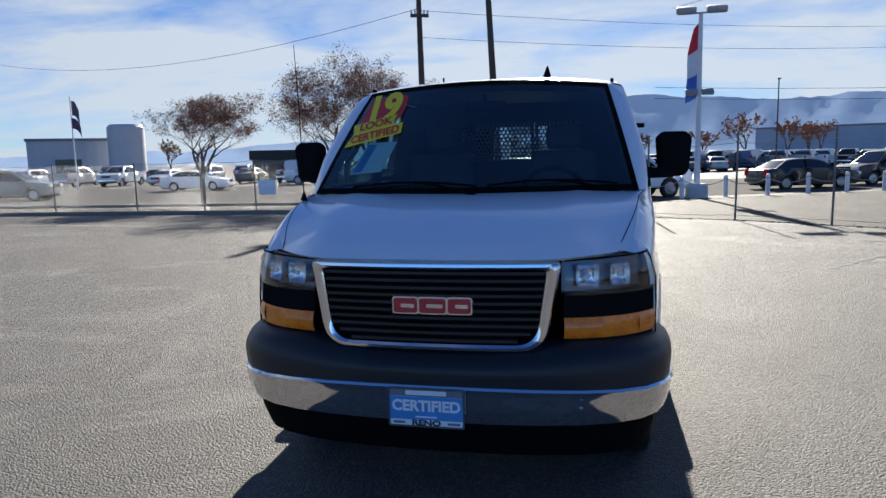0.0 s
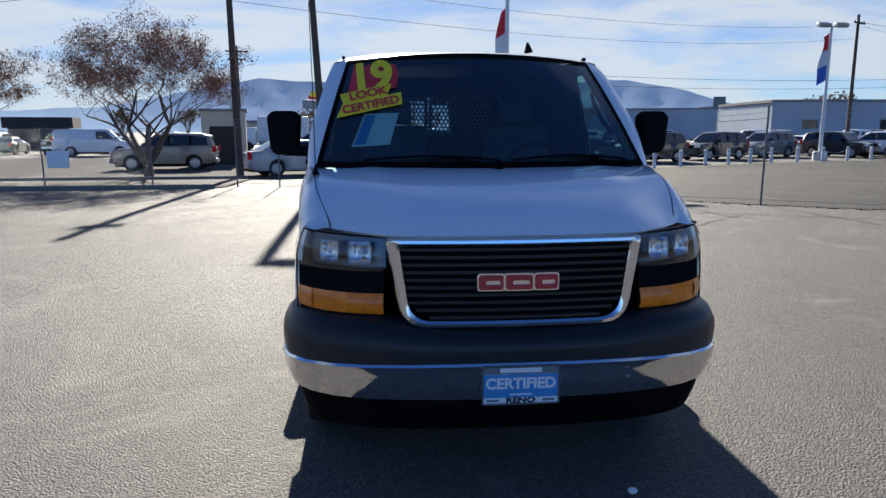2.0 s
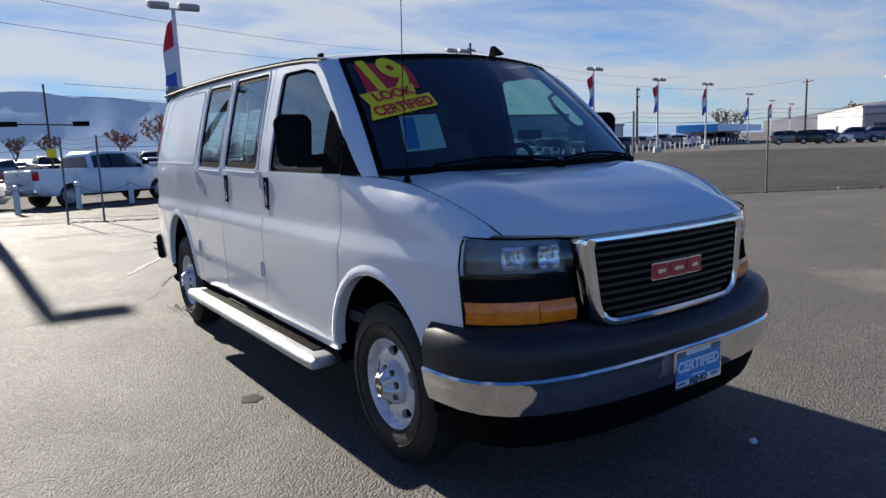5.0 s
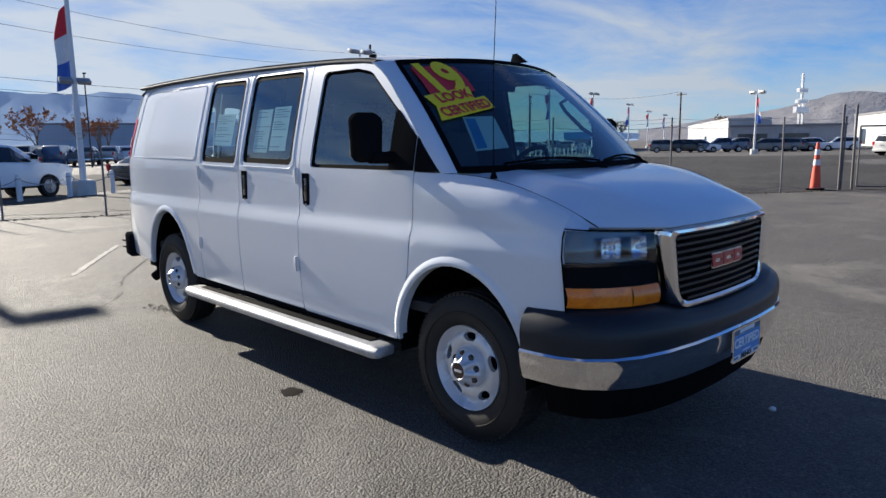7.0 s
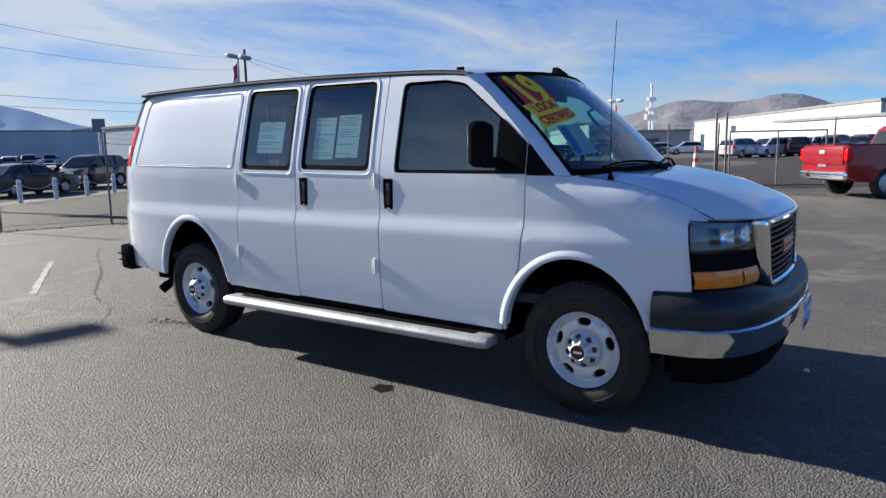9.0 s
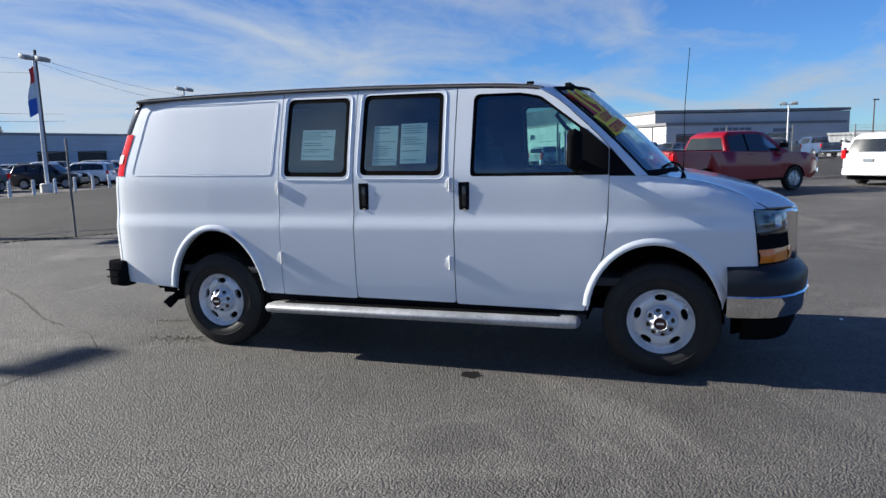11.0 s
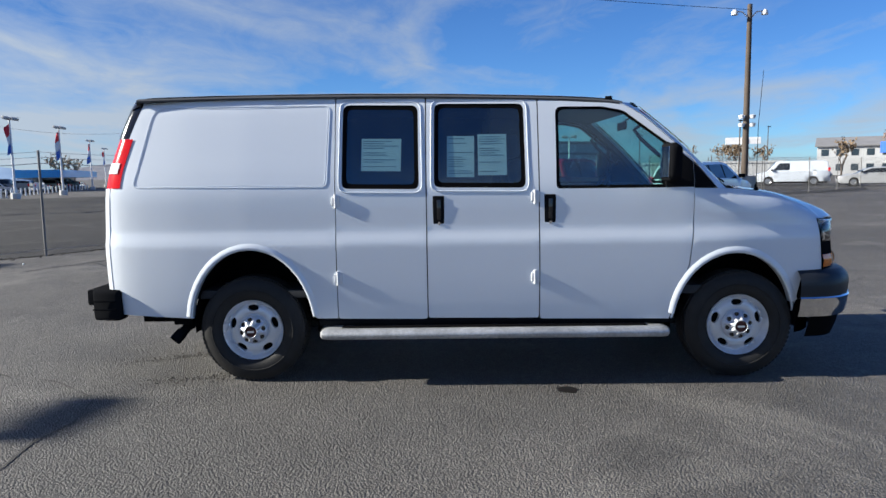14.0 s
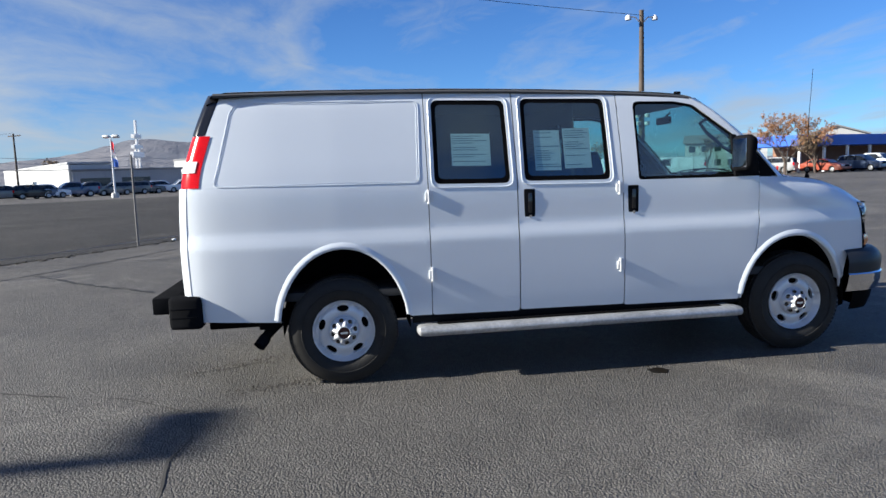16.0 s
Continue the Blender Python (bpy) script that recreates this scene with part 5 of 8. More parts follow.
def sticker_text(text, size, material, x, z, tilt, off, sx=1.0, bold=0.0):
    c = bpy.data.curves.new("lettering", "FONT")
    c.body, c.size, c.align_x, c.align_y, c.offset = text, size, "CENTER", "CENTER", bold
    tmp = bpy.data.objects.new("lettering", c)
    me = bpy.data.meshes.new_from_object(tmp)
    bpy.data.objects.remove(tmp)
    ca, sa = math.cos(radians(tilt)), math.sin(radians(tilt))
    for v in me.vertices:
        a, b_ = v.co.x * sx, v.co.y
        v.co = on_screen(x + a * ca - b_ * sa, z + a * sa + b_ * ca, off)
    me.materials.clear()
    me.materials.append(material)
    ob = new("lettering", me)
    ob.parent = st


sticker_text("19", 0.235, STICKER_YELLOW, -0.595, 1.825, 6, 0.010, 1.05, 0.010)
sticker_text("LOOK", 0.062, STICKER_RED, -0.615, 1.727, 11, 0.011, 1.25, 0.002)
sticker_text("CERTIFIED", 0.062, STICKER_RED, -0.600, 1.662, 11, 0.011, 1.12, 0.002)
sh = thing("window_form", "pale printed form behind the windscreen glass", "paper")
stick("sheet", [V2(-0.705, 1.455), V2(-0.500, 1.470), V2(-0.445, 1.640), V2(-0.635, 1.635)], PAPER, sh, -0.012)
stick("printed_block", [V2(-0.690, 1.465), V2(-0.630, 1.470), V2(-0.572, 1.625), V2(-0.628, 1.622)], PLATE_BLUE, sh, -0.010, "blue printed block")


def window_paper(y0, y1, z0, z1, tilt=0.0):
    p = thing("window_paper", "printed paper form taped inside the tinted side glass", "paper", group="papers in the side windows")
    c = Vector(((y0 + y1) / 2, (z0 + z1) / 2))
    rot = lambda y, z: (c[0] + (y - c[0]) - (z - c[1]) * tilt, c[1] + (z - c[1]) + (y - c[0]) * tilt)
    put = lambda off: (lambda y, z: Vector((-(side_x(*rot(y, z)) - off), *rot(y, z))))
    part("sheet", sheet(bmesh.new(), [V2(y0, z0), V2(y1, z0), V2(y1, z1), V2(y0, z1)], [], put(0.022), 0.1), PAPER, p)
    rnd = random.Random(int(y0 * 100))
    k = 0
    z = z1 - 0.02
    while z > z0 + 0.02:
        if rnd.random() < 0.8:
            w = rnd.uniform(0.5, 0.92) * (y1 - y0)
            bm = sheet(bmesh.new(), [V2(y1 - 0.012 - w, z), V2(y1 - 0.012, z), V2(y1 - 0.012, z + 0.004), V2(y1 - 0.012 - w, z + 0.004)], [], put(0.0205), 0.2)
            part("printed_line", bm, INK, p)
        z -= 0.016


window_paper(1.615, 1.815, 1.45, 1.735)
window_paper(1.840, 2.030, 1.44, 1.725, 0.01)
window_paper(2.350, 2.628, 1.49, 1.715, 0.02)

# ---- distance ----
V2 = lambda *p: Vector(p)


def on_ground(x, y, z=0.0):
    return Vector((x, y, ground_z(x, y) + z))


def heading(dx, dy):
    return math.degrees(math.atan2(dy, dx))


HILLS = curve((-180, 0.6), (-60, 0.9), (-35, 1.2), (-20, 2.2), (-13, 3.7), (-9, 4.3), (-5, 4.1), (2, 4.8), (8, 4.5), (14, 4.0), (20, 4.1), (24, 3.3), (28, 2.2), (34, 1.4), (45, 1.0), (60, 1.0), (66, 1.9), (70, 2.3), (74, 3.4), (78, 3.2), (82, 3.6), (85, 2.7), (90, 1.6), (100, 0.9), (120, 0.6), (180, 0.6))
# distance haze is put into the range's blue colour and faint glow
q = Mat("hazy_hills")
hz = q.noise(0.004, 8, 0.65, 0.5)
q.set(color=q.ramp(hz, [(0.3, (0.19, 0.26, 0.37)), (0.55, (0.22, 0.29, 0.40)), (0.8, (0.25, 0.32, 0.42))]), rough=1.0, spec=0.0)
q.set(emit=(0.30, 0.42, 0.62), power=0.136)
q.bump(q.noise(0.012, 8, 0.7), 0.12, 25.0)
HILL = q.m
# nearer hills: haze greys the brown and adds a weaker glow
q = Mat("hazy_brown_hills")
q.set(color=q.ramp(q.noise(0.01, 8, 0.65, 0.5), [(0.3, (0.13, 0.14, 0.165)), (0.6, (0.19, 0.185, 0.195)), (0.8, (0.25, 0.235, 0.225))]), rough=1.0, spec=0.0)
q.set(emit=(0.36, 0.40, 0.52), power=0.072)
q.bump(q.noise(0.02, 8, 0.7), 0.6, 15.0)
HAZY_BROWN_HILL = q.m
for name, a0, a1, dist, mt, lab in (("backdrop", -180, 62, 1900, HILL, "distant mountain range with blue haze put into its colour"), ("backdrop", 60, 180, 1300, HAZY_BROWN_HILL, "bare brown hills beyond the town with haze in their colour")):
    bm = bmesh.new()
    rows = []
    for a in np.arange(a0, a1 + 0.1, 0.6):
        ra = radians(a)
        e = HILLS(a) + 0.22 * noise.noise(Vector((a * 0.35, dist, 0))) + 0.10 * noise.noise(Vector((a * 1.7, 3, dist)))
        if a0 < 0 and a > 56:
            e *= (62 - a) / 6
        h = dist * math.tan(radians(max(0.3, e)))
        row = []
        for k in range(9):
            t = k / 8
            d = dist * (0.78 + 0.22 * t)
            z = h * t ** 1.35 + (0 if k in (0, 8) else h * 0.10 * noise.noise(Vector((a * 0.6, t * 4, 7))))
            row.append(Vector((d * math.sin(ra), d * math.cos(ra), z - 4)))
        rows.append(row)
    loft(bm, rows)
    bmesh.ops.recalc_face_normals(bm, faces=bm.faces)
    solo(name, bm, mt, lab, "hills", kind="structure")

# ---- buildings ----
def siding(name, color, pitch=0.4):
    q = Mat(name)
    wv = q.n.new("ShaderNodeTexWave")
    wv.inputs["Scale"].default_value = 3.14 / pitch / 10
    wv.bands_direction = "X"
    q.l.new(q.tc.outputs["Object"], wv.inputs["Vector"])
    a = q.noise(0.25, 6, 0.6)
    dark = tuple(c * 0.82 for c in color)
    q.set(color=q.ramp(a, [(0.3, dark), (0.7, color)]), rough=0.6)
    q.bump(wv.outputs[0], 0.3, 0.05)
    return q.m


BLUE_SIDING = siding("pale_blue_siding", (0.36, 0.44, 0.54))
GREY_SIDING = siding("grey_siding", (0.34, 0.36, 0.40))
WHITE_SIDING = siding("white_siding", (0.50, 0.51, 0.52))
PALE_SIDING = siding("pale_grey_siding", (0.54, 0.56, 0.59), 1.2)
BEIGE_WALL = grained("beige_stucco", (0.50, 0.46, 0.38), 0.85, 0, 0.12, 0.8, 20, 0.3, 0.01)
BLUE_AWNING = grained("blue_awning", (0.03, 0.12, 0.55), 0.5, 0, 0.12, 0.8, 20, 0.1)
ROOF_GREY = grained("roof_felt", (0.20, 0.20, 0.21), 0.9, 0, 0.2, 0.5, 8, 0.3, 0.02)
DARK_OPEN = grained("dark_doorway", (0.012, 0.012, 0.014), 0.6, 0, 0.2, 2, 20, 0.0)
PANE = grained("office_glass", (0.03, 0.045, 0.06), 0.08, 0, 0.2, 1, 5, 0.0)


def building(label, x0, y0, x1, y1, h, depth, wall, openings=(), roof_over=0.15, trim_h=0.35, trim=None, extra=None):
    """A long flat-roofed building whose front runs from (x0, y0) to (x1, y1); openings: (along, bottom, width, height, kind)."""
    p0, p1 = Vector((x0, y0)), Vector((x1, y1))
    L = (p1 - p0).length
    zb = min(ground_z(x0, y0), ground_z(x1, y1)) - 0.1
    m = pose(x0, y0, zb, 0, 0, heading(x1 - x0, y1 - y0))
    b_ = thing("building", label, "building", m)
    holes = []
    for a, z, w, hh, kind in openings:
        holes.append([V2(a, z + 0.1), V2(a + w, z + 0.1), V2(a + w, z + 0.1 + hh), V2(a, z + 0.1 + hh)])
    bm = sheet(bmesh.new(), [V2(0, 0), V2(L, 0), V2(L, h + 0.1), V2(0, h + 0.1)], holes, lambda u, v: Vector((u, 0, v)), 4.0, (0, 0.25, 0))
    part("front_wall", bm, wall, b_, smooth=False)
    part("rear_wall", box(bmesh.new(), (0.01, 0.30, 0), (L - 0.01, depth, h)), wall, b_, smooth=False)
    part("roof", box(bmesh.new(), (-roof_over, -roof_over, h + 0.1), (L + roof_over, depth, h + 0.1 + trim_h)), trim or ROOF_GREY, b_, smooth=False)
    for a, z, w, hh, kind in openings:
        if kind == "dark":
            # near-black panel stands for the unlit inside of an open bay
            part("bay_shade", box(bmesh.new(), (a, 0.20, z + 0.1), (a + w, 0.28, z + 0.1 + hh)), DARK_OPEN, b_, "open dark bay", smooth=False)
        else:
            part("window", box(bmesh.new(), (a, 0.12, z + 0.1), (a + w, 0.20, z + 0.1 + hh)), PANE, b_, smooth=False)
    return b_


bw = building("long pale blue corrugated warehouse far beyond the street", 33, 148, 92, 128, 6.2, 25, BLUE_SIDING)
bm = bmesh.new()
rows = []
for a in np.linspace(0, math.pi, 13):
    rows.append([Vector((75 + 10 * math.cos(a) * -1, 137 + 4 * math.cos(a), 5.3 + 1.7 * math.sin(a))), Vector((80 + 10 * math.cos(a) * -1, 156 + 4 * math.cos(a), 5.3 + 1.7 * math.sin(a)))])
loft(bm, rows)
bm.faces.new([bm.verts.new(r[0]) for r in rows])
solo("arched_roof", bm, WHITE_SIDING, "white arched roof behind the pale blue warehouse", "roof")
building("grey blue workshop with two open dark bays", 50, 82, 80, 78.8, 5.4, 18, BLUE_SIDING, [(14.0, 0.0, 4.6, 3.3, "dark"), (20.0, 0.0, 4.8, 3.3, "dark"), (4, 2.0, 2.0, 1.2, "w"), (27, 1.4, 3.0, 1.4, "w")])
building("low grey annex beside the workshop", 84, 79, 95, 80, 3.6, 12, GREY_SIDING, [(2, 0.4, 6, 2.0, "w")])
building("blue grey metal hall behind the parked cars", -68.5, 69, -61, 75, 5.2, 16, PALE_SIDING, [(3, 0.5, 3, 2.4, "w")])
bm = bmesh.new()
lathe(bm, [(0, 2.6), (7.6, 2.6), (8.0, 2.2), (8.1, 0.01)], "z", 24)
solo("rotunda", bm, PALE_SIDING, "round pale grey corner tower of the showroom hall", "tower", m=pose(-57.2, 73, -0.6) @ Matrix.Diagonal((0.85, 0.85, 0.92, 1)))
building("white side wall of the showroom", 154.5, 75.5, 99.7, 42.2, 4.5, 6, WHITE_SIDING, [(34, 0.2, 4, 2.0, "w")], 0.1, 0.3, WHITE_SIDING)
building("grey showroom with glass front", 99.5, 41.7, 105.7, 28, 3.4, 20, GREY_SIDING, [(1, 0.2, 4, 2.2, "w"), (6.5, 0.2, 4, 2.2, "w")], 0.2, 0.3)
building("long white metal hall", 158, 41, 91, 2.5, 6.0, 30, WHITE_SIDING, [(5, 0.3, 3, 3, "w"), (25, 3.6, 3, 1.0, "w")])
b4 = building("grey showroom with dark wall lettering", 86, 1, 104, -22.5, 3.9, 25, PALE_SIDING, [(16, 0.3, 4, 2.4, "w"), (1.5, 0.2, 5, 2.6, "w")], 0.2, 0.35)
for a, w in ((7.2, 0.9), (8.3, 0.8), (9.3, 0.9), (10.4, 0.8), (11.4, 0.8), (12.4, 0.9), (17.0, 3.4)):
    part("wall_lettering", box(bmesh.new(), (a, -0.06, 2.95), (a + w, 0.02, 3.60 if a < 16 else 3.40)), INK, b4, "plain dark bar", smooth=False)
building("low white storage units in a row", 69, -14, 62, -30, 2.0, 4, WHITE_SIDING, [(3, 0.2, 1.0, 1.6, "w"), (9, 0.2, 1.0, 1.6, "w")], 0.1, 0.2, WHITE_SIDING)
building("small beige utility shed with dark doorway", -10.3, 35.2, -8.0, 35.6, 2.9, 3, BEIGE_WALL, [(0.4, 0.0, 1.7, 2.1, "dark")], 0.1, 0.15)
building("dark low shop building along the street", -22, 96, -2, 99, 3.0, 8, BEIGE_WALL, [(2, 0.6, 4, 1.6, "w"), (9, 0.6, 4, 1.6, "w")])
building("brown restaurant with dark roof band", -38.2, 70, -32.8, 71.5, 2.2, 6, grained("brown_wall", (0.16, 0.11, 0.08), 0.85), [(1, 0.8, 5.5, 1.2, "w")], 0.4, 1.1, DARK_OPEN)


def gable_house(x, y, yaw, w, d, h, label):
    hs = thing("house", label, "house", pose(x, y, ground_z(x, y) - 0.1, 0, 0, yaw))
    part("wall", box(bmesh.new(), (-w / 2, -d / 2, 0), (w / 2, d / 2, h)), WHITE_SIDING, hs, smooth=False)
    bm = bmesh.new()
    r = 1.5
    prof = [(-d / 2 - 0.5, h - 0.1), (0, h + r), (d / 2 + 0.5, h - 0.1), (d / 2 + 0.5, h + 0.12), (0, h + r + 0.25), (-d / 2 - 0.5, h + 0.12)]
    vs_ = loft(bm, [[Vector((sx * (w / 2 + 0.4), a, b_)) for a, b_ in prof] for sx in (-1, 1)], True)
    bm.faces.new(vs_[0]); bm.faces.new(vs_[1][::-1])
    part("roof", bm, ROOF_GREY, hs, smooth=False)
    for sx in (-1, 1):
        bm = bmesh.new()
        bm.faces.new([bm.verts.new(p) for p in ((sx * w / 2, -d / 2, h), (sx * w / 2, d / 2, h), (sx * w / 2, 0, h + r))])
        part("gable", bm, WHITE_SIDING, hs, smooth=False)
    for k in range(int(w // 2.4)):
        for zz in (0.9, 3.6):
            if zz + 1.2 < h:
                bm = box(bmesh.new(), (-w / 2 + 0.7 + k * 2.4, -d / 2 - 0.04, zz), (-w / 2 + 1.9 + k * 2.4, -d / 2 + 0.02, zz + 1.2))
                part("window", bm, PANE, hs, smooth=False)
    for k in range(2):
        part("window", box(bmesh.new(), (-w / 2 - 0.04, -d / 2 + 1 + k * d / 2, 3.4), (-w / 2 + 0.02, -d / 2 + 2.2 + k * d / 2, 4.6)), PANE, hs, smooth=False)
    return hs


gable_house(124, -74, 240, 15, 9, 5.4, "white two storey house with grey gable roof")
gable_house(104, -82, 150, 12, 9, 5.4, "white two storey house with dark roof beyond the canopy")
gable_house(96, -92, 150, 10, 8, 5.4, "white two storey house with dark gabled roof")
# blue canopy of the building at the lot's edge
cn = thing("blue_canopy", "low building with a bright blue canopy fascia on posts", "building", pose(64, -48, 0, 0, 0, heading(8, -26)))
part("fascia", box(bmesh.new(), (-3, -1.2, 2.9), (30, 6, 4.1), 0.05), BLUE_AWNING, cn, "bright blue fascia", smooth=False)
part("wall", box(bmesh.new(), (2, 3, 0), (30, 6, 2.9)), grained("brick_wall", (0.26, 0.14, 0.09), 0.85, 0, 0.2, 2, 12, 0.3, 0.01), cn, smooth=False)
for k in range(8):
    part("canopy_post", box(bmesh.new(), (-2.5 + k * 4, -1.0, 0), (-2.25 + k * 4, -0.75, 2.9)), WHITE_STEEL, cn, smooth=False)
cn = thing("blue_canopy", "long low blue sales canopy beside the flag poles", "building", pose(98, 62, -1, 0, 0, heading(30, 12)))
part("fascia", box(bmesh.new(), (-10, -1, 2.7), (30, 5, 3.8), 0.05), grained("azure_awning", (0.05, 0.30, 0.66), 0.5), cn, "azure blue fascia", smooth=False)
part("wall", box(bmesh.new(), (-8, 3, 0), (30, 5, 2.7)), GREY_SIDING, cn, smooth=False)

# tall pylon sign: white tiered mast
ty = thing("pylon_sign", "tall white tiered pylon sign on slim legs", "sign", pose(107.7, 34.8, ground_z(107.7, 34.8), 0, 0, -15))
for sx in (-0.45, 0.45):
    part("leg", box(bmesh.new(), (sx - 0.12, -0.15, 0), (sx + 0.12, 0.15, 7.5)), WHITE_STEEL, ty, smooth=False)
part("spire", box(bmesh.new(), (-0.16, -0.16, 7.0), (0.16, 0.16, 11.2), 0.04), WHITE_STEEL, ty, smooth=False)
for z, w, h in ((5.4, 1.5, 0.9), (6.8, 1.15, 0.55), (8.4, 0.95, 0.6)):
    part("sign_panel", box(bmesh.new(), (-w, -0.3, z), (w, 0.3, z + h), 0.05), WHITE_STEEL, ty, smooth=False)

# billboards
for x, y, w, h, z, yaw, c1, lab in ((-10.9, 106.4, 1.75, 1.3, 5.3, 10, (0.22, 0.24, 0.26), "grey roadside sign panel under a red and yellow box"), (-26, 118, 2.2, 2.2, 6.2, 10, (0.5, 0.52, 0.55), "stacked white roadside sign panels on a post"), (58, 112, 1.0, 2.2, 5.4, -20, (0.05, 0.08, 0.12), "dark vertical roadside sign"), (96, -40, 2.4, 1.0, 5.0, 70, (0.7, 0.7, 0.72), "white billboard on a post")):
    bb = thing("roadside_sign", lab, "sign", pose(x, y, ground_z(x, y), 0, 0, yaw))
    part("post", box(bmesh.new(), (-0.15, -0.15, 0), (0.15, 0.15, z + h)), GALV, bb, smooth=False)
    part("panel", box(bmesh.new(), (-w, -0.25, z), (w, -0.16, z + h), 0.03), grained("sign_face", c1, 0.5), bb, smooth=False)
    if "yellow" in lab:
        part("top_box", box(bmesh.new(), (-0.8, -0.27, z + h + 0.1), (0.8, -0.14, z + h + 0.8), 0.05), STICKER_RED, bb, "plain red box", smooth=False)
        part("top_mark", box(bmesh.new(), (-0.5, -0.30, z + h + 0.5), (0.5, -0.27, z + h + 1.3), 0.1), STICKER_YELLOW, bb, "plain yellow shape", smooth=False)


# ---- poles, lamps, wires ----
def lamp_head(parent, p, yaw, tilt=20, k=1.0):
    bm = bmesh.new()
    box(bm, (-0.36 * k, -0.24 * k, -0.12 * k), (0.36 * k, 0.24 * k, 0.12 * k), 0.06 * k, 2)
    hd = part("lamp_head", bm, GALV, parent, "grey flood lamp head", m=pose(*p, tilt, 0, yaw))
    part("lamp_glass", box(bmesh.new(), (-0.30 * k, -0.19 * k, -0.120 * k - 0.008), (0.30 * k, 0.19 * k, -0.12 * k)), WHITE_LENS, hd)


CLOTH = {k: grained("flag_" + k, c, 0.85, 0, 0.12, 3, 60, 0.2) for k, c in (("red", (0.62, 0.03, 0.05)), ("white", (0.75, 0.76, 0.78)), ("blue", (0.05, 0.14, 0.52)))}


def pennant(x, y, z, yaw, seed, size=1.0):
    fl = thing("pennant_flag", "red, white and blue pennant hanging from a lot light pole", "flag", pose(x, y, z, 0, 0, yaw), "pennants on the light poles")
    rnd = random.Random(seed)
    ph = rnd.random() * 6
    for k, (col, z0, z1) in enumerate((("red", 0.0, -0.95), ("white", -0.95, -1.85), ("blue", -1.85, -2.75))):
        bm = bmesh.new()
        rows = []
        for t in np.linspace(z0, z1, 7):
            w = 0.30 + 0.16 * math.sin(-t * 1.3 + ph) ** 2 - 0.05 * t
            rows.append([Vector((0.08 + w * u, 0.16 * math.sin(3.2 * u + 1.4 * t + ph) * u, t - 0.5 * u * (0.6 + 0.2 * math.sin(ph + t))) ) * size for u in np.linspace(0, 1, 7)])
        loft(bm, rows)
        part("stripe", bm, CLOTH[col], fl, col + " cloth stripe")


def lot_light(x, y, h, yaw, mid=False, flag=True, seed=1, size=1.0):
    z = ground_z(x, y)
    p = thing("lot_light", "white steel lot light pole on a pale concrete base", "street lamp", pose(x, y, z, 0, 0, yaw), "lot lights along the bollards")
    bm = bmesh.new()
    lathe(bm, [(-0.3, 0.42), (0.48, 0.42), (0.56, 0.34), (0.56, 0.01)], "z", 8)
    part("base", bm, CONCRETE, p, "white octagonal concrete base", smooth=False)
    bm = bmesh.new()
    tube(bm, [(0, 0, 0.5), (0, 0, h)], [0.115, 0.075], 12)
    part("pole", bm, WHITE_STEEL, p)
    bm = bmesh.new()
    tube(bm, [(-0.5, 0, h), (0.5, 0, h)], 0.04, 8)
    part("arm", bm, WHITE_STEEL, p)
    for sx in (-0.55, 0.55):
        lamp_head(p, (sx, -0.1, h + 0.1), 0)
    if mid:
        for sx in (-0.42, 0.42):
            lamp_head(p, (sx * 0.7, -0.1, h * 0.58), 0, 30, 0.62)
    if flag:
        pennant(x, y, z + h - 0.35, yaw + (130 if mid else 170), seed, size)


lot_light(4.6, 24.6, 7.0, 0, True, True, 1)
lot_light(26.3, 36.3, 7.9, 0, False, True, 2)
lot_light(43.0, 39.2, 7.5, 0, False, True, 3)
lot_light(56.0, 42.5, 7.2, 0, False, True, 4)
lot_light(67.9, 45.0, 7.2, 0, False, True, 5)
lot_light(98.0, 58.0, 7.4, 0, False, True, 6)
lot_light(74.2, 28.2, 6.6, 75, False, True, 7)
lot_light(131.0, 73.0, 7.6, 0, False, True, 8)
lot_light(155.0, 82.0, 7.6, 0, False, True, 9)
lot_light(80, -12, 5.6, 80, False, False, 9)


def slim_lamp(x, y, h, label="slim dark lamp post"):
    p = thing("street_lamp", label, "street lamp", pose(x, y, ground_z(x, y)))
    bm = bmesh.new()
    tube(bm, [(0, 0, -0.2), (0, 0, h)], [0.07, 0.05], 8)
    part("post", bm, WOOD_POLE, p)
    bm = bmesh.new()
    box(bm, (-0.1, -0.35, h - 0.02), (0.1, 0.12, h + 0.08), 0.03)
    part("lamp_head", bm, PLASTIC, p)


for x, y, h in ((16.4, 62.0, 8.0), (66, -17, 5.0), (58, -24, 5.8), (88, -40, 7.0), (-7, 76, 6.5), (-2, 88, 6.0)):
    slim_lamp(x, y, h)


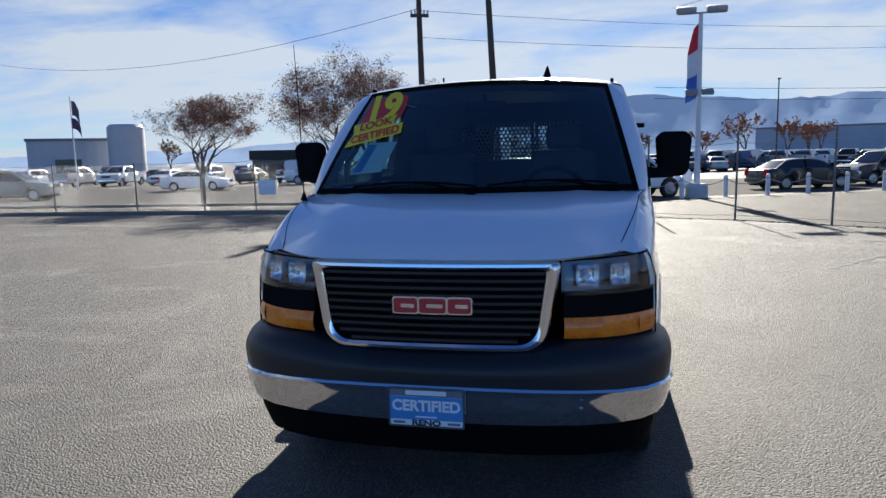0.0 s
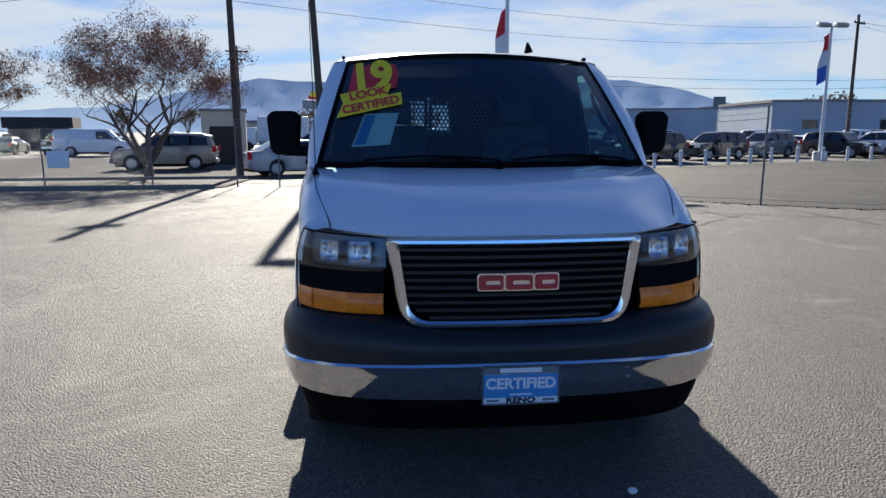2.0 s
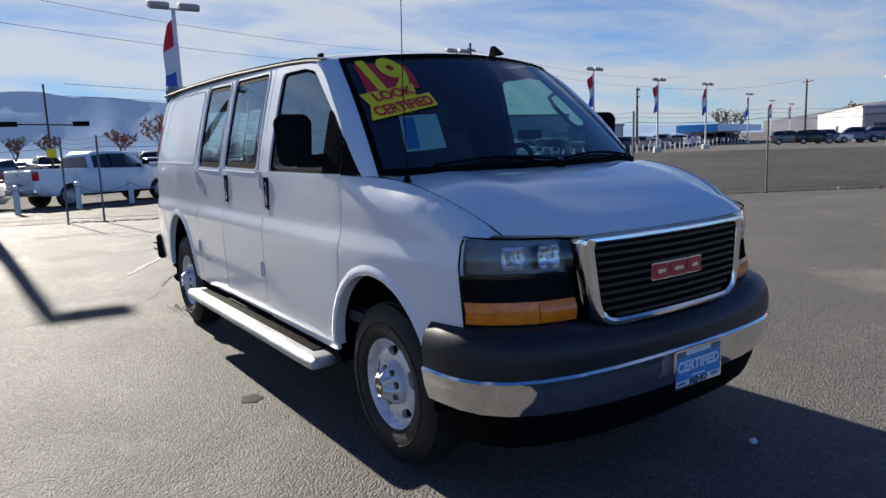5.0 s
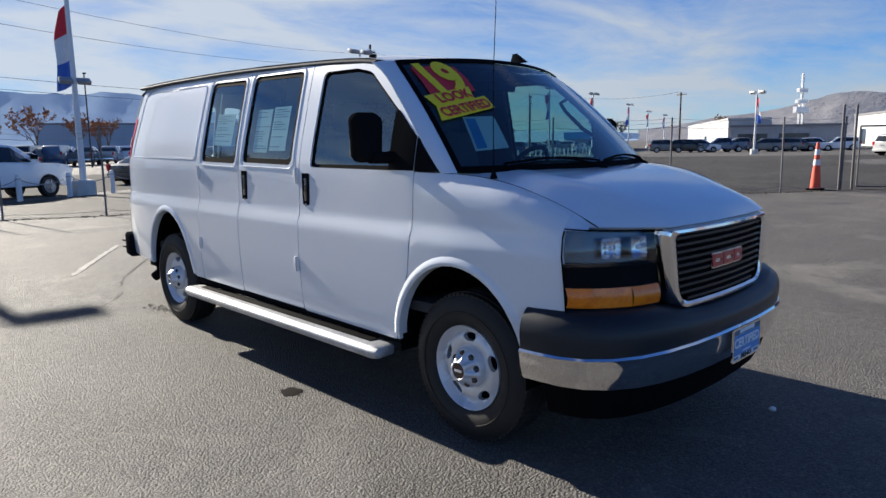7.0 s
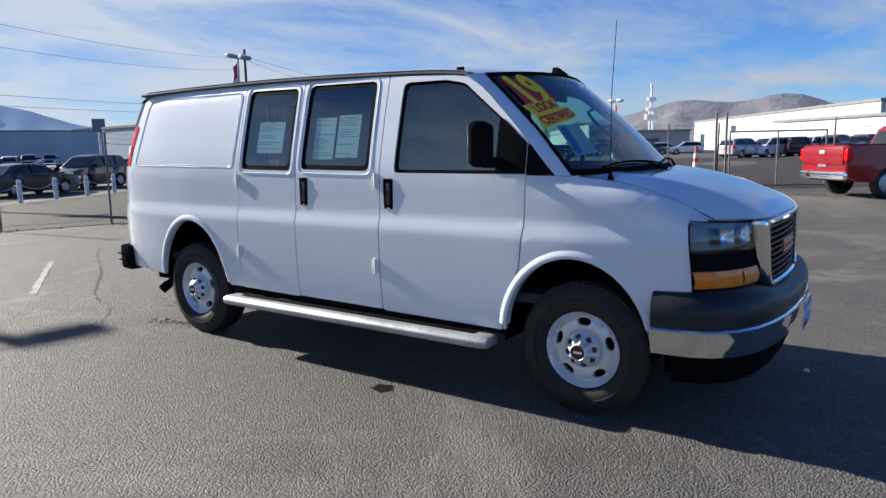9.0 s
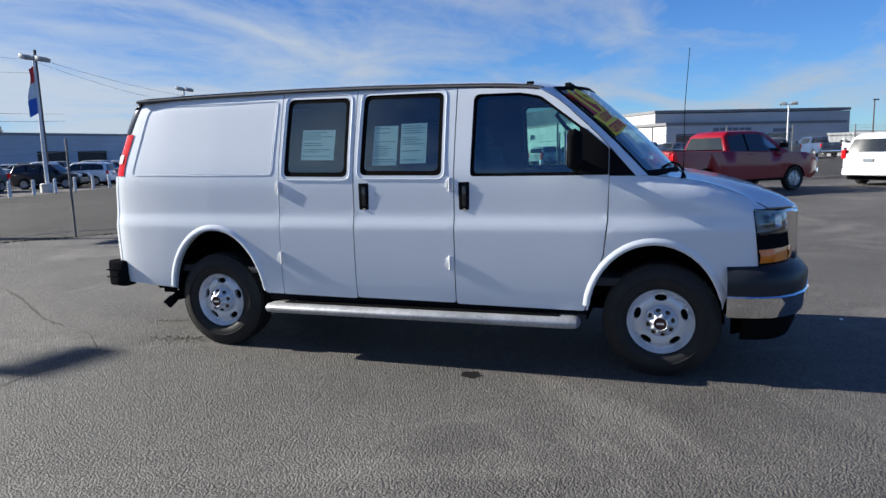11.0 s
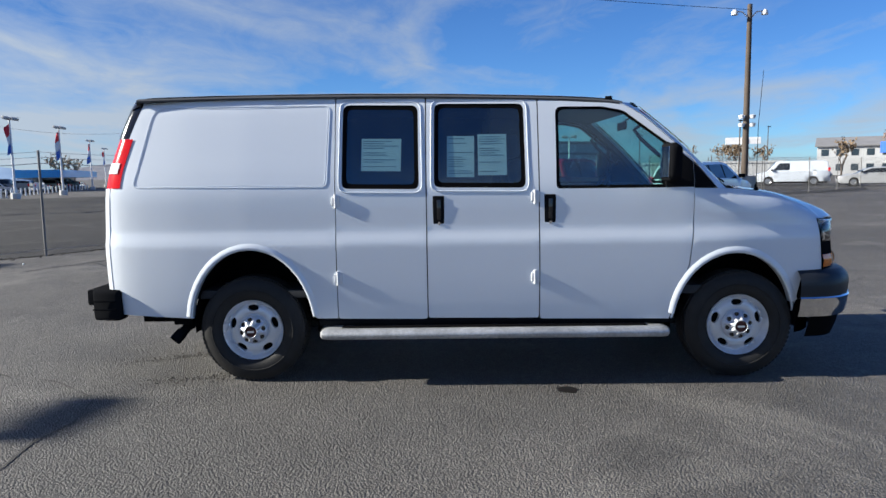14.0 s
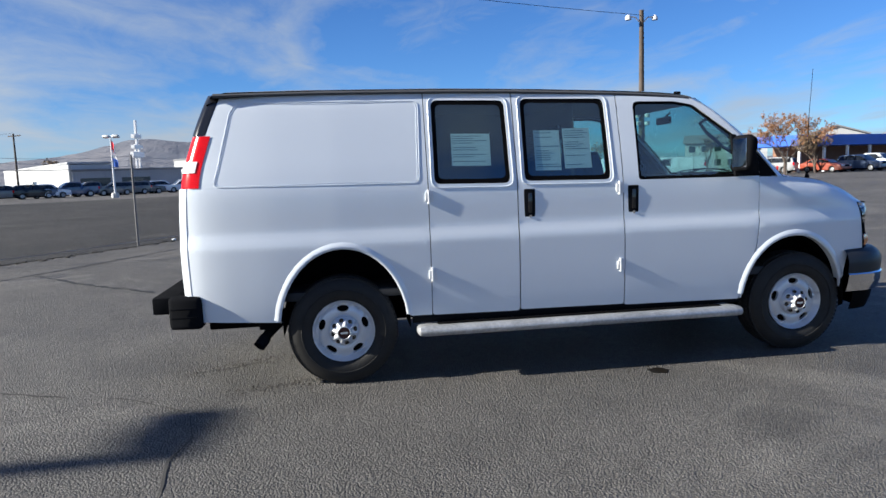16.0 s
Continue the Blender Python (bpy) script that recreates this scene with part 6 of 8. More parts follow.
def utility_pole(x, y, h, lean=(0.0, 0.0), cross=(), yaw=0, label="tall weathered wooden utility pole", r=0.15, lamp=False):
    p = thing("utility_pole", label, "utility pole", pose(x, y, ground_z(x, y), 0, 0, yaw))
    bm = bmesh.new()
    tube(bm, [(0, 0, -0.3), (lean[0] * h, lean[1] * h, h)], [r, r * 0.66], 12)
    part("pole", bm, WOOD_POLE, p)
    for z, w in cross:
        part("crossarm", box(bmesh.new(), (lean[0] * z - w, -0.16, z - 0.06), (lean[0] * z + w, -0.06, z + 0.06)), WOOD_POLE, p)
        for k in (-0.9, -0.5, 0.5, 0.9):
            bm = bmesh.new()
            tube(bm, [(lean[0] * z + k * w, -0.11, z + 0.06), (lean[0] * z + k * w, -0.11, z + 0.2)], 0.04, 6)
            part("insulator", bm, PLATE_WHITE, p)
    return p


pa = utility_pole(-2.32, 18.8, 7.05, (-0.048, -0.010), (), 0, "dark weathered wooden lamp pole standing at the fence", 0.135)
bm = bmesh.new()
tube(bm, [(-0.33, -0.08, 6.88), (-0.18, -0.14, 6.98), (-0.02, -0.18, 6.96)], 0.03, 8)
part("lamp_arm", bm, GALV, pa)
bm = bmesh.new()
box(bm, (-0.30, -0.14, -0.10), (0.30, 0.14, 0.08), 0.06, 3)
part("lamp_head", bm, GALV, pa, "grey cobra lamp head", m=pose(0.06, -0.20, 6.93, 0, 0, -8))
utility_pole(-5.85, 22.8, 8.0, (-0.012, 0.0), ((7.2, 0.35),), 20)
utility_pole(34.6, 45.6, 10.2, (0, 0), ((9.6, 0.8),), 30)
utility_pole(58.2, 46.9, 7.0, (0, 0), ((6.7, 1.1), (6.0, 0.7)), 30)
utility_pole(-13.5, 62, 9.5, (0, 0), ((9.0, 1.0), (8.3, 0.8)), 10)
utility_pole(88, 44, 8.2, (0, 0), ((7.9, 1.1),), 60)
up2 = utility_pole(28.6, -12.3, 9.35, (0.0, 0.0), (), 0, "brown wooden pole with two white lamps on short arms", 0.17)
for s in (-1, 1):
    bm = bmesh.new()
    tube(bm, [(0, s * 0.05, 8.7), (0, s * 0.35, 9.0), (0, s * 0.62, 9.02)], 0.035, 8)
    part("lamp_arm", bm, WHITE_STEEL, up2)
    bm = bmesh.new()
    lathe(bm, [(-0.14, 0.16), (0.0, 0.15), (0.10, 0.08), (0.12, 0.01)], "z", 12)
    part("lamp_head", bm, WHITE_STEEL, up2, "white lamp head", m=pose(0, s * 0.72, 9.0))
for z in (3.6, 4.0):
    for s in (-1, 1):
        bm = bmesh.new()
        lathe(bm, [(-0.10, 0.13), (0.06, 0.16), (0.10, 0.02)], "z", 10)
        part("floodlight", bm, WHITE_STEEL, up2, m=pose(-0.1, s * 0.26, z))
part("cabinet", box(bmesh.new(), (-0.3, -0.45, 0), (0.3, 0.25, 1.1), 0.02), GREY_PAINT, up2, "grey switch cabinet")

# flag pole and a two-armed traffic lamp mast
fp = thing("flag_pole", "tall pale flag pole with two limp flags", "flag pole", pose(-38.4, 42.0, ground_z(-38, 42)))
bm = bmesh.new()
tube(bm, [(0, 0, -0.1), (0, 0, 7.2)], [0.07, 0.035], 8)
part("pole", bm, WHITE_STEEL, fp)
for z, hh in ((6.9, 1.1), (5.6, 0.8)):
    bm = bmesh.new()
    loft(bm, [[Vector((0.04 + 0.75 * u, 0.10 * math.sin(4 * u + z), z - t * hh - 0.75 * u * u)) for u in np.linspace(0, 1, 6)] for t in np.linspace(0, 1, 5)])
    part("flag", bm, grained("navy_cloth", (0.10, 0.06, 0.11), 0.9, 0, 0.5, 6, 30, 0.1), fp, "dark striped cloth flag")
mast = thing("signal_mast", "dark two-armed signal mast over the street", "traffic light", pose(1.66, 41.7, ground_z(1.7, 41.7), 0, 0, 5))
bm = bmesh.new()
tube(bm, [(0, 0, -0.2), (0, 0, 5.8)], [0.07, 0.05], 8)
part("mast", bm, WOOD_POLE, mast)
bm = bmesh.new()
tube(bm, [(-2.0, 0, 3.62), (1.8, 0, 3.55)], 0.045, 6)
part("arm", bm, WOOD_POLE, mast)
for x in (-1.9, 1.7):
    part("signal_head", box(bmesh.new(), (x - 0.42, -0.12, 3.48), (x + 0.42, 0.12, 3.76), 0.03), PLASTIC, mast, "dark signal head")
part("warning_board", box(bmesh.new(), (-0.25, -0.08, 1.75), (0.25, -0.05, 2.25), 0.01), STICKER_YELLOW, mast, "plain yellow board")


def wire(a, b_, sag, r=0.012):
    a, b_ = Vector(a), Vector(b_)
    pts = [a.lerp(b_, t) + Vector((0, 0, -4 * sag * t * (1 - t))) for t in np.linspace(0, 1, 17)]
    bm = bmesh.new()
    tube(bm, pts, r, 5, False)
    solo("overhead_wire", bm, BLACK, "thin black overhead wire", "wire", "overhead wires")


wire((28.6, -12.3, 9.1), (5, 38, 9.6), 0.7, 0.012)
wire((-5.9, 22.8, 7.2), (36.7, 47.9, 9.6), 0.9, 0.008)
wire((-5.9, 22.8, 6.2), (36.7, 47.9, 8.6), 0.9, 0.008)
wire((-5.9, 22.8, 7.3), (-46, 40, 10.0), 1.6, 0.010)
wire((36.7, 47.9, 9.7), (88, 62, 10.0), 1.0, 0.012)
wire((58.2, 46.9, 6.8), (36.7, 47.9, 9.4), 0.6, 0.010)
wire((58.2, 46.9, 6.8), (88, 44, 8.0), 0.8, 0.012)
wire((8.3, 90, 10.0), (96, 110, 10.5), 1.0, 0.025)
wire((8.3, 90, 8.6), (96, 110, 9.2), 1.0, 0.025)



# ---- bollards with chains ----
BOLL0, BDIR = Vector((-3.05, 20.3)), Vector((0.865, 0.502))
proto = None
prev = None
BEND = [BOLL0, Vector((21.5, 33.6)), Vector((30.7, 36.2)), Vector((40.7, 39.3)), Vector((54.6, 44.4)), Vector((80.0, 54.0)), Vector((106.0, 62.5))]


def along(d):
    for a, b_ in zip(BEND, BEND[1:]):
        L = (b_ - a).length
        if d <= L:
            return a.lerp(b_, d / L)
        d -= L
    return BEND[-1]


for k in range(58):
    p2 = along(2.0 * k)
    if (p2 - Vector((26.3, 36.3))).length < 1.3:
        continue
    if (p2 - Vector((4.6, 24.6))).length < 0.7:
        continue
    x, y = p2
    m = pose(x, y, ground_z(x, y), 0, 0, random.uniform(-20, 20))
    if proto is None:
        proto = thing("bollard", "white painted steel bollard at the lot's edge", "bollard", m, "white bollards in a row")
        bm = bmesh.new()
        lathe(bm, [(-0.1, 0.085), (0.80, 0.085), (0.86, 0.07), (0.88, 0.01)], "z", 14)
        part("post", bm, WHITE_STEEL, proto)
        bm = bmesh.new()
        lathe(bm, [(0.70, 0.088), (0.72, 0.094), (0.74, 0.088)], "z", 14)
        part("collar", bm, GALV, proto)
    else:
        copy_thing(proto, m)
    if k and k < 18 and prev is not None:
        a, b_ = on_ground(*prev, 0.72), on_ground(x, y, 0.72)
        pts = [a.lerp(b_, t) + Vector((0, 0, -0.9 * t * (1 - t))) for t in np.linspace(0, 1, 9)]
        bm = bmesh.new()
        tube(bm, pts, 0.016, 5, False)
        solo("chain", bm, GALV, "slack steel chain between white bollards", "chain", "bollard chains")
    prev = (x, y)


# ---- chain-link fence ----
# steel toned dark because the posts stand against the sun
POST_STEEL = grained("backlit_post_steel", (0.16, 0.155, 0.15), 0.6, 0.2, 0.3, 3, 40, 0.2)
POSTS = [(-27.0, 15.4), (-23.9, 15.8), (-20.9, 16.1), (-17.6, 16.6), (-14.6, 16.9), (-12.1, 17.0), (-10.2, 17.0), (-7.2, 17.0)]
POSTS2 = [(-4.9, 17.6), (-3.6, 17.3), (-0.55, 15.9), (0.15, 15.3), (2.0, 14.3), (3.9, 13.4), (5.5, 11.9), (7.4, 10.05), (10.45, 8.0), (13.6, 6.5), (16.4, 4.7), (18.1, 3.7)]
POSTS3 = [(20.0, 0.7), (22.0, -1.9), (24.2, -4.4), (26.5, -7.0), (28.2, -10.5), (30.5, -14.0)]


def fence(points, label, height=1.85, mesh_on=True, barb=True, mesh_mat=None, wire_w=0.0022):
    f = thing("chain_link_fence", label, "fence")
    for k, (x, y) in enumerate(points):
        z = ground_z(x, y)
        h = height + (0.25 if barb else 0)
        bm = bmesh.new()
        tube(bm, [(x, y, z - 0.1), (x + random.uniform(-0.03, 0.03), y + random.uniform(-0.03, 0.03), z + h)], 0.024, 8)
        part("post", bm, POST_STEEL, f)
    for (x0, y0), (x1, y1) in zip(points, points[1:]):
        a, b_ = on_ground(x0, y0), on_ground(x1, y1)
        L = (b_ - a).length
        for zz, r in ((height, 0.006), (0.12, 0.004)) + (((height + 0.12, 0.0035), (height + 0.22, 0.0035)) if barb else ()):
            bm = bmesh.new()
            pts = [a.lerp(b_, t) + Vector((0, 0, zz - 0.06 * 4 * t * (1 - t) * (0.3 if zz < 1 else 1))) for t in np.linspace(0, 1, 7)]
            tube(bm, pts, r, 4, False)
            part("strand", bm, GALV, f)
        if mesh_on:
            verts, faces = [], []
            d = (b_ - a) / L
            n_ = int(L / 0.085)
            W = wire_w
            hh = height - 0.1
            for s_ in (-1, 1):
                for k in range(-int(hh / 0.085), n_ + 1):
                    u0, u1 = k * 0.085, k * 0.085 + hh
                    c0, c1 = max(0, u0), min(L, u1)
                    if c1 - c0 < 0.02:
                        continue
                    t0, t1 = (c0 - u0) / hh, (c1 - u0) / hh
                    if s_ < 0:
                        t0, t1 = 1 - t0, 1 - t1
                    p, q_ = a + d * c0 + Vector((0, 0, 0.06 + hh * t0)), a + d * c1 + Vector((0, 0, 0.06 + hh * t1))
                    w_ = Vector((0, 0, W))
                    i0 = len(verts)
                    nrm = Vector((-d.y, d.x, 0)) * W * 0.7
                    verts += [p - w_, p + w_ + nrm, p + w_ - nrm, q_ - w_, q_ + w_ + nrm, q_ + w_ - nrm]
                    faces += [(i0, i0 + 1, i0 + 4, i0 + 3), (i0 + 1, i0 + 2, i0 + 5, i0 + 4), (i0 + 2, i0, i0 + 3, i0 + 5)]
            me = bpy.data.meshes.new("wire_mesh")
            me.from_pydata([tuple(v) for v in verts], [], faces)
            me.materials.append(mesh_mat or POST_STEEL)
            ob = new("wire_mesh", me)
            ob.parent = f
            tagged(ob, kind="stuff")
    return f


fence(POSTS, "galvanised chain-link fence along the shaded verge", 1.75, True, False, GALV, 0.0034)
fence(POSTS2, "low sagging wire fence on slim steel posts between lot and street", 1.80, False, True)
fence(POSTS3, "chain-link fence with barbed wire beside the gate", 1.9, True, True)
fence([(31.9, -11.7), (32.7, -15.1), (35.3, -18.9), (38.3, -22.2), (40.9, -25.2), (42.4, -30.4)], "chain-link fence in front of the parked utility van", 2.1, True, False)
# gate posts
for x, y in ((18.1, 3.75), (18.55, 3.55)):
    bm = bmesh.new()
    tube(bm, [(0, 0, -0.1), (0, 0, 2.35)], 0.036, 10)
    tube(bm, [(0, 0, 2.35), (0, 0, 2.40)], [0.040, 0.01], 10)
    solo("gate_post", bm, POST_STEEL, "thick galvanised gate post", "post", "gate posts", m=pose(x, y, 0))
GATE_A, GATE_B = Vector((18.62, 3.45, 0)), Vector((19.9, 0.9, 0))
gate = thing("swing_gate", "galvanised pipe and chain-link swing gate standing closed", "gate")
for nm, a, b_ in (("rail", (0, 0.10), (1, 0.10)), ("rail", (0, 1.78), (1, 1.78)), ("upright", (0, 0.10), (0, 1.78)), ("upright", (0.5, 0.10), (0.5, 1.78)), ("upright", (1, 0.10), (1, 1.78))):
    bm = bmesh.new()
    tube(bm, [GATE_A.lerp(GATE_B, a[0]) + Vector((0, 0, a[1])), GATE_A.lerp(GATE_B, b_[0]) + Vector((0, 0, b_[1]))], 0.024, 8)
    part(nm, bm, POST_STEEL, gate)
# white notice on the fence
bm = box(bmesh.new(), (-0.30, -0.012, 0.62), (0.30, 0.012, 1.10), 0.004)
solo("fence_notice", bm, PLATE_WHITE, "blank pale blue white board hung on the fence", "sign", m=pose(-9.75, 16.94, ground_z(-9.75, 16.9), 0, 0, 1))

# darker, newer asphalt beyond the fence
bm = bmesh.new()
NEAR = [(-3.6, 17.3), (-0.55, 15.9), (2.0, 14.3), (3.9, 13.4), (5.5, 11.9), (7.4, 10.05), (10.45, 8.0), (13.6, 6.5), (16.4, 4.7), (18.1, 3.7), (20.0, 0.7), (22.0, -1.9), (24.2, -4.4), (28.2, -10.5), (30.5, -14.0), (38.0, -24.0)]
FAR_ = [(-2.5, 20.1), (1.0, 22.2), (6.0, 25.1), (11.0, 28.0), (16.0, 30.8), (21.0, 33.4), (30.0, 36.0), (40.0, 39.0), (54.0, 44.0), (60.0, 36.0), (64.0, 24.0), (66.0, 12.0), (66.0, 2.0), (64.0, -8.0), (60.0, -18.0), (56.0, -34.0)]
loft(bm, [[on_ground(x0 + (x1 - x0) * t, y0 + (y1 - y0) * t, 0.012) for t in np.linspace(0, 1, 33)] for (x0, y0), (x1, y1) in zip(NEAR, FAR_)])
bmesh.ops.recalc_face_normals(bm, faces=bm.faces)
solo("pavement", bm, DARK_ASPHALT, "dark grey asphalt of the neighbouring lot beyond the fence", "pavement", kind="structure")
# verge and kerb beyond the fence
bm = bmesh.new()
loft(bm, [[on_ground(x, y0 + 0.02 * x, 0.03), on_ground(x, y0 + 2.4 + 0.05 * x, 0.05), on_ground(x, y0 + 4.6 + 0.05 * x, 0.03)] for x in np.linspace(-46, -5.2, 18) for y0 in [17.2]])
bmesh.ops.recalc_face_normals(bm, faces=bm.faces)
solo("verge", bm, EARTH, "dry leaf-strewn verge beyond the fence, tree shade in its tone", "verge", kind="structure")
OLD_KERB = grained("old_kerb", (0.20, 0.19, 0.175), 0.9, 0, 0.25, 2, 40, 0.3, 0.004, 0.0, 0.05)
for y0, nm in ((22.1, "kerb"), (16.85, "kerb")):
    bm = bmesh.new()
    rows = []
    for x in np.linspace(-46, -5.4, 14):
        y = y0 + (0.05 if y0 > 20 else 0.02) * x
        rows.append([on_ground(x, y - 0.08, -0.02), on_ground(x, y - 0.08, 0.13), on_ground(x, y + 0.08, 0.13), on_ground(x, y + 0.08, -0.02)])
    vs_ = loft(bm, rows)
    bmesh.ops.recalc_face_normals(bm, faces=bm.faces)
    solo(nm, bm, OLD_KERB, "worn grey concrete kerb along the verge", "kerb", kind="structure", smooth=False)
STREET = grained("pale_street", (0.12, 0.117, 0.11), 0.95, 0, 0.2, 0.4, 30, 0.4, 0.006, 0.0, 0.04)
bm = bmesh.new()
loft(bm, [[on_ground(x, y0 + (46 - y0) * t, 0.012) for t in np.linspace(0, 1, 9)] for x in np.linspace(-60, 16.0, 20) for y0 in [max(22.3 + 0.05 * x, 21.6 + 0.58 * (x + 3.05))]])
bmesh.ops.recalc_face_normals(bm, faces=bm.faces)
solo("street", bm, STREET, "pale sunlit concrete street", "road", kind="structure")

# ---- parked vehicles ----
CAR_KINDS = {
    # length, width, wheel radius, axles, body outline (x, z), cabin outline (x, z), window list, half width of the roof
    "sedan": dict(W=1.82, r=0.33, ax=(-1.38, 1.38), body=[(-2.42, 0.36), (-2.45, 0.62), (-2.40, 0.92), (-2.20, 1.00), (-1.5, 1.03), (1.0, 0.98), (1.75, 0.90), (2.25, 0.78), (2.42, 0.60), (2.40, 0.34), (2.2, 0.22), (-2.2, 0.24)],
                  cab=[(-1.98, 0.98), (-1.25, 1.38), (-0.6, 1.45), (0.15, 1.43), (0.55, 1.33), (1.22, 0.96)], win=[[(-1.55, 1.03), (-1.12, 1.32), (-0.62, 1.37), (-0.42, 1.37), (-0.46, 1.03)], [(-0.36, 1.03), (-0.32, 1.37), (0.12, 1.35), (0.44, 1.27), (0.90, 1.02)]], lamp=0.70, tail=0.82),
    "suv": dict(W=1.92, r=0.37, ax=(-1.40, 1.42), body=[(-2.32, 0.45), (-2.36, 0.75), (-2.33, 1.08), (-2.1, 1.12), (1.05, 1.10), (1.9, 1.04), (2.28, 0.94), (2.36, 0.70), (2.33, 0.42), (2.1, 0.30), (-2.1, 0.32)],
                cab=[(-2.28, 1.08), (-2.12, 1.62), (-1.75, 1.73), (-0.2, 1.76), (0.35, 1.70), (1.15, 1.08)], win=[[(-2.02, 1.18), (-1.95, 1.55), (-1.30, 1.64), (-1.26, 1.18)], [(-1.16, 1.18), (-1.18, 1.64), (-0.30, 1.66), (-0.32, 1.16)], [(-0.22, 1.16), (-0.20, 1.66), (0.24, 1.62), (0.86, 1.14)]], lamp=0.86, tail=1.0),
    "pickup": dict(W=1.98, r=0.39, ax=(-1.80, 1.86), body=[(-2.88, 0.56), (-2.92, 0.80), (-2.90, 1.34), (-0.95, 1.32), (1.15, 1.24), (2.3, 1.20), (2.80, 1.12), (2.92, 0.80), (2.84, 0.48), (2.6, 0.36), (-2.6, 0.42)],
                   cab=[(-0.98, 1.20), (-0.88, 1.74), (-0.66, 1.88), (0.45, 1.90), (0.85, 1.84), (1.60, 1.20)], win=[[(-0.80, 1.30), (-0.74, 1.74), (-0.12, 1.80), (-0.12, 1.28)], [(-0.04, 1.28), (-0.04, 1.80), (0.60, 1.78), (1.26, 1.25)]], lamp=0.94, tail=1.10),
    "minivan": dict(W=1.98, r=0.34, ax=(-1.50, 1.58), body=[(-2.52, 0.42), (-2.58, 0.70), (-2.56, 1.06), (-2.40, 1.10), (1.25, 1.08), (2.05, 0.98), (2.48, 0.84), (2.58, 0.62), (2.54, 0.36), (2.3, 0.24), (-2.3, 0.28)],
                    cab=[(-2.52, 1.06), (-2.36, 1.58), (-2.05, 1.74), (0.2, 1.76), (0.62, 1.68), (1.62, 1.04)], win=[[(-2.28, 1.15), (-2.18, 1.54), (-1.12, 1.64), (-1.10, 1.13)], [(-1.00, 1.13), (-1.02, 1.64), (0.02, 1.66), (0.04, 1.11)], [(0.14, 1.11), (0.12, 1.66), (0.52, 1.60), (1.22, 1.08)]], lamp=0.74, tail=1.05),
    "cargo": dict(W=2.0, r=0.37, ax=(-1.60, 1.75), body=[(-2.72, 0.45), (-2.78, 0.75), (-2.76, 1.20), (1.55, 1.20), (2.3, 1.08), (2.72, 0.92), (2.78, 0.66), (2.74, 0.42), (2.5, 0.30), (-2.5, 0.34)],
                  cab=[(-2.74, 1.18), (-2.66, 1.90), (-2.40, 2.02), (0.85, 2.02), (1.15, 1.95), (1.82, 1.18)], win=[[(0.15, 1.28), (0.15, 1.85), (0.88, 1.85), (1.40, 1.26)]], lamp=0.85, tail=1.3),
}
RIM_ALLOY = grained("alloy_rim", (0.45, 0.46, 0.47), 0.35, 0.8, 0.15, 5, 40, 0.05)
CAR_PROTOS = {}


def arch_cut(body, axles, r):
    """The lower outline with wheel openings, from the rear underside forward."""
    out = [Vector(p) for p in body]
    low = []
    z0 = body[-1][1]
    for ax in sorted(axles):
        R = r * 1.16
        for k in range(9):
            a = math.pi - math.pi * k / 8
            low.append(Vector((ax + R * math.cos(a), max(z0, r * 0.98 + R * math.sin(a)) if 0 < k < 8 else z0)))
    return out[:-1] + low[::-1] + [out[-1]]


def prism(bm, loop, half, bevel):
    """A body with rounded shoulders: two cut sides and the skin between them."""
    c = Vector((sum(p[0] for p in loop) / len(loop), sum(p[1] for p in loop) / len(loop)))
    inner = [p + (c - p).normalized() * bevel * 0.9 for p in loop]
    for s in (-1, 1):
        sheet(bm, inner, [], lambda u, v: Vector((u, s * half(u, v), v)), 0.35)
    n_ = len(loop)
    rows = []
    for p, i_ in zip(loop, inner):
        h = half(p[0], p[1])
        hi = half(i_[0], i_[1])
        q_ = p.lerp(i_, 0.3)
        rows.append([Vector((i_[0], -hi, i_[1])), Vector((q_[0], -(h - bevel * 0.35), q_[1])), Vector((p[0], -(h - bevel), p[1])), Vector((p[0], 0, p[1] + (0.015 if p[1] > c[1] else 0))), Vector((p[0], h - bevel, p[1])), Vector((q_[0], h - bevel * 0.35, q_[1])), Vector((i_[0], hi, i_[1]))])
    rows.append(rows[0])
    loft(bm, rows)
    bmesh.ops.remove_doubles(bm, verts=bm.verts, dist=0.002)
    bmesh.ops.recalc_face_normals(bm, faces=bm.faces)
    return bm


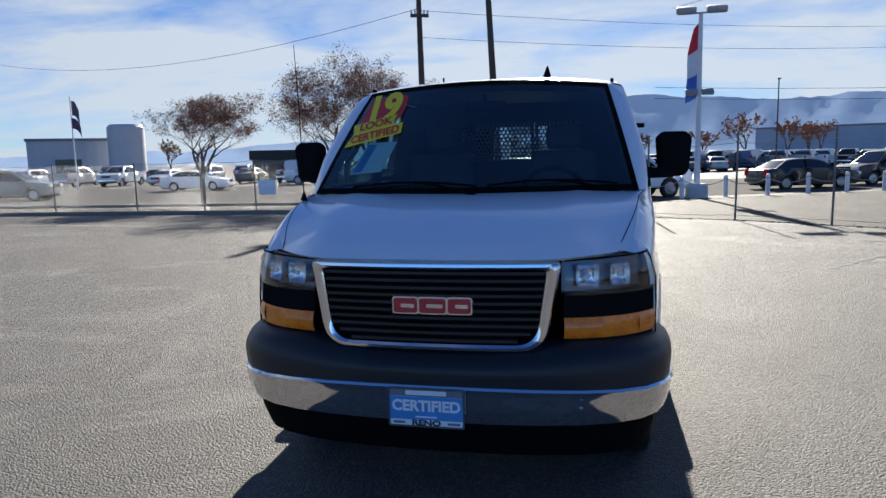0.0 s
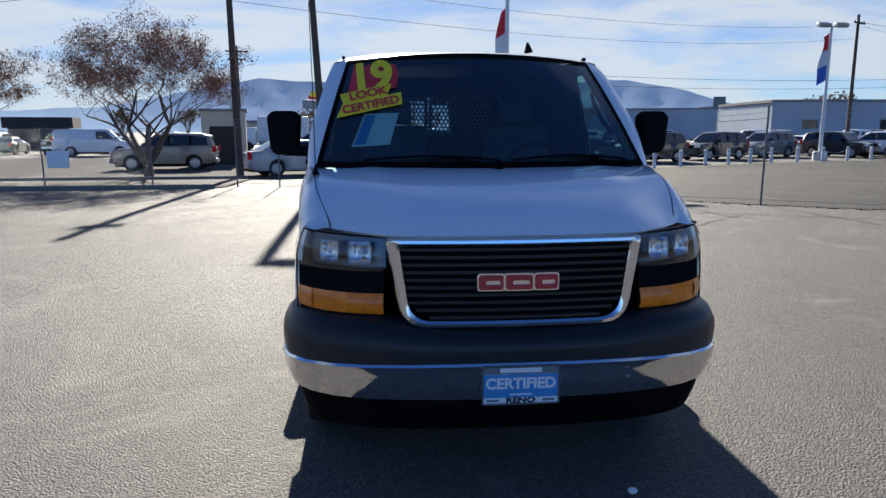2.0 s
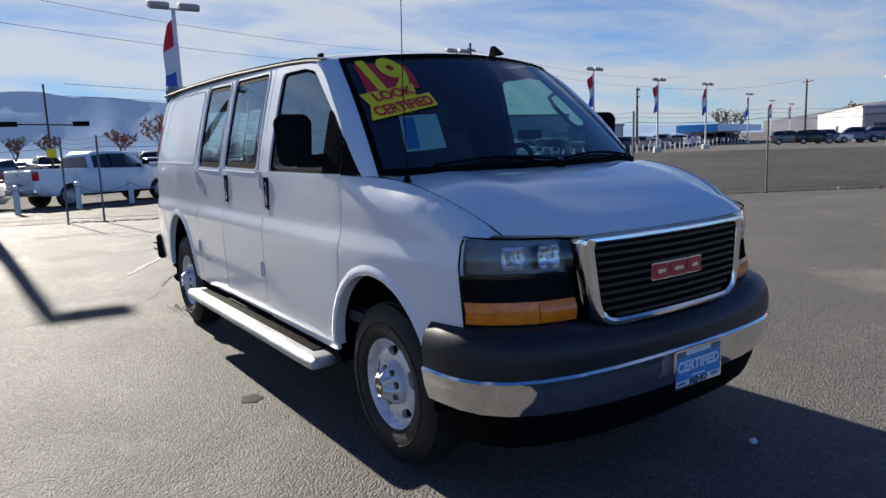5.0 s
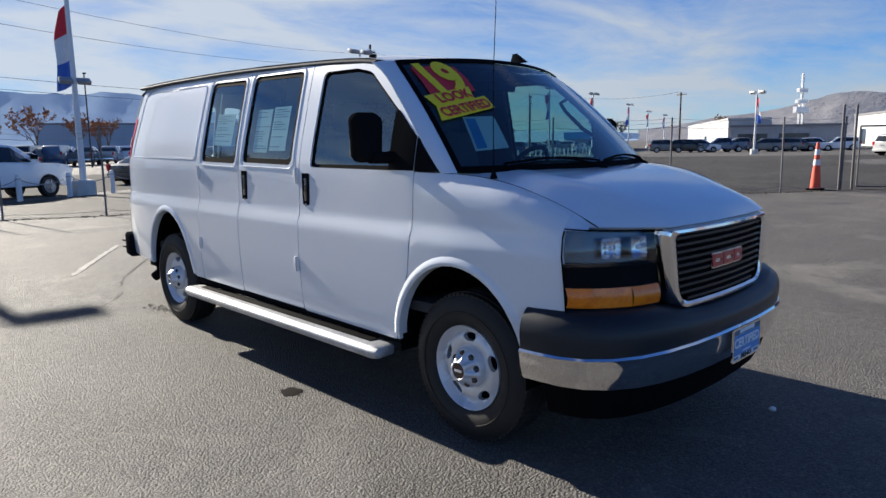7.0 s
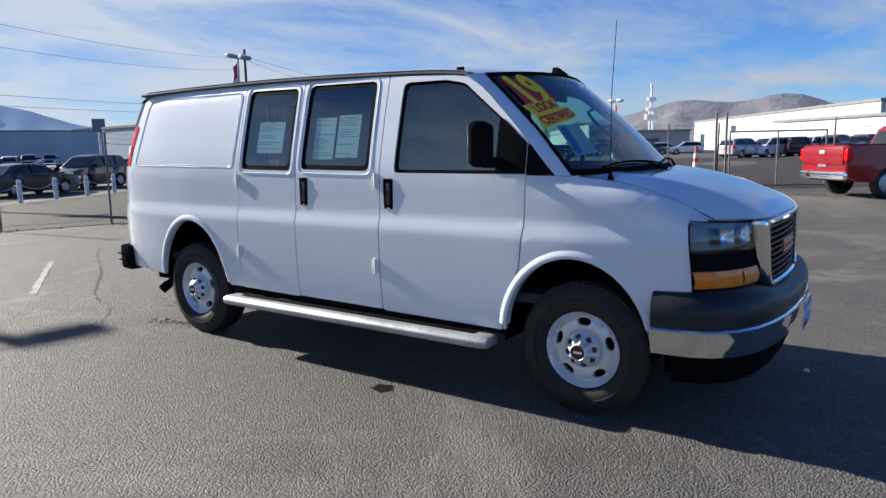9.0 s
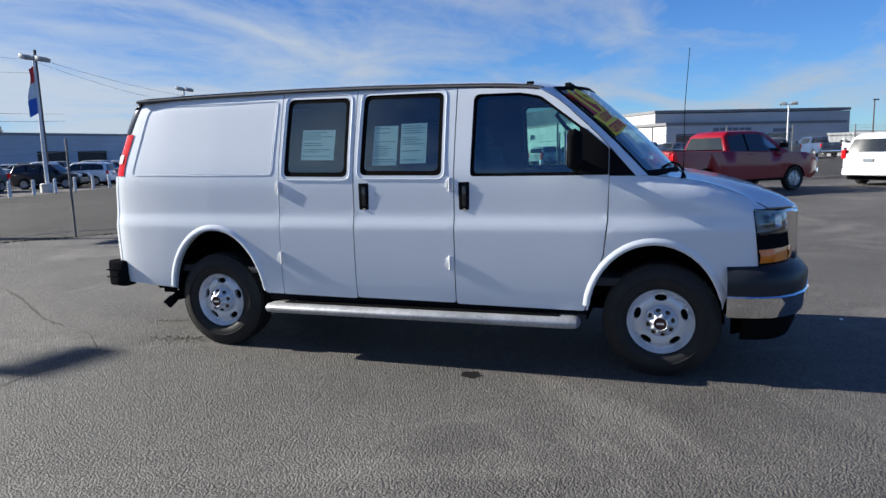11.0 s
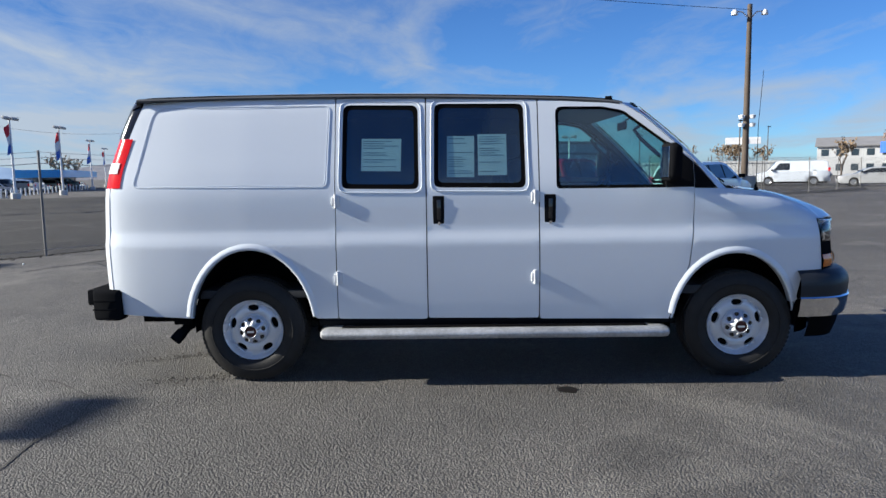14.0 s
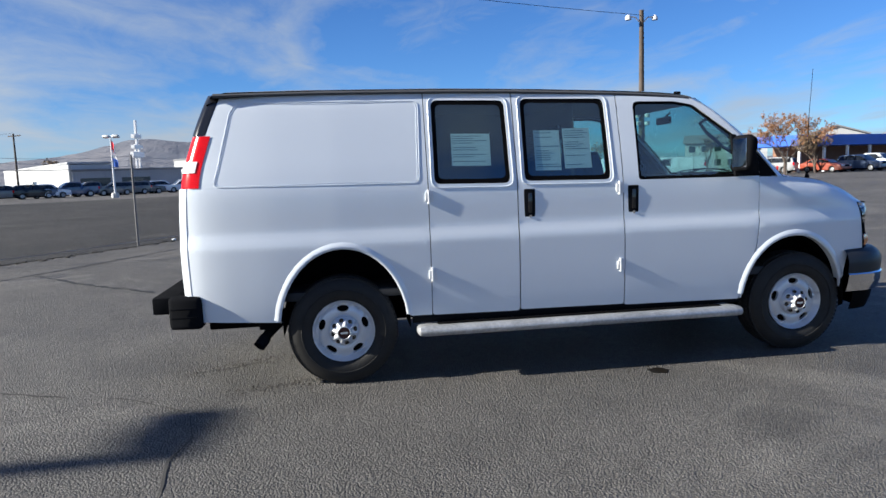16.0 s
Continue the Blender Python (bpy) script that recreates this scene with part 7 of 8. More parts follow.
def car(kind, paint, x, y, yaw, label, lower=None):
    key = (kind, paint.name, label)
    z = ground_z(x, y)
    slope = math.degrees(math.atan2(ground_z(x, y + 1) - ground_z(x, y - 1), 2))
    m = pose(x, y, z - 0.01, slope, 0, 0) @ pose(0, 0, 0, 0, 0, yaw)
    if key in CAR_PROTOS:
        return copy_thing(CAR_PROTOS[key], m)
    k = CAR_KINDS[kind]
    W2, r = k["W"] / 2, k["r"]
    cr = thing("pickup_truck" if kind == "pickup" else ("van" if kind in ("cargo", "minivan") else "car"), label, {"pickup": "pickup truck", "cargo": "van", "minivan": "minivan"}.get(kind, "car"), m, "parked cars")
    CAR_PROTOS[key] = cr
    zb = max(p[1] for p in k["body"])
    zr = max(p[1] for p in k["cab"])
    L0, L1 = min(p[0] for p in k["body"]), max(p[0] for p in k["body"])

    def bhalf(u, v):
        e = min(1.0, (u - L0) / 0.7, (L1 - u) / 0.9)
        return W2 - 0.10 * (1 - max(0, e)) ** 2 - 0.05 * max(0, (0.6 - v)) - 0.05 * max(0, v - 0.75)
    body = part("body", prism(bmesh.new(), arch_cut(k["body"], k["ax"], r), bhalf, 0.07), paint, cr, angle=50)

    def chalf(u, v):
        return W2 - 0.09 - 0.26 * (v - zb) / (zr - zb)
    cabin = part("cabin", prism(bmesh.new(), [Vector(p) for p in k["cab"]], chalf, 0.06), paint, cr, angle=50)
    for s in (-1, 1):
        for w in k["win"]:
            bm = bmesh.new()
            sheet(bm, rounded([(a, b_, 0.04) for a, b_ in w], seg=2), [], lambda u, v: Vector((u, s * (chalf(u, v) + 0.006), v)), 0.4)
            part("side_window", bm, GLASS_CAR, cabin)
    c = k["cab"]
    for (a, b_), nm in (((c[-1], c[-2]), "windscreen"), ((c[0], c[1]), "rear_window")):
        a, b_ = Vector(a), Vector(b_)
        d = b_ - a
        nrm = Vector((d[1], -d[0])).normalized() * (0.010 if nm == "windscreen" else -0.010)
        if nrm[0] * (1 if nm == "windscreen" else -1) < 0:
            nrm = -nrm
        if kind == "cargo" and nm == "rear_window":
            continue
        bm = bmesh.new()
        rows = []
        for t in (0.12, 0.5, 0.93):
            p = a + d * t + nrm
            h = chalf(p[0], p[1]) - 0.10
            rows.append([Vector((p[0] + (0.02 if nm == "windscreen" else -0.02) * (1 - u * u), u * h, p[1])) for u in np.linspace(-1, 1, 7)])
        loft(bm, rows)
        part(nm, bm, GLASS_CAR, cabin)
    # trim, lamps, bumpers
    for xx, nm, sg in ((L1, "front_bumper", 1), (L0, "rear_bumper", -1)):
        bm = bmesh.new()
        box(bm, (min(xx - sg * 0.10, xx + sg * 0.05), -W2 + 0.12, 0.36 if kind != "pickup" else 0.48), (max(xx - sg * 0.10, xx + sg * 0.05), W2 - 0.12, 0.58 if kind != "pickup" else 0.68), 0.04, 2)
        part(nm, bm, CHROME if kind == "pickup" else (lower or paint), cr)
    for s in (-1, 1):
        bm = bmesh.new()
        box(bm, (L1 - 0.16, min(s * (W2 - 0.10), s * (W2 - 0.50)), k["lamp"] - 0.07), (L1 + 0.012, max(s * (W2 - 0.10), s * (W2 - 0.50)), k["lamp"] + 0.08), 0.03, 2)
        part("headlamp", bm, WHITE_LENS, cr, "clear headlamp")
        bm = bmesh.new()
        box(bm, (L0 - 0.018, min(s * (W2 - 0.065), s * (W2 - 0.21)), k["tail"] - 0.14), (L0 + 0.16, max(s * (W2 - 0.065), s * (W2 - 0.21)), k["tail"] + 0.16), 0.03, 2)
        part("tail_lamp", bm, RED_LENS, cr, "red tail lamp")
        bm = bmesh.new()
        box(bm, (0.0, 0.0, 0.0), (0.14, s * 0.20, 0.15) if s > 0 else (0.14, 0.0, 0.15), 0.0) if s > 0 else box(bm, (0.0, -0.20, 0.0), (0.14, 0.0, 0.15), 0.0)
        wx = c[-1][0] - 0.42
        part("door_mirror", bm, PLASTIC, cr, m=pose(wx, s * (W2 - 0.06), zb + 0.02))
        bm = bmesh.new()
        box(bm, (k["ax"][0] + r * 1.3, min(s * (W2 - 0.03), s * (W2 - 0.12)), 0.22 if kind != "pickup" else 0.36), (k["ax"][1] - r * 1.3, max(s * (W2 - 0.03), s * (W2 - 0.12)), 0.32 if kind != "pickup" else 0.44), 0.02)
        part("sill", bm, PLASTIC, cr)
    part("grille", box(bmesh.new(), (L1 - 0.05, -W2 * 0.45, k["lamp"] - 0.12), (L1 + 0.02, W2 * 0.45, k["lamp"] + 0.08), 0.02), PLASTIC, cr, "dark grille")
    part("plate_holder", box(bmesh.new(), (L0 - 0.02, -0.17, 0.80), (L0 + 0.02, 0.17, 0.90)), INK, cr)
    if kind in ("minivan", "suv", "pickup", "sedan"):
        for s in (-1, 1):
            us, vs0, vs1 = [p[0] for w in k["win"] for p in w], min(p[1] for w in k["win"] for p in w), max(p[1] for w in k["win"] for p in w)
            for w0, w1 in zip(k["win"], k["win"][1:]):
                a0, a1, b0, b1 = w0[-1], w0[-2], w1[0], w1[1]
                bm = sheet(bmesh.new(), [Vector(a0), Vector(b0), Vector(b1), Vector(a1)], [], lambda u, v: Vector((u, s * (chalf(u, v) + 0.004), v)), 0.4)
                part("pillar_cover", bm, PLASTIC, cabin)
            bm = bmesh.new()
            for dx in (-0.10, 1.02):
                box(bm, (dx, min(s * (W2 - 0.03), s * (W2 + 0.012)), zb - 0.17), (dx + 0.2, max(s * (W2 - 0.03), s * (W2 + 0.012)), zb - 0.135), 0.01) if kind != "sedan" else box(bm, (dx - 0.3, min(s * (W2 - 0.03), s * (W2 + 0.012)), zb - 0.20), (dx - 0.1, max(s * (W2 - 0.03), s * (W2 + 0.012)), zb - 0.17), 0.01)
            part("door_handle", bm, paint, body)
    part("underbody", box(bmesh.new(), (L0 + 0.2, -W2 + 0.16, 0.20 if kind != "pickup" else 0.44), (L1 - 0.2, W2 - 0.16, 0.75)), BLACK, cr)
    if kind == "pickup":
        bm = box(bmesh.new(), (L0 - 0.035, -W2 + 0.20, 0.86), (L0 + 0.02, W2 - 0.20, 1.30), 0.02)
        gt = part("tailgate", bm, paint, cr)
        part("latch", box(bmesh.new(), (L0 - 0.045, -0.10, 1.13), (L0 - 0.03, 0.10, 1.22), 0.004), GALV, gt, "grey tailgate latch")
        part("bed_liner", box(bmesh.new(), (L0 + 0.1, -W2 + 0.16, zb + 0.004), (-1.0, W2 - 0.16, zb + 0.012)), BLACK, cr, "black bed liner")
    for ax in k["ax"]:
        for s in (-1, 1):
            bm = bmesh.new()
            lathe(bm, [(-0.22, r * 0.6), (-0.22, r * 0.92), (-0.19, r), (-0.04, r), (0.0, r * 0.93), (0.005, r * 0.75), (-0.02, r * 0.64)], "z", 22)
            bmesh.ops.recalc_face_normals(bm, faces=bm.faces)
            ty_ = part("tyre", bm, RUBBER, cr, m=pose(ax, s * (W2 - 0.035), r, -90 * s, 0, 0))
            bm = bmesh.new()
            rows = lathe(bm, [(-0.03, r * 0.66), (-0.015, r * 0.60), (-0.045, r * 0.50), (-0.03, r * 0.2), (-0.02, 0.01)], "z", 20)
            for q_ in range(5):
                a = math.tau * q_ / 5
                box(bm, (0.05, -0.028, -0.035), (r * 0.6, 0.028, -0.010), 0, m=Matrix.Rotation(a, 4, "Z"))
            part("rim", bm, RIM_ALLOY, ty_)
            bm = bmesh.new()
            lathe(bm, [(-0.05, r * 0.55), (-0.055, 0.01)], "z", 16)
            part("brake_disc", bm, BLACK, ty_)
    return cr


GLASS_CAR = grained("car_glass", (0.018, 0.022, 0.026), 0.05, 0, 0.1, 1, 5, 0.0, 0.001, 0.5)
# beyond the bollards
car("sedan", SILVER_PAINT, -3.75, 25.0, 26, "silver sedan parked along the street beyond the bollards")
car("pickup", WHITE, 1.6, 25.3, 26, "white extended cab pickup truck parked behind the bollards", )
car("sedan", DARK_PAINT, 10.4, 32.0, 20, "black sedan parked nose-in behind the bollards")
car("suv", DARK_PAINT, 15.0, 35.2, 205, "black sport utility vehicle behind the bollards")
car("suv", DARK_PAINT, 20.6, 38.6, 205, "black sport utility vehicle behind the bollards")
car("suv", GREY_PAINT, 26.0, 42.0, 205, "dark grey sport utility vehicle behind the bollards")
car("suv", TAN_PAINT, -10.8, 30.5, 186, "dusty tan sport utility vehicle on the far side of the street")
car("suv", SILVER_PAINT, -5.2, 45.0, 170, "silver wagon waiting on the street")
# red truck and white minivan by the gate
car("pickup", RED_PAINT, 17.86, -1.63, -49, "dark red crew cab pickup truck by the lot gate")
car("minivan", WHITE, 22.0, -7.9, -45, "clean white minivan by the lot gate")
rnd = random.Random(4)
PAINTS = [(WHITE, "white"), (WHITE, "white"), (SILVER_PAINT, "silver"), (GREY_PAINT, "grey"), (DARK_PAINT, "black"), (WHITE, "white"), (BLUE_PAINT, "dark blue"), (TAN_PAINT, "tan"), (SILVER_PAINT, "silver"), (DARK_PAINT, "black"), (GREY_PAINT, "grey")]
NAMES = {"sedan": "sedan", "suv": "SUV", "pickup": "pickup truck", "minivan": "minivan", "cargo": "cargo van"}


def car_row(x0, y0, x1, y1, n_, yaw, where, kinds=("sedan", "suv", "pickup", "suv", "sedan")):
    for k in range(n_):
        t = k / max(1, n_ - 1)
        pt, pn = rnd.choice(PAINTS)
        kd = rnd.choice(kinds)
        car(kd, pt, x0 + (x1 - x0) * t + rnd.uniform(-0.3, 0.3), y0 + (y1 - y0) * t + rnd.uniform(-0.5, 0.5), yaw + rnd.choice((0, 180)) + rnd.uniform(-3, 3), pn + " " + NAMES[kd] + " parked in " + where)


# across the street to the left
car("suv", GREY_PAINT, -32.0, 29.5, 20, "blue grey sport utility vehicle across the street")
car("sedan", WHITE, -26.8, 40.0, 12, "white sedan crossing the pale street")
car_row(-56, 52, -14, 58, 11, 100, "the lot across the street")
car_row(-52, 64, -6, 70, 10, 100, "a second row over the street", ("suv", "pickup", "sedan"))
car("cargo", WHITE, -22.0, 50.5, 15, "white cargo van parked in the lot across the street")
car_row(-12, 74, 16, 84, 11, 95, "a packed far row")
car_row(-3, 62, 12, 66, 6, 95, "the middle distance")
# beyond the bollards to the right
car_row(10, 66, 34, 84, 9, 60, "the large lot beyond the bollards", ("pickup", "suv", "pickup", "cargo"))
car_row(6, 80, 44, 100, 13, 60, "far rows of the lot", ("pickup", "pickup", "sedan", "suv"))
car_row(31, 41.5, 82, 59.5, 17, 110, "a line behind the bollards", ("suv", "pickup", "sedan"))
car_row(30, 48.5, 78, 66.5, 15, 110, "the second line behind the bollards", ("suv", "sedan", "pickup"))
car_row(30, 56, 66, 71, 11, 110, "the third line behind the bollards", ("suv", "sedan", "pickup"))
car_row(83, 43, 95, 26, 10, 120, "front of the white showroom", ("pickup", "suv", "suv"))
car_row(84, 60.5, 112, 70, 10, 110, "front of the blue canopy", ("pickup", "suv", "sedan"))
car_row(62, 12, 78, -2, 7, 150, "front of the white metal hall", ("suv", "sedan", "minivan", "pickup"))
car_row(66, 8, 76, 1, 4, 200, "the open lot", ("suv", "minivan"))
car_row(60, -8, 70, -16, 3, 20, "front of the grey showroom", ("suv", "pickup"))
# far to the right
car("cargo", WHITE, 51.9, -25.8, 70, "white utility van behind the fence")
car("sedan", SILVER_PAINT, 46.5, -29.4, 66, "silver sedan behind the fence")
car("suv", SILVER_PAINT, 62.0, -42.5, 40, "silver sport utility vehicle under the blue canopy")
car("sedan", COPPER_PAINT, 60.5, -47.5, 200, "copper red sedan under the blue canopy")
car("suv", BLUE_PAINT, 60.0, -51.5, 200, "dark blue sport utility vehicle under the blue canopy")
car("pickup", WHITE, 63.0, -55.5, 200, "white pickup truck under the blue canopy")
car_row(74, -30, 92, -48, 6, 60, "the yard beside the white house", ("suv", "sedan", "pickup"))
# box truck and a fuel trailer across the street
bt = thing("box_truck", "white box truck parked far across the street", "truck", pose(-11.5, 68, ground_z(-11.5, 68), 0, 0, 184))
part("cargo_box", box(bmesh.new(), (-3.6, -1.2, 0.9), (1.4, 1.2, 3.3), 0.05), WHITE_STEEL, bt, smooth=False)
part("cab", box(bmesh.new(), (1.5, -1.05, 0.5), (3.4, 1.05, 2.2), 0.2, 3), WHITE, bt)
part("windscreen", box(bmesh.new(), (2.7, -0.9, 1.4), (3.42, 0.9, 2.0), 0.05), GLASS_CAR, bt)
for ax in (-2.2, 2.4):
    for s in (-1, 1):
        bm = bmesh.new()
        tube(bm, [(ax, s * 0.75, 0.45), (ax, s * 1.05, 0.45)], 0.45, 18)
        part("wheel", bm, RUBBER, bt)

# ---- trees ----
def leaf_mat(name, cols):
    q = Mat(name)
    gm = q.n.new("ShaderNodeNewGeometry")
    q.set(color=q.ramp(gm.outputs["Random Per Island"], [(i / max(1, len(cols) - 1), c) for i, c in enumerate(cols)]), rough=0.75, spec=0.2)
    q.b.inputs["Subsurface Weight"].default_value = 0.0
    return q.m


# rust tones lightened for sun shining through the crowns
RUST_LEAF = leaf_mat("rust_leaves", [(0.20, 0.11, 0.08), (0.27, 0.155, 0.115), (0.15, 0.09, 0.07), (0.33, 0.20, 0.14)])
ORANGE_LEAF = leaf_mat("orange_leaves", [(0.36, 0.17, 0.08), (0.30, 0.14, 0.08), (0.25, 0.13, 0.08), (0.42, 0.22, 0.11)])
DRY_LEAF = leaf_mat("dry_leaves", [(0.20, 0.15, 0.10), (0.26, 0.19, 0.12), (0.15, 0.11, 0.08)])


def tree(x, y, h, spread, label, leaves, n_leaf, leaf_size, seed, trunk_h=0.22, stems=3, trunk_r=0.10, depth=5, droop=0.0):
    rnd = random.Random(seed)
    z0 = ground_z(x, y)
    t = thing("tree", label, "tree", pose(x, y, z0))
    bm = bmesh.new()
    tips = []

    def grow(p, d, length, r, lv):
        pts, rad = [p], [r]
        q_ = p.copy()
        for i in range(3):
            d = (d + Vector((rnd.gauss(0, 0.14), rnd.gauss(0, 0.14), rnd.gauss(0.04, 0.08)))).normalized()
            q_ = q_ + d * (length / 3)
            pts.append(q_.copy()); rad.append(r * (1 - 0.16 * (i + 1)))
        tube(bm, pts, rad, 6 if lv < 3 else 4, False)
        if lv >= depth - 2:
            tips.extend(pts[1:])
        if lv < depth:
            for k in range(3 if lv < 3 else 2):
                a = rnd.random() * math.tau
                side_ = Vector((math.cos(a), math.sin(a), 0.15 - droop))
                nd = (d * 0.75 + side_ * rnd.uniform(0.35, 0.85) * spread).normalized()
                start = pts[-1] if k == 0 else pts[rnd.choice((2, 3))]
                grow(start, nd, length * rnd.uniform(0.66, 0.86), rad[-1] * rnd.uniform(0.6, 0.8), lv + 1)
    th = h * trunk_h
    if stems > 1:
        tube(bm, [(0, 0, -0.2), (0.02, 0, th * 0.6), (0, 0.02, th)], [trunk_r * 1.25, trunk_r, trunk_r * 0.95], 10, False)
        for k in range(stems):
            a = math.tau * k / stems + rnd.random()
            grow(Vector((0, 0, th * 0.92)), Vector((math.cos(a) * 0.45 * spread, math.sin(a) * 0.45 * spread, 1)).normalized(), h * 0.235, trunk_r * 0.75, 1)
    else:
        grow(Vector((0, 0, -0.2)), Vector((0, 0, 1)), h * 0.27, trunk_r, 1)
    top = max(v.z for v in tips)
    sc = h / top
    part("trunk", bm, BARK, t, "dark branching trunk", m=Matrix.Diagonal((sc, sc, sc, 1)))
    verts, faces = [], []
    for k in range(n_leaf):
        c = rnd.choice(tips) * sc + Vector((rnd.gauss(0, 0.09), rnd.gauss(0, 0.09), rnd.gauss(0, 0.09))) * (h / 6)
        u = Vector((rnd.gauss(0, 1), rnd.gauss(0, 1), rnd.gauss(0, 1))).normalized()
        w = u.cross(Vector((rnd.gauss(0, 1), rnd.gauss(0, 1), rnd.gauss(0, 1)))).normalized()
        s_ = leaf_size * rnd.uniform(0.6, 1.3)
        i0 = len(verts)
        verts += [tuple(c - u * s_), tuple(c + w * s_ * 0.45 - u * s_ * 0.1), tuple(c + u * s_), tuple(c - w * s_ * 0.45 + u * s_ * 0.1)]
        faces.append((i0, i0 + 1, i0 + 2, i0 + 3))
    me = bpy.data.meshes.new("crown")
    me.from_pydata(verts, [], faces)
    me.materials.append(leaves)
    ob = new("crown", me)
    ob.parent = t
    tagged(ob, kind="stuff")
    return t


tree(-15.6, 22.6, 4.8, 1.9, "small street tree with sparse rust-red autumn leaves", RUST_LEAF, 21000, 0.036, 3, 0.26, 5, 0.10, 7)
tree(-9.2, 22.8, 6.45, 1.5, "broad many-stemmed tree with thin rust-brown autumn leaves", RUST_LEAF, 42000, 0.036, 8, 0.07, 6, 0.15, 7)
ot = [(21.5, 100, 7.2), (29, 108, 6.6), (33, 112, 6.0), (17.5, 112, 5.6), (37, 120, 6.5)]
for k, (x, y, h) in enumerate(ot):
    tree(x, y, h, 0.7, "far street tree with bright orange autumn leaves", ORANGE_LEAF, 520, 0.24, 20 + k, 0.2, 3, 0.12, 4)
for k, (x, y, h) in enumerate([(64, 92, 7.5), (70, 94, 7.0)]):
    tree(x, y, h, 0.95, "wide half-bare tree behind the workshop", DRY_LEAF, 900, 0.24, 30 + k, 0.2, 4, 0.14, 4)
tree(57.0, -40.5, 6.2, 1.1, "half-bare tree with dry orange-brown leaves", leaf_mat("amber_leaves", [(0.30, 0.15, 0.08), (0.24, 0.13, 0.08), (0.36, 0.20, 0.10)]), 6500, 0.085, 41, 0.15, 4, 0.12, 5)
tree(60.0, -46.0, 4.8, 1.0, "half-bare tree with dry orange-brown leaves", DRY_LEAF, 4500, 0.085, 42, 0.15, 4, 0.12, 5)
far = [(-9, 118, 5), (-4, 120, 6), (4, 118, 5), (9, 122, 5.5), (-14, 122, 6), (-36, 96, 5), (-28, 98, 5), (-64, 92, 6), (120, 52, 6), (110, 70, 6), (125, 76, 6), (100, -40, 6), (106, -60, 6), (150, -58, 7), (156, -66, 7.5), (162, -73, 7), (148, -50, 6.5), (153, -62, 7)]
for k, (x, y, h) in enumerate(far):
    tree(x, y, h, 0.8, "distant bare winter tree", DRY_LEAF, 420, 0.24, 60 + k, 0.2, 3, 0.12, 4)

# ---- small things on the lot ----
cone = thing("traffic_cone", "tall orange traffic cone with white bands by the gate", "traffic cone", pose(17.75, 4.25, 0) @ Matrix.Diagonal((1, 1, 1.28, 1)))
CONE_ORANGE = grained("cone_orange", (0.70, 0.10, 0.05), 0.6, 0, 0.15, 6, 60, 0.1)
part("base", box(bmesh.new(), (-0.19, -0.19, 0), (0.19, 0.19, 0.05), 0.015), PLASTIC, cone, "black rubber base")
bm = bmesh.new()
lathe(bm, [(0.05, 0.14), (1.02, 0.045), (1.05, 0.035), (1.05, 0.001)], "z", 20)
part("cone_body", bm, CONE_ORANGE, cone)
for z0, z1 in ((0.55, 0.68), (0.78, 0.90)):
    bm = bmesh.new()
    lathe(bm, [(z0, 0.143 - 0.098 * (z0 - 0.05)), (z1, 0.143 - 0.098 * (z1 - 0.05))], "z", 20)
    part("reflective_band", bm, PLATE_WHITE, cone, "white reflective band")

OIL = grained("oil_stain", (0.012, 0.010, 0.008), 0.35, 0, 0.4, 8, 40, 0.2)


def blotch(name, x, y, rx, ry, mt, label, seed, z=0.004, kind="", rot=0.0):
    rnd_ = random.Random(seed)
    ph = [rnd_.random() * 6 for _ in range(4)]
    bm = bmesh.new()
    lp = []
    for k in range(40):
        a = math.tau * k / 40
        w = 1 + 0.16 * math.sin(2 * a + ph[0]) + 0.12 * math.sin(5 * a + ph[1]) + 0.08 * math.sin(9 * a + ph[2])
        u, v = rx * w * math.cos(a), ry * w * math.sin(a)
        lp.append(bm.verts.new((x + u * math.cos(rot) - v * math.sin(rot), y + u * math.sin(rot) + v * math.cos(rot), ground_z(x, y) + z)))
    bm.faces.new(lp)
    return solo(name, bm, mt, label, "stain", kind=kind, smooth=False)


blotch("oil_stain", -1.20, 1.235, 0.055, 0.080, OIL, "small dark oil spot on the asphalt", 3)
# crumpled paper scraps
for x, y, s_ in ((0.50, -0.955, 0.020), (0.95, -1.45, 0.014), (11.6, 7.5, 0.045), (12.1, 7.2, 0.03), (15.3, 5.6, 0.03), (-0.6, 15.4, 0.04), (6.0, 9.6, 0.022)):
    rnd_ = random.Random(int(x * 100))
    bm = bmesh.new()
    bmesh.ops.create_icosphere(bm, subdivisions=2, radius=s_)
    for v in bm.verts:
        v.co = Vector((v.co.x * 1.2, v.co.y, v.co.z * 0.6)) * (1 + 0.35 * noise.noise(v.co * (1.4 / s_) + Vector((x, y, 0))))
        v.co.z += s_ * 0.55
    solo("paper_scrap", bm, PAPER, "crumpled pale paper scrap on the asphalt", "litter", "litter scraps", smooth=False, m=pose(x, y, ground_z(x, y), 0, 0, 40 * x))
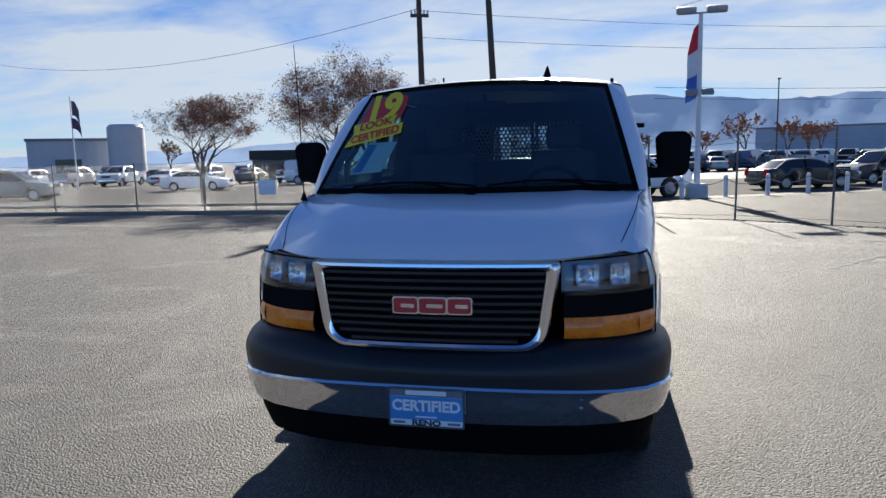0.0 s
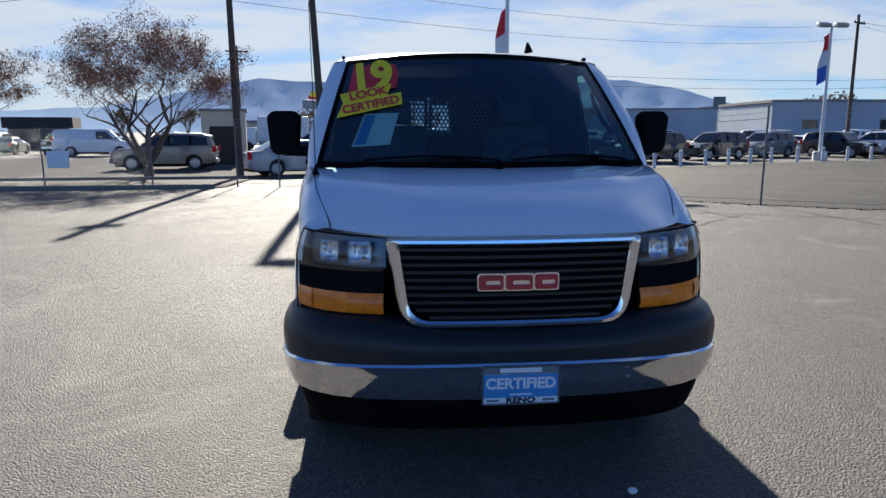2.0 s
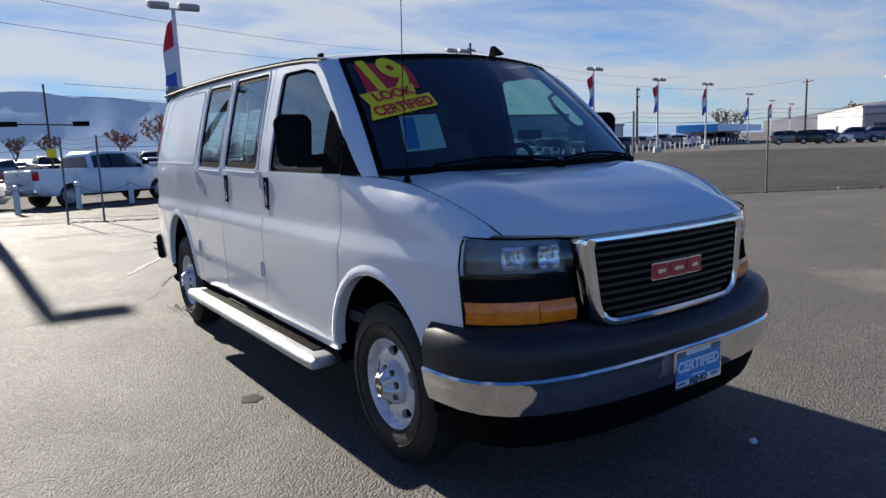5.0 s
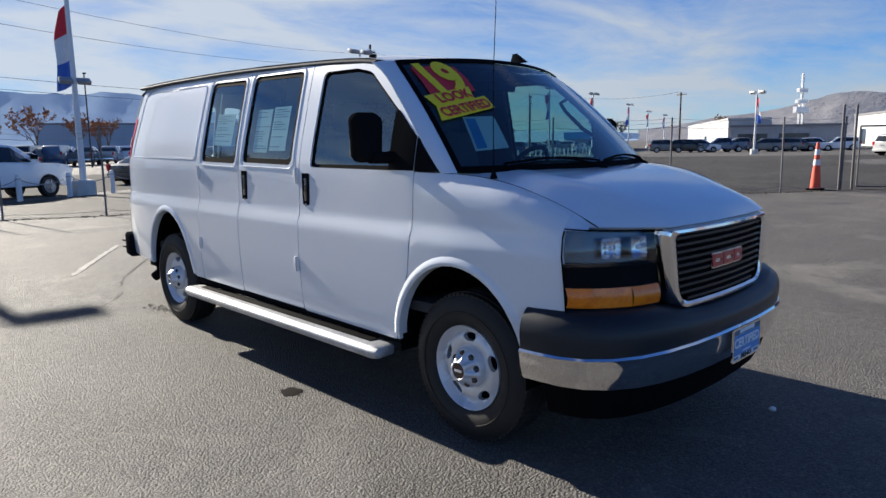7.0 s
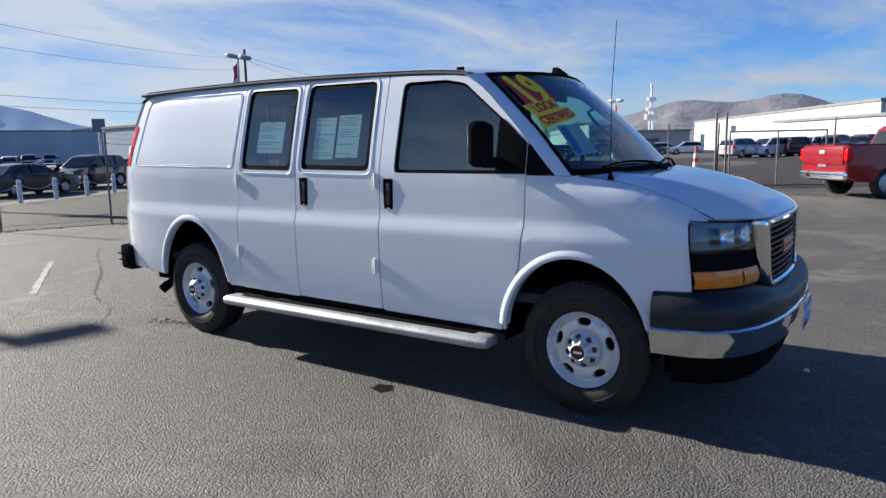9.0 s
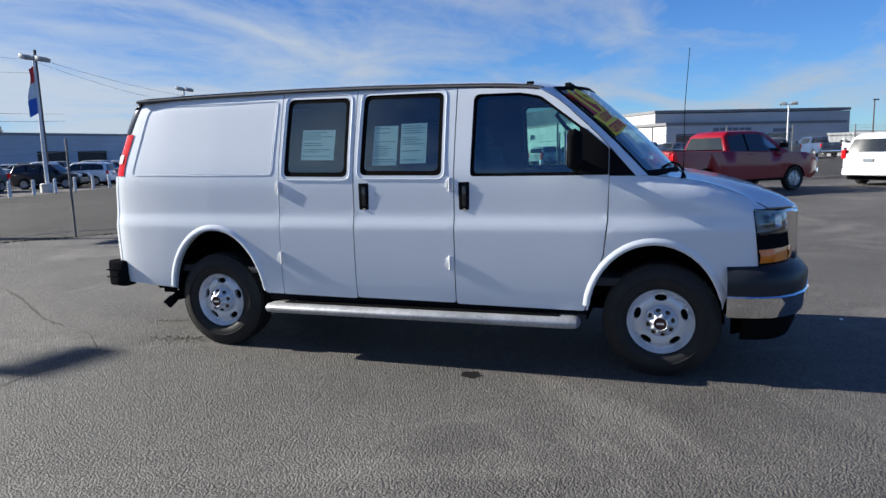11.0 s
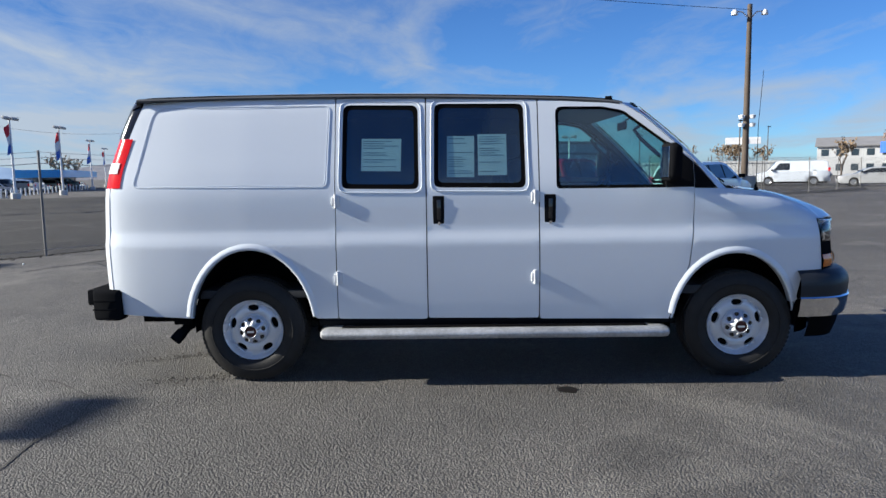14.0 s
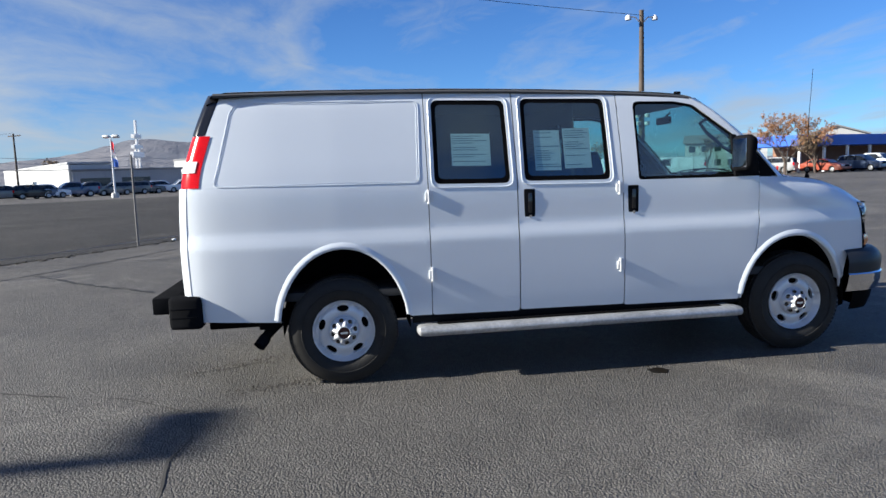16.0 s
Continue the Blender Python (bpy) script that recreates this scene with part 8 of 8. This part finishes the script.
# asphalt rubble and dirt heaped along the fence foot
DIRT = grained("dirt_heap", (0.055, 0.050, 0.043), 0.95, 0, 0.4, 4, 40, 0.6, 0.01)
bm = bmesh.new()
rnd_ = random.Random(9)
line = POSTS2[2:]
for (x0, y0), (x1, y1) in zip(line, line[1:]):
    n_ = int(math.hypot(x1 - x0, y1 - y0) / 0.03)
    for k in range(n_):
        t = (k + rnd_.random()) / n_
        s_ = rnd_.choice((0.010, 0.014, 0.018, 0.03)) * rnd_.uniform(0.6, 1.2)
        p = on_ground(x0 + (x1 - x0) * t + rnd_.gauss(0, 0.10), y0 + (y1 - y0) * t + rnd_.gauss(0, 0.10), s_ * 0.2)
        r_ = bmesh.ops.create_icosphere(bm, subdivisions=1, radius=s_, matrix=Matrix.Translation(p) @ Matrix.Diagonal((1.5, 1.2, 0.7, 1)))
solo("fence_rubble", bm, DIRT, "line of dirt and asphalt crumbs under the fence", "rubble", kind="stuff", smooth=False)


def strip(name, pts, w, mt, label, kind="structure", z=0.005, jitter=0.3, seed=1):
    rnd_ = random.Random(seed)
    bm = bmesh.new()
    rows = []
    P = [Vector(p) for p in pts]
    fine = []
    for a, b_ in zip(P, P[1:]):
        k_ = max(2, int((b_ - a).length / 0.12))
        fine += [a.lerp(b_, i / k_) for i in range(k_)]
    fine.append(P[-1])
    for i, p in enumerate(fine):
        d = (fine[min(i + 1, len(fine) - 1)] - fine[max(0, i - 1)]).normalized()
        nr = Vector((-d[1], d[0]))
        ww = w * (1 + rnd_.uniform(-jitter, jitter)) * (0.3 if i in (0, len(fine) - 1) else 1)
        off = nr * rnd_.gauss(0, w * jitter * 0.4)
        rows.append([on_ground(*(p + off - nr * ww / 2), z), on_ground(*(p + off + nr * ww / 2), z)])
    loft(bm, rows)
    bmesh.ops.recalc_face_normals(bm, faces=bm.faces)
    return solo(name, bm, mt, label, "crack" if "crack" in name else "marking", kind=kind, smooth=False)


TAR = grained("tar", (0.016, 0.016, 0.017), 0.7, 0, 0.3, 8, 60, 0.2)
HAIRLINE = grained("crack_fill", (0.045, 0.043, 0.040), 0.9, 0, 0.4, 8, 60, 0.2)
FADED = grained("faded_paint", (0.30, 0.29, 0.27), 0.85, 0, 0.35, 5, 40, 0.2)
strip("asphalt_crack", [(1.45, 9.4), (0.9, 8.5), (0.2, 7.1), (-0.35, 6.2), (-0.60, 5.8), (-0.80, 5.3)], 0.016, HAIRLINE, "jagged dark crack in the asphalt", jitter=0.9, seed=2)
strip("painted_line", [(0.35, 8.7), (-0.4, 7.4), (-0.95, 6.4)], 0.07, FADED, "faded pale painted line", jitter=0.25, seed=3)
strip("asphalt_crack", [(-8.6, 11.2), (-7.9, 12.4), (-7.0, 16.6)], 0.22, TAR, "dark sealed seam in the asphalt", jitter=0.3, seed=4)
strip("asphalt_crack", [(3.6, 5.9), (4.8, 7.2), (6.1, 8.4)], 0.05, TAR, "jagged dark crack in the asphalt", jitter=0.9, seed=5)
strip("asphalt_crack", [(-1.35, 4.40), (-1.75, 4.30), (-2.05, 4.36), (-2.5, 4.30)], 0.011, HAIRLINE, "jagged dark crack in the asphalt", jitter=0.9, seed=6)
strip("painted_line", [(-16, 12.6), (-9, 12.0), (-4.5, 12.6)], 0.10, FADED, "faded pale painted line", jitter=0.3, seed=7)
strip("asphalt_crack", [(5.0, 9.0), (6.6, 8.2), (9.4, 6.9), (12, 5.4)], 0.06, TAR, "dark tar line along the lot's edge", jitter=0.6, seed=8)
strip("asphalt_crack", [(-0.42, 4.62), (-0.33, 4.30), (-0.18, 4.05)], 0.014, HAIRLINE, "short jagged crack behind the rear wheel", jitter=0.95, seed=11)
strip("asphalt_crack", [(-0.75, 5.30), (-0.95, 4.85), (-1.30, 4.42)], 0.008, HAIRLINE, "fine dark hairline crack in the asphalt", jitter=0.95, seed=12)
# loose chips along the cracks
bm = bmesh.new()
rnd_ = random.Random(21)
for k in range(260):
    t = rnd_.random()
    a, b_ = rnd_.choice(((Vector((-0.42, 4.62)), Vector((-0.1, 3.9))), (Vector((-0.95, 4.2)), Vector((-0.80, 3.6)))))
    p = a.lerp(b_, t) + Vector((rnd_.gauss(0, 0.05), rnd_.gauss(0, 0.05)))
    s_ = rnd_.uniform(0.003, 0.008)
    bmesh.ops.create_icosphere(bm, subdivisions=1, radius=s_, matrix=Matrix.Translation(on_ground(p[0], p[1], s_ * 0.3)) @ Matrix.Diagonal((1.3, 1, 0.6, 1)))
solo("asphalt_chips", bm, DIRT, "loose dark asphalt chips along the cracks", "rubble", kind="stuff", smooth=False)
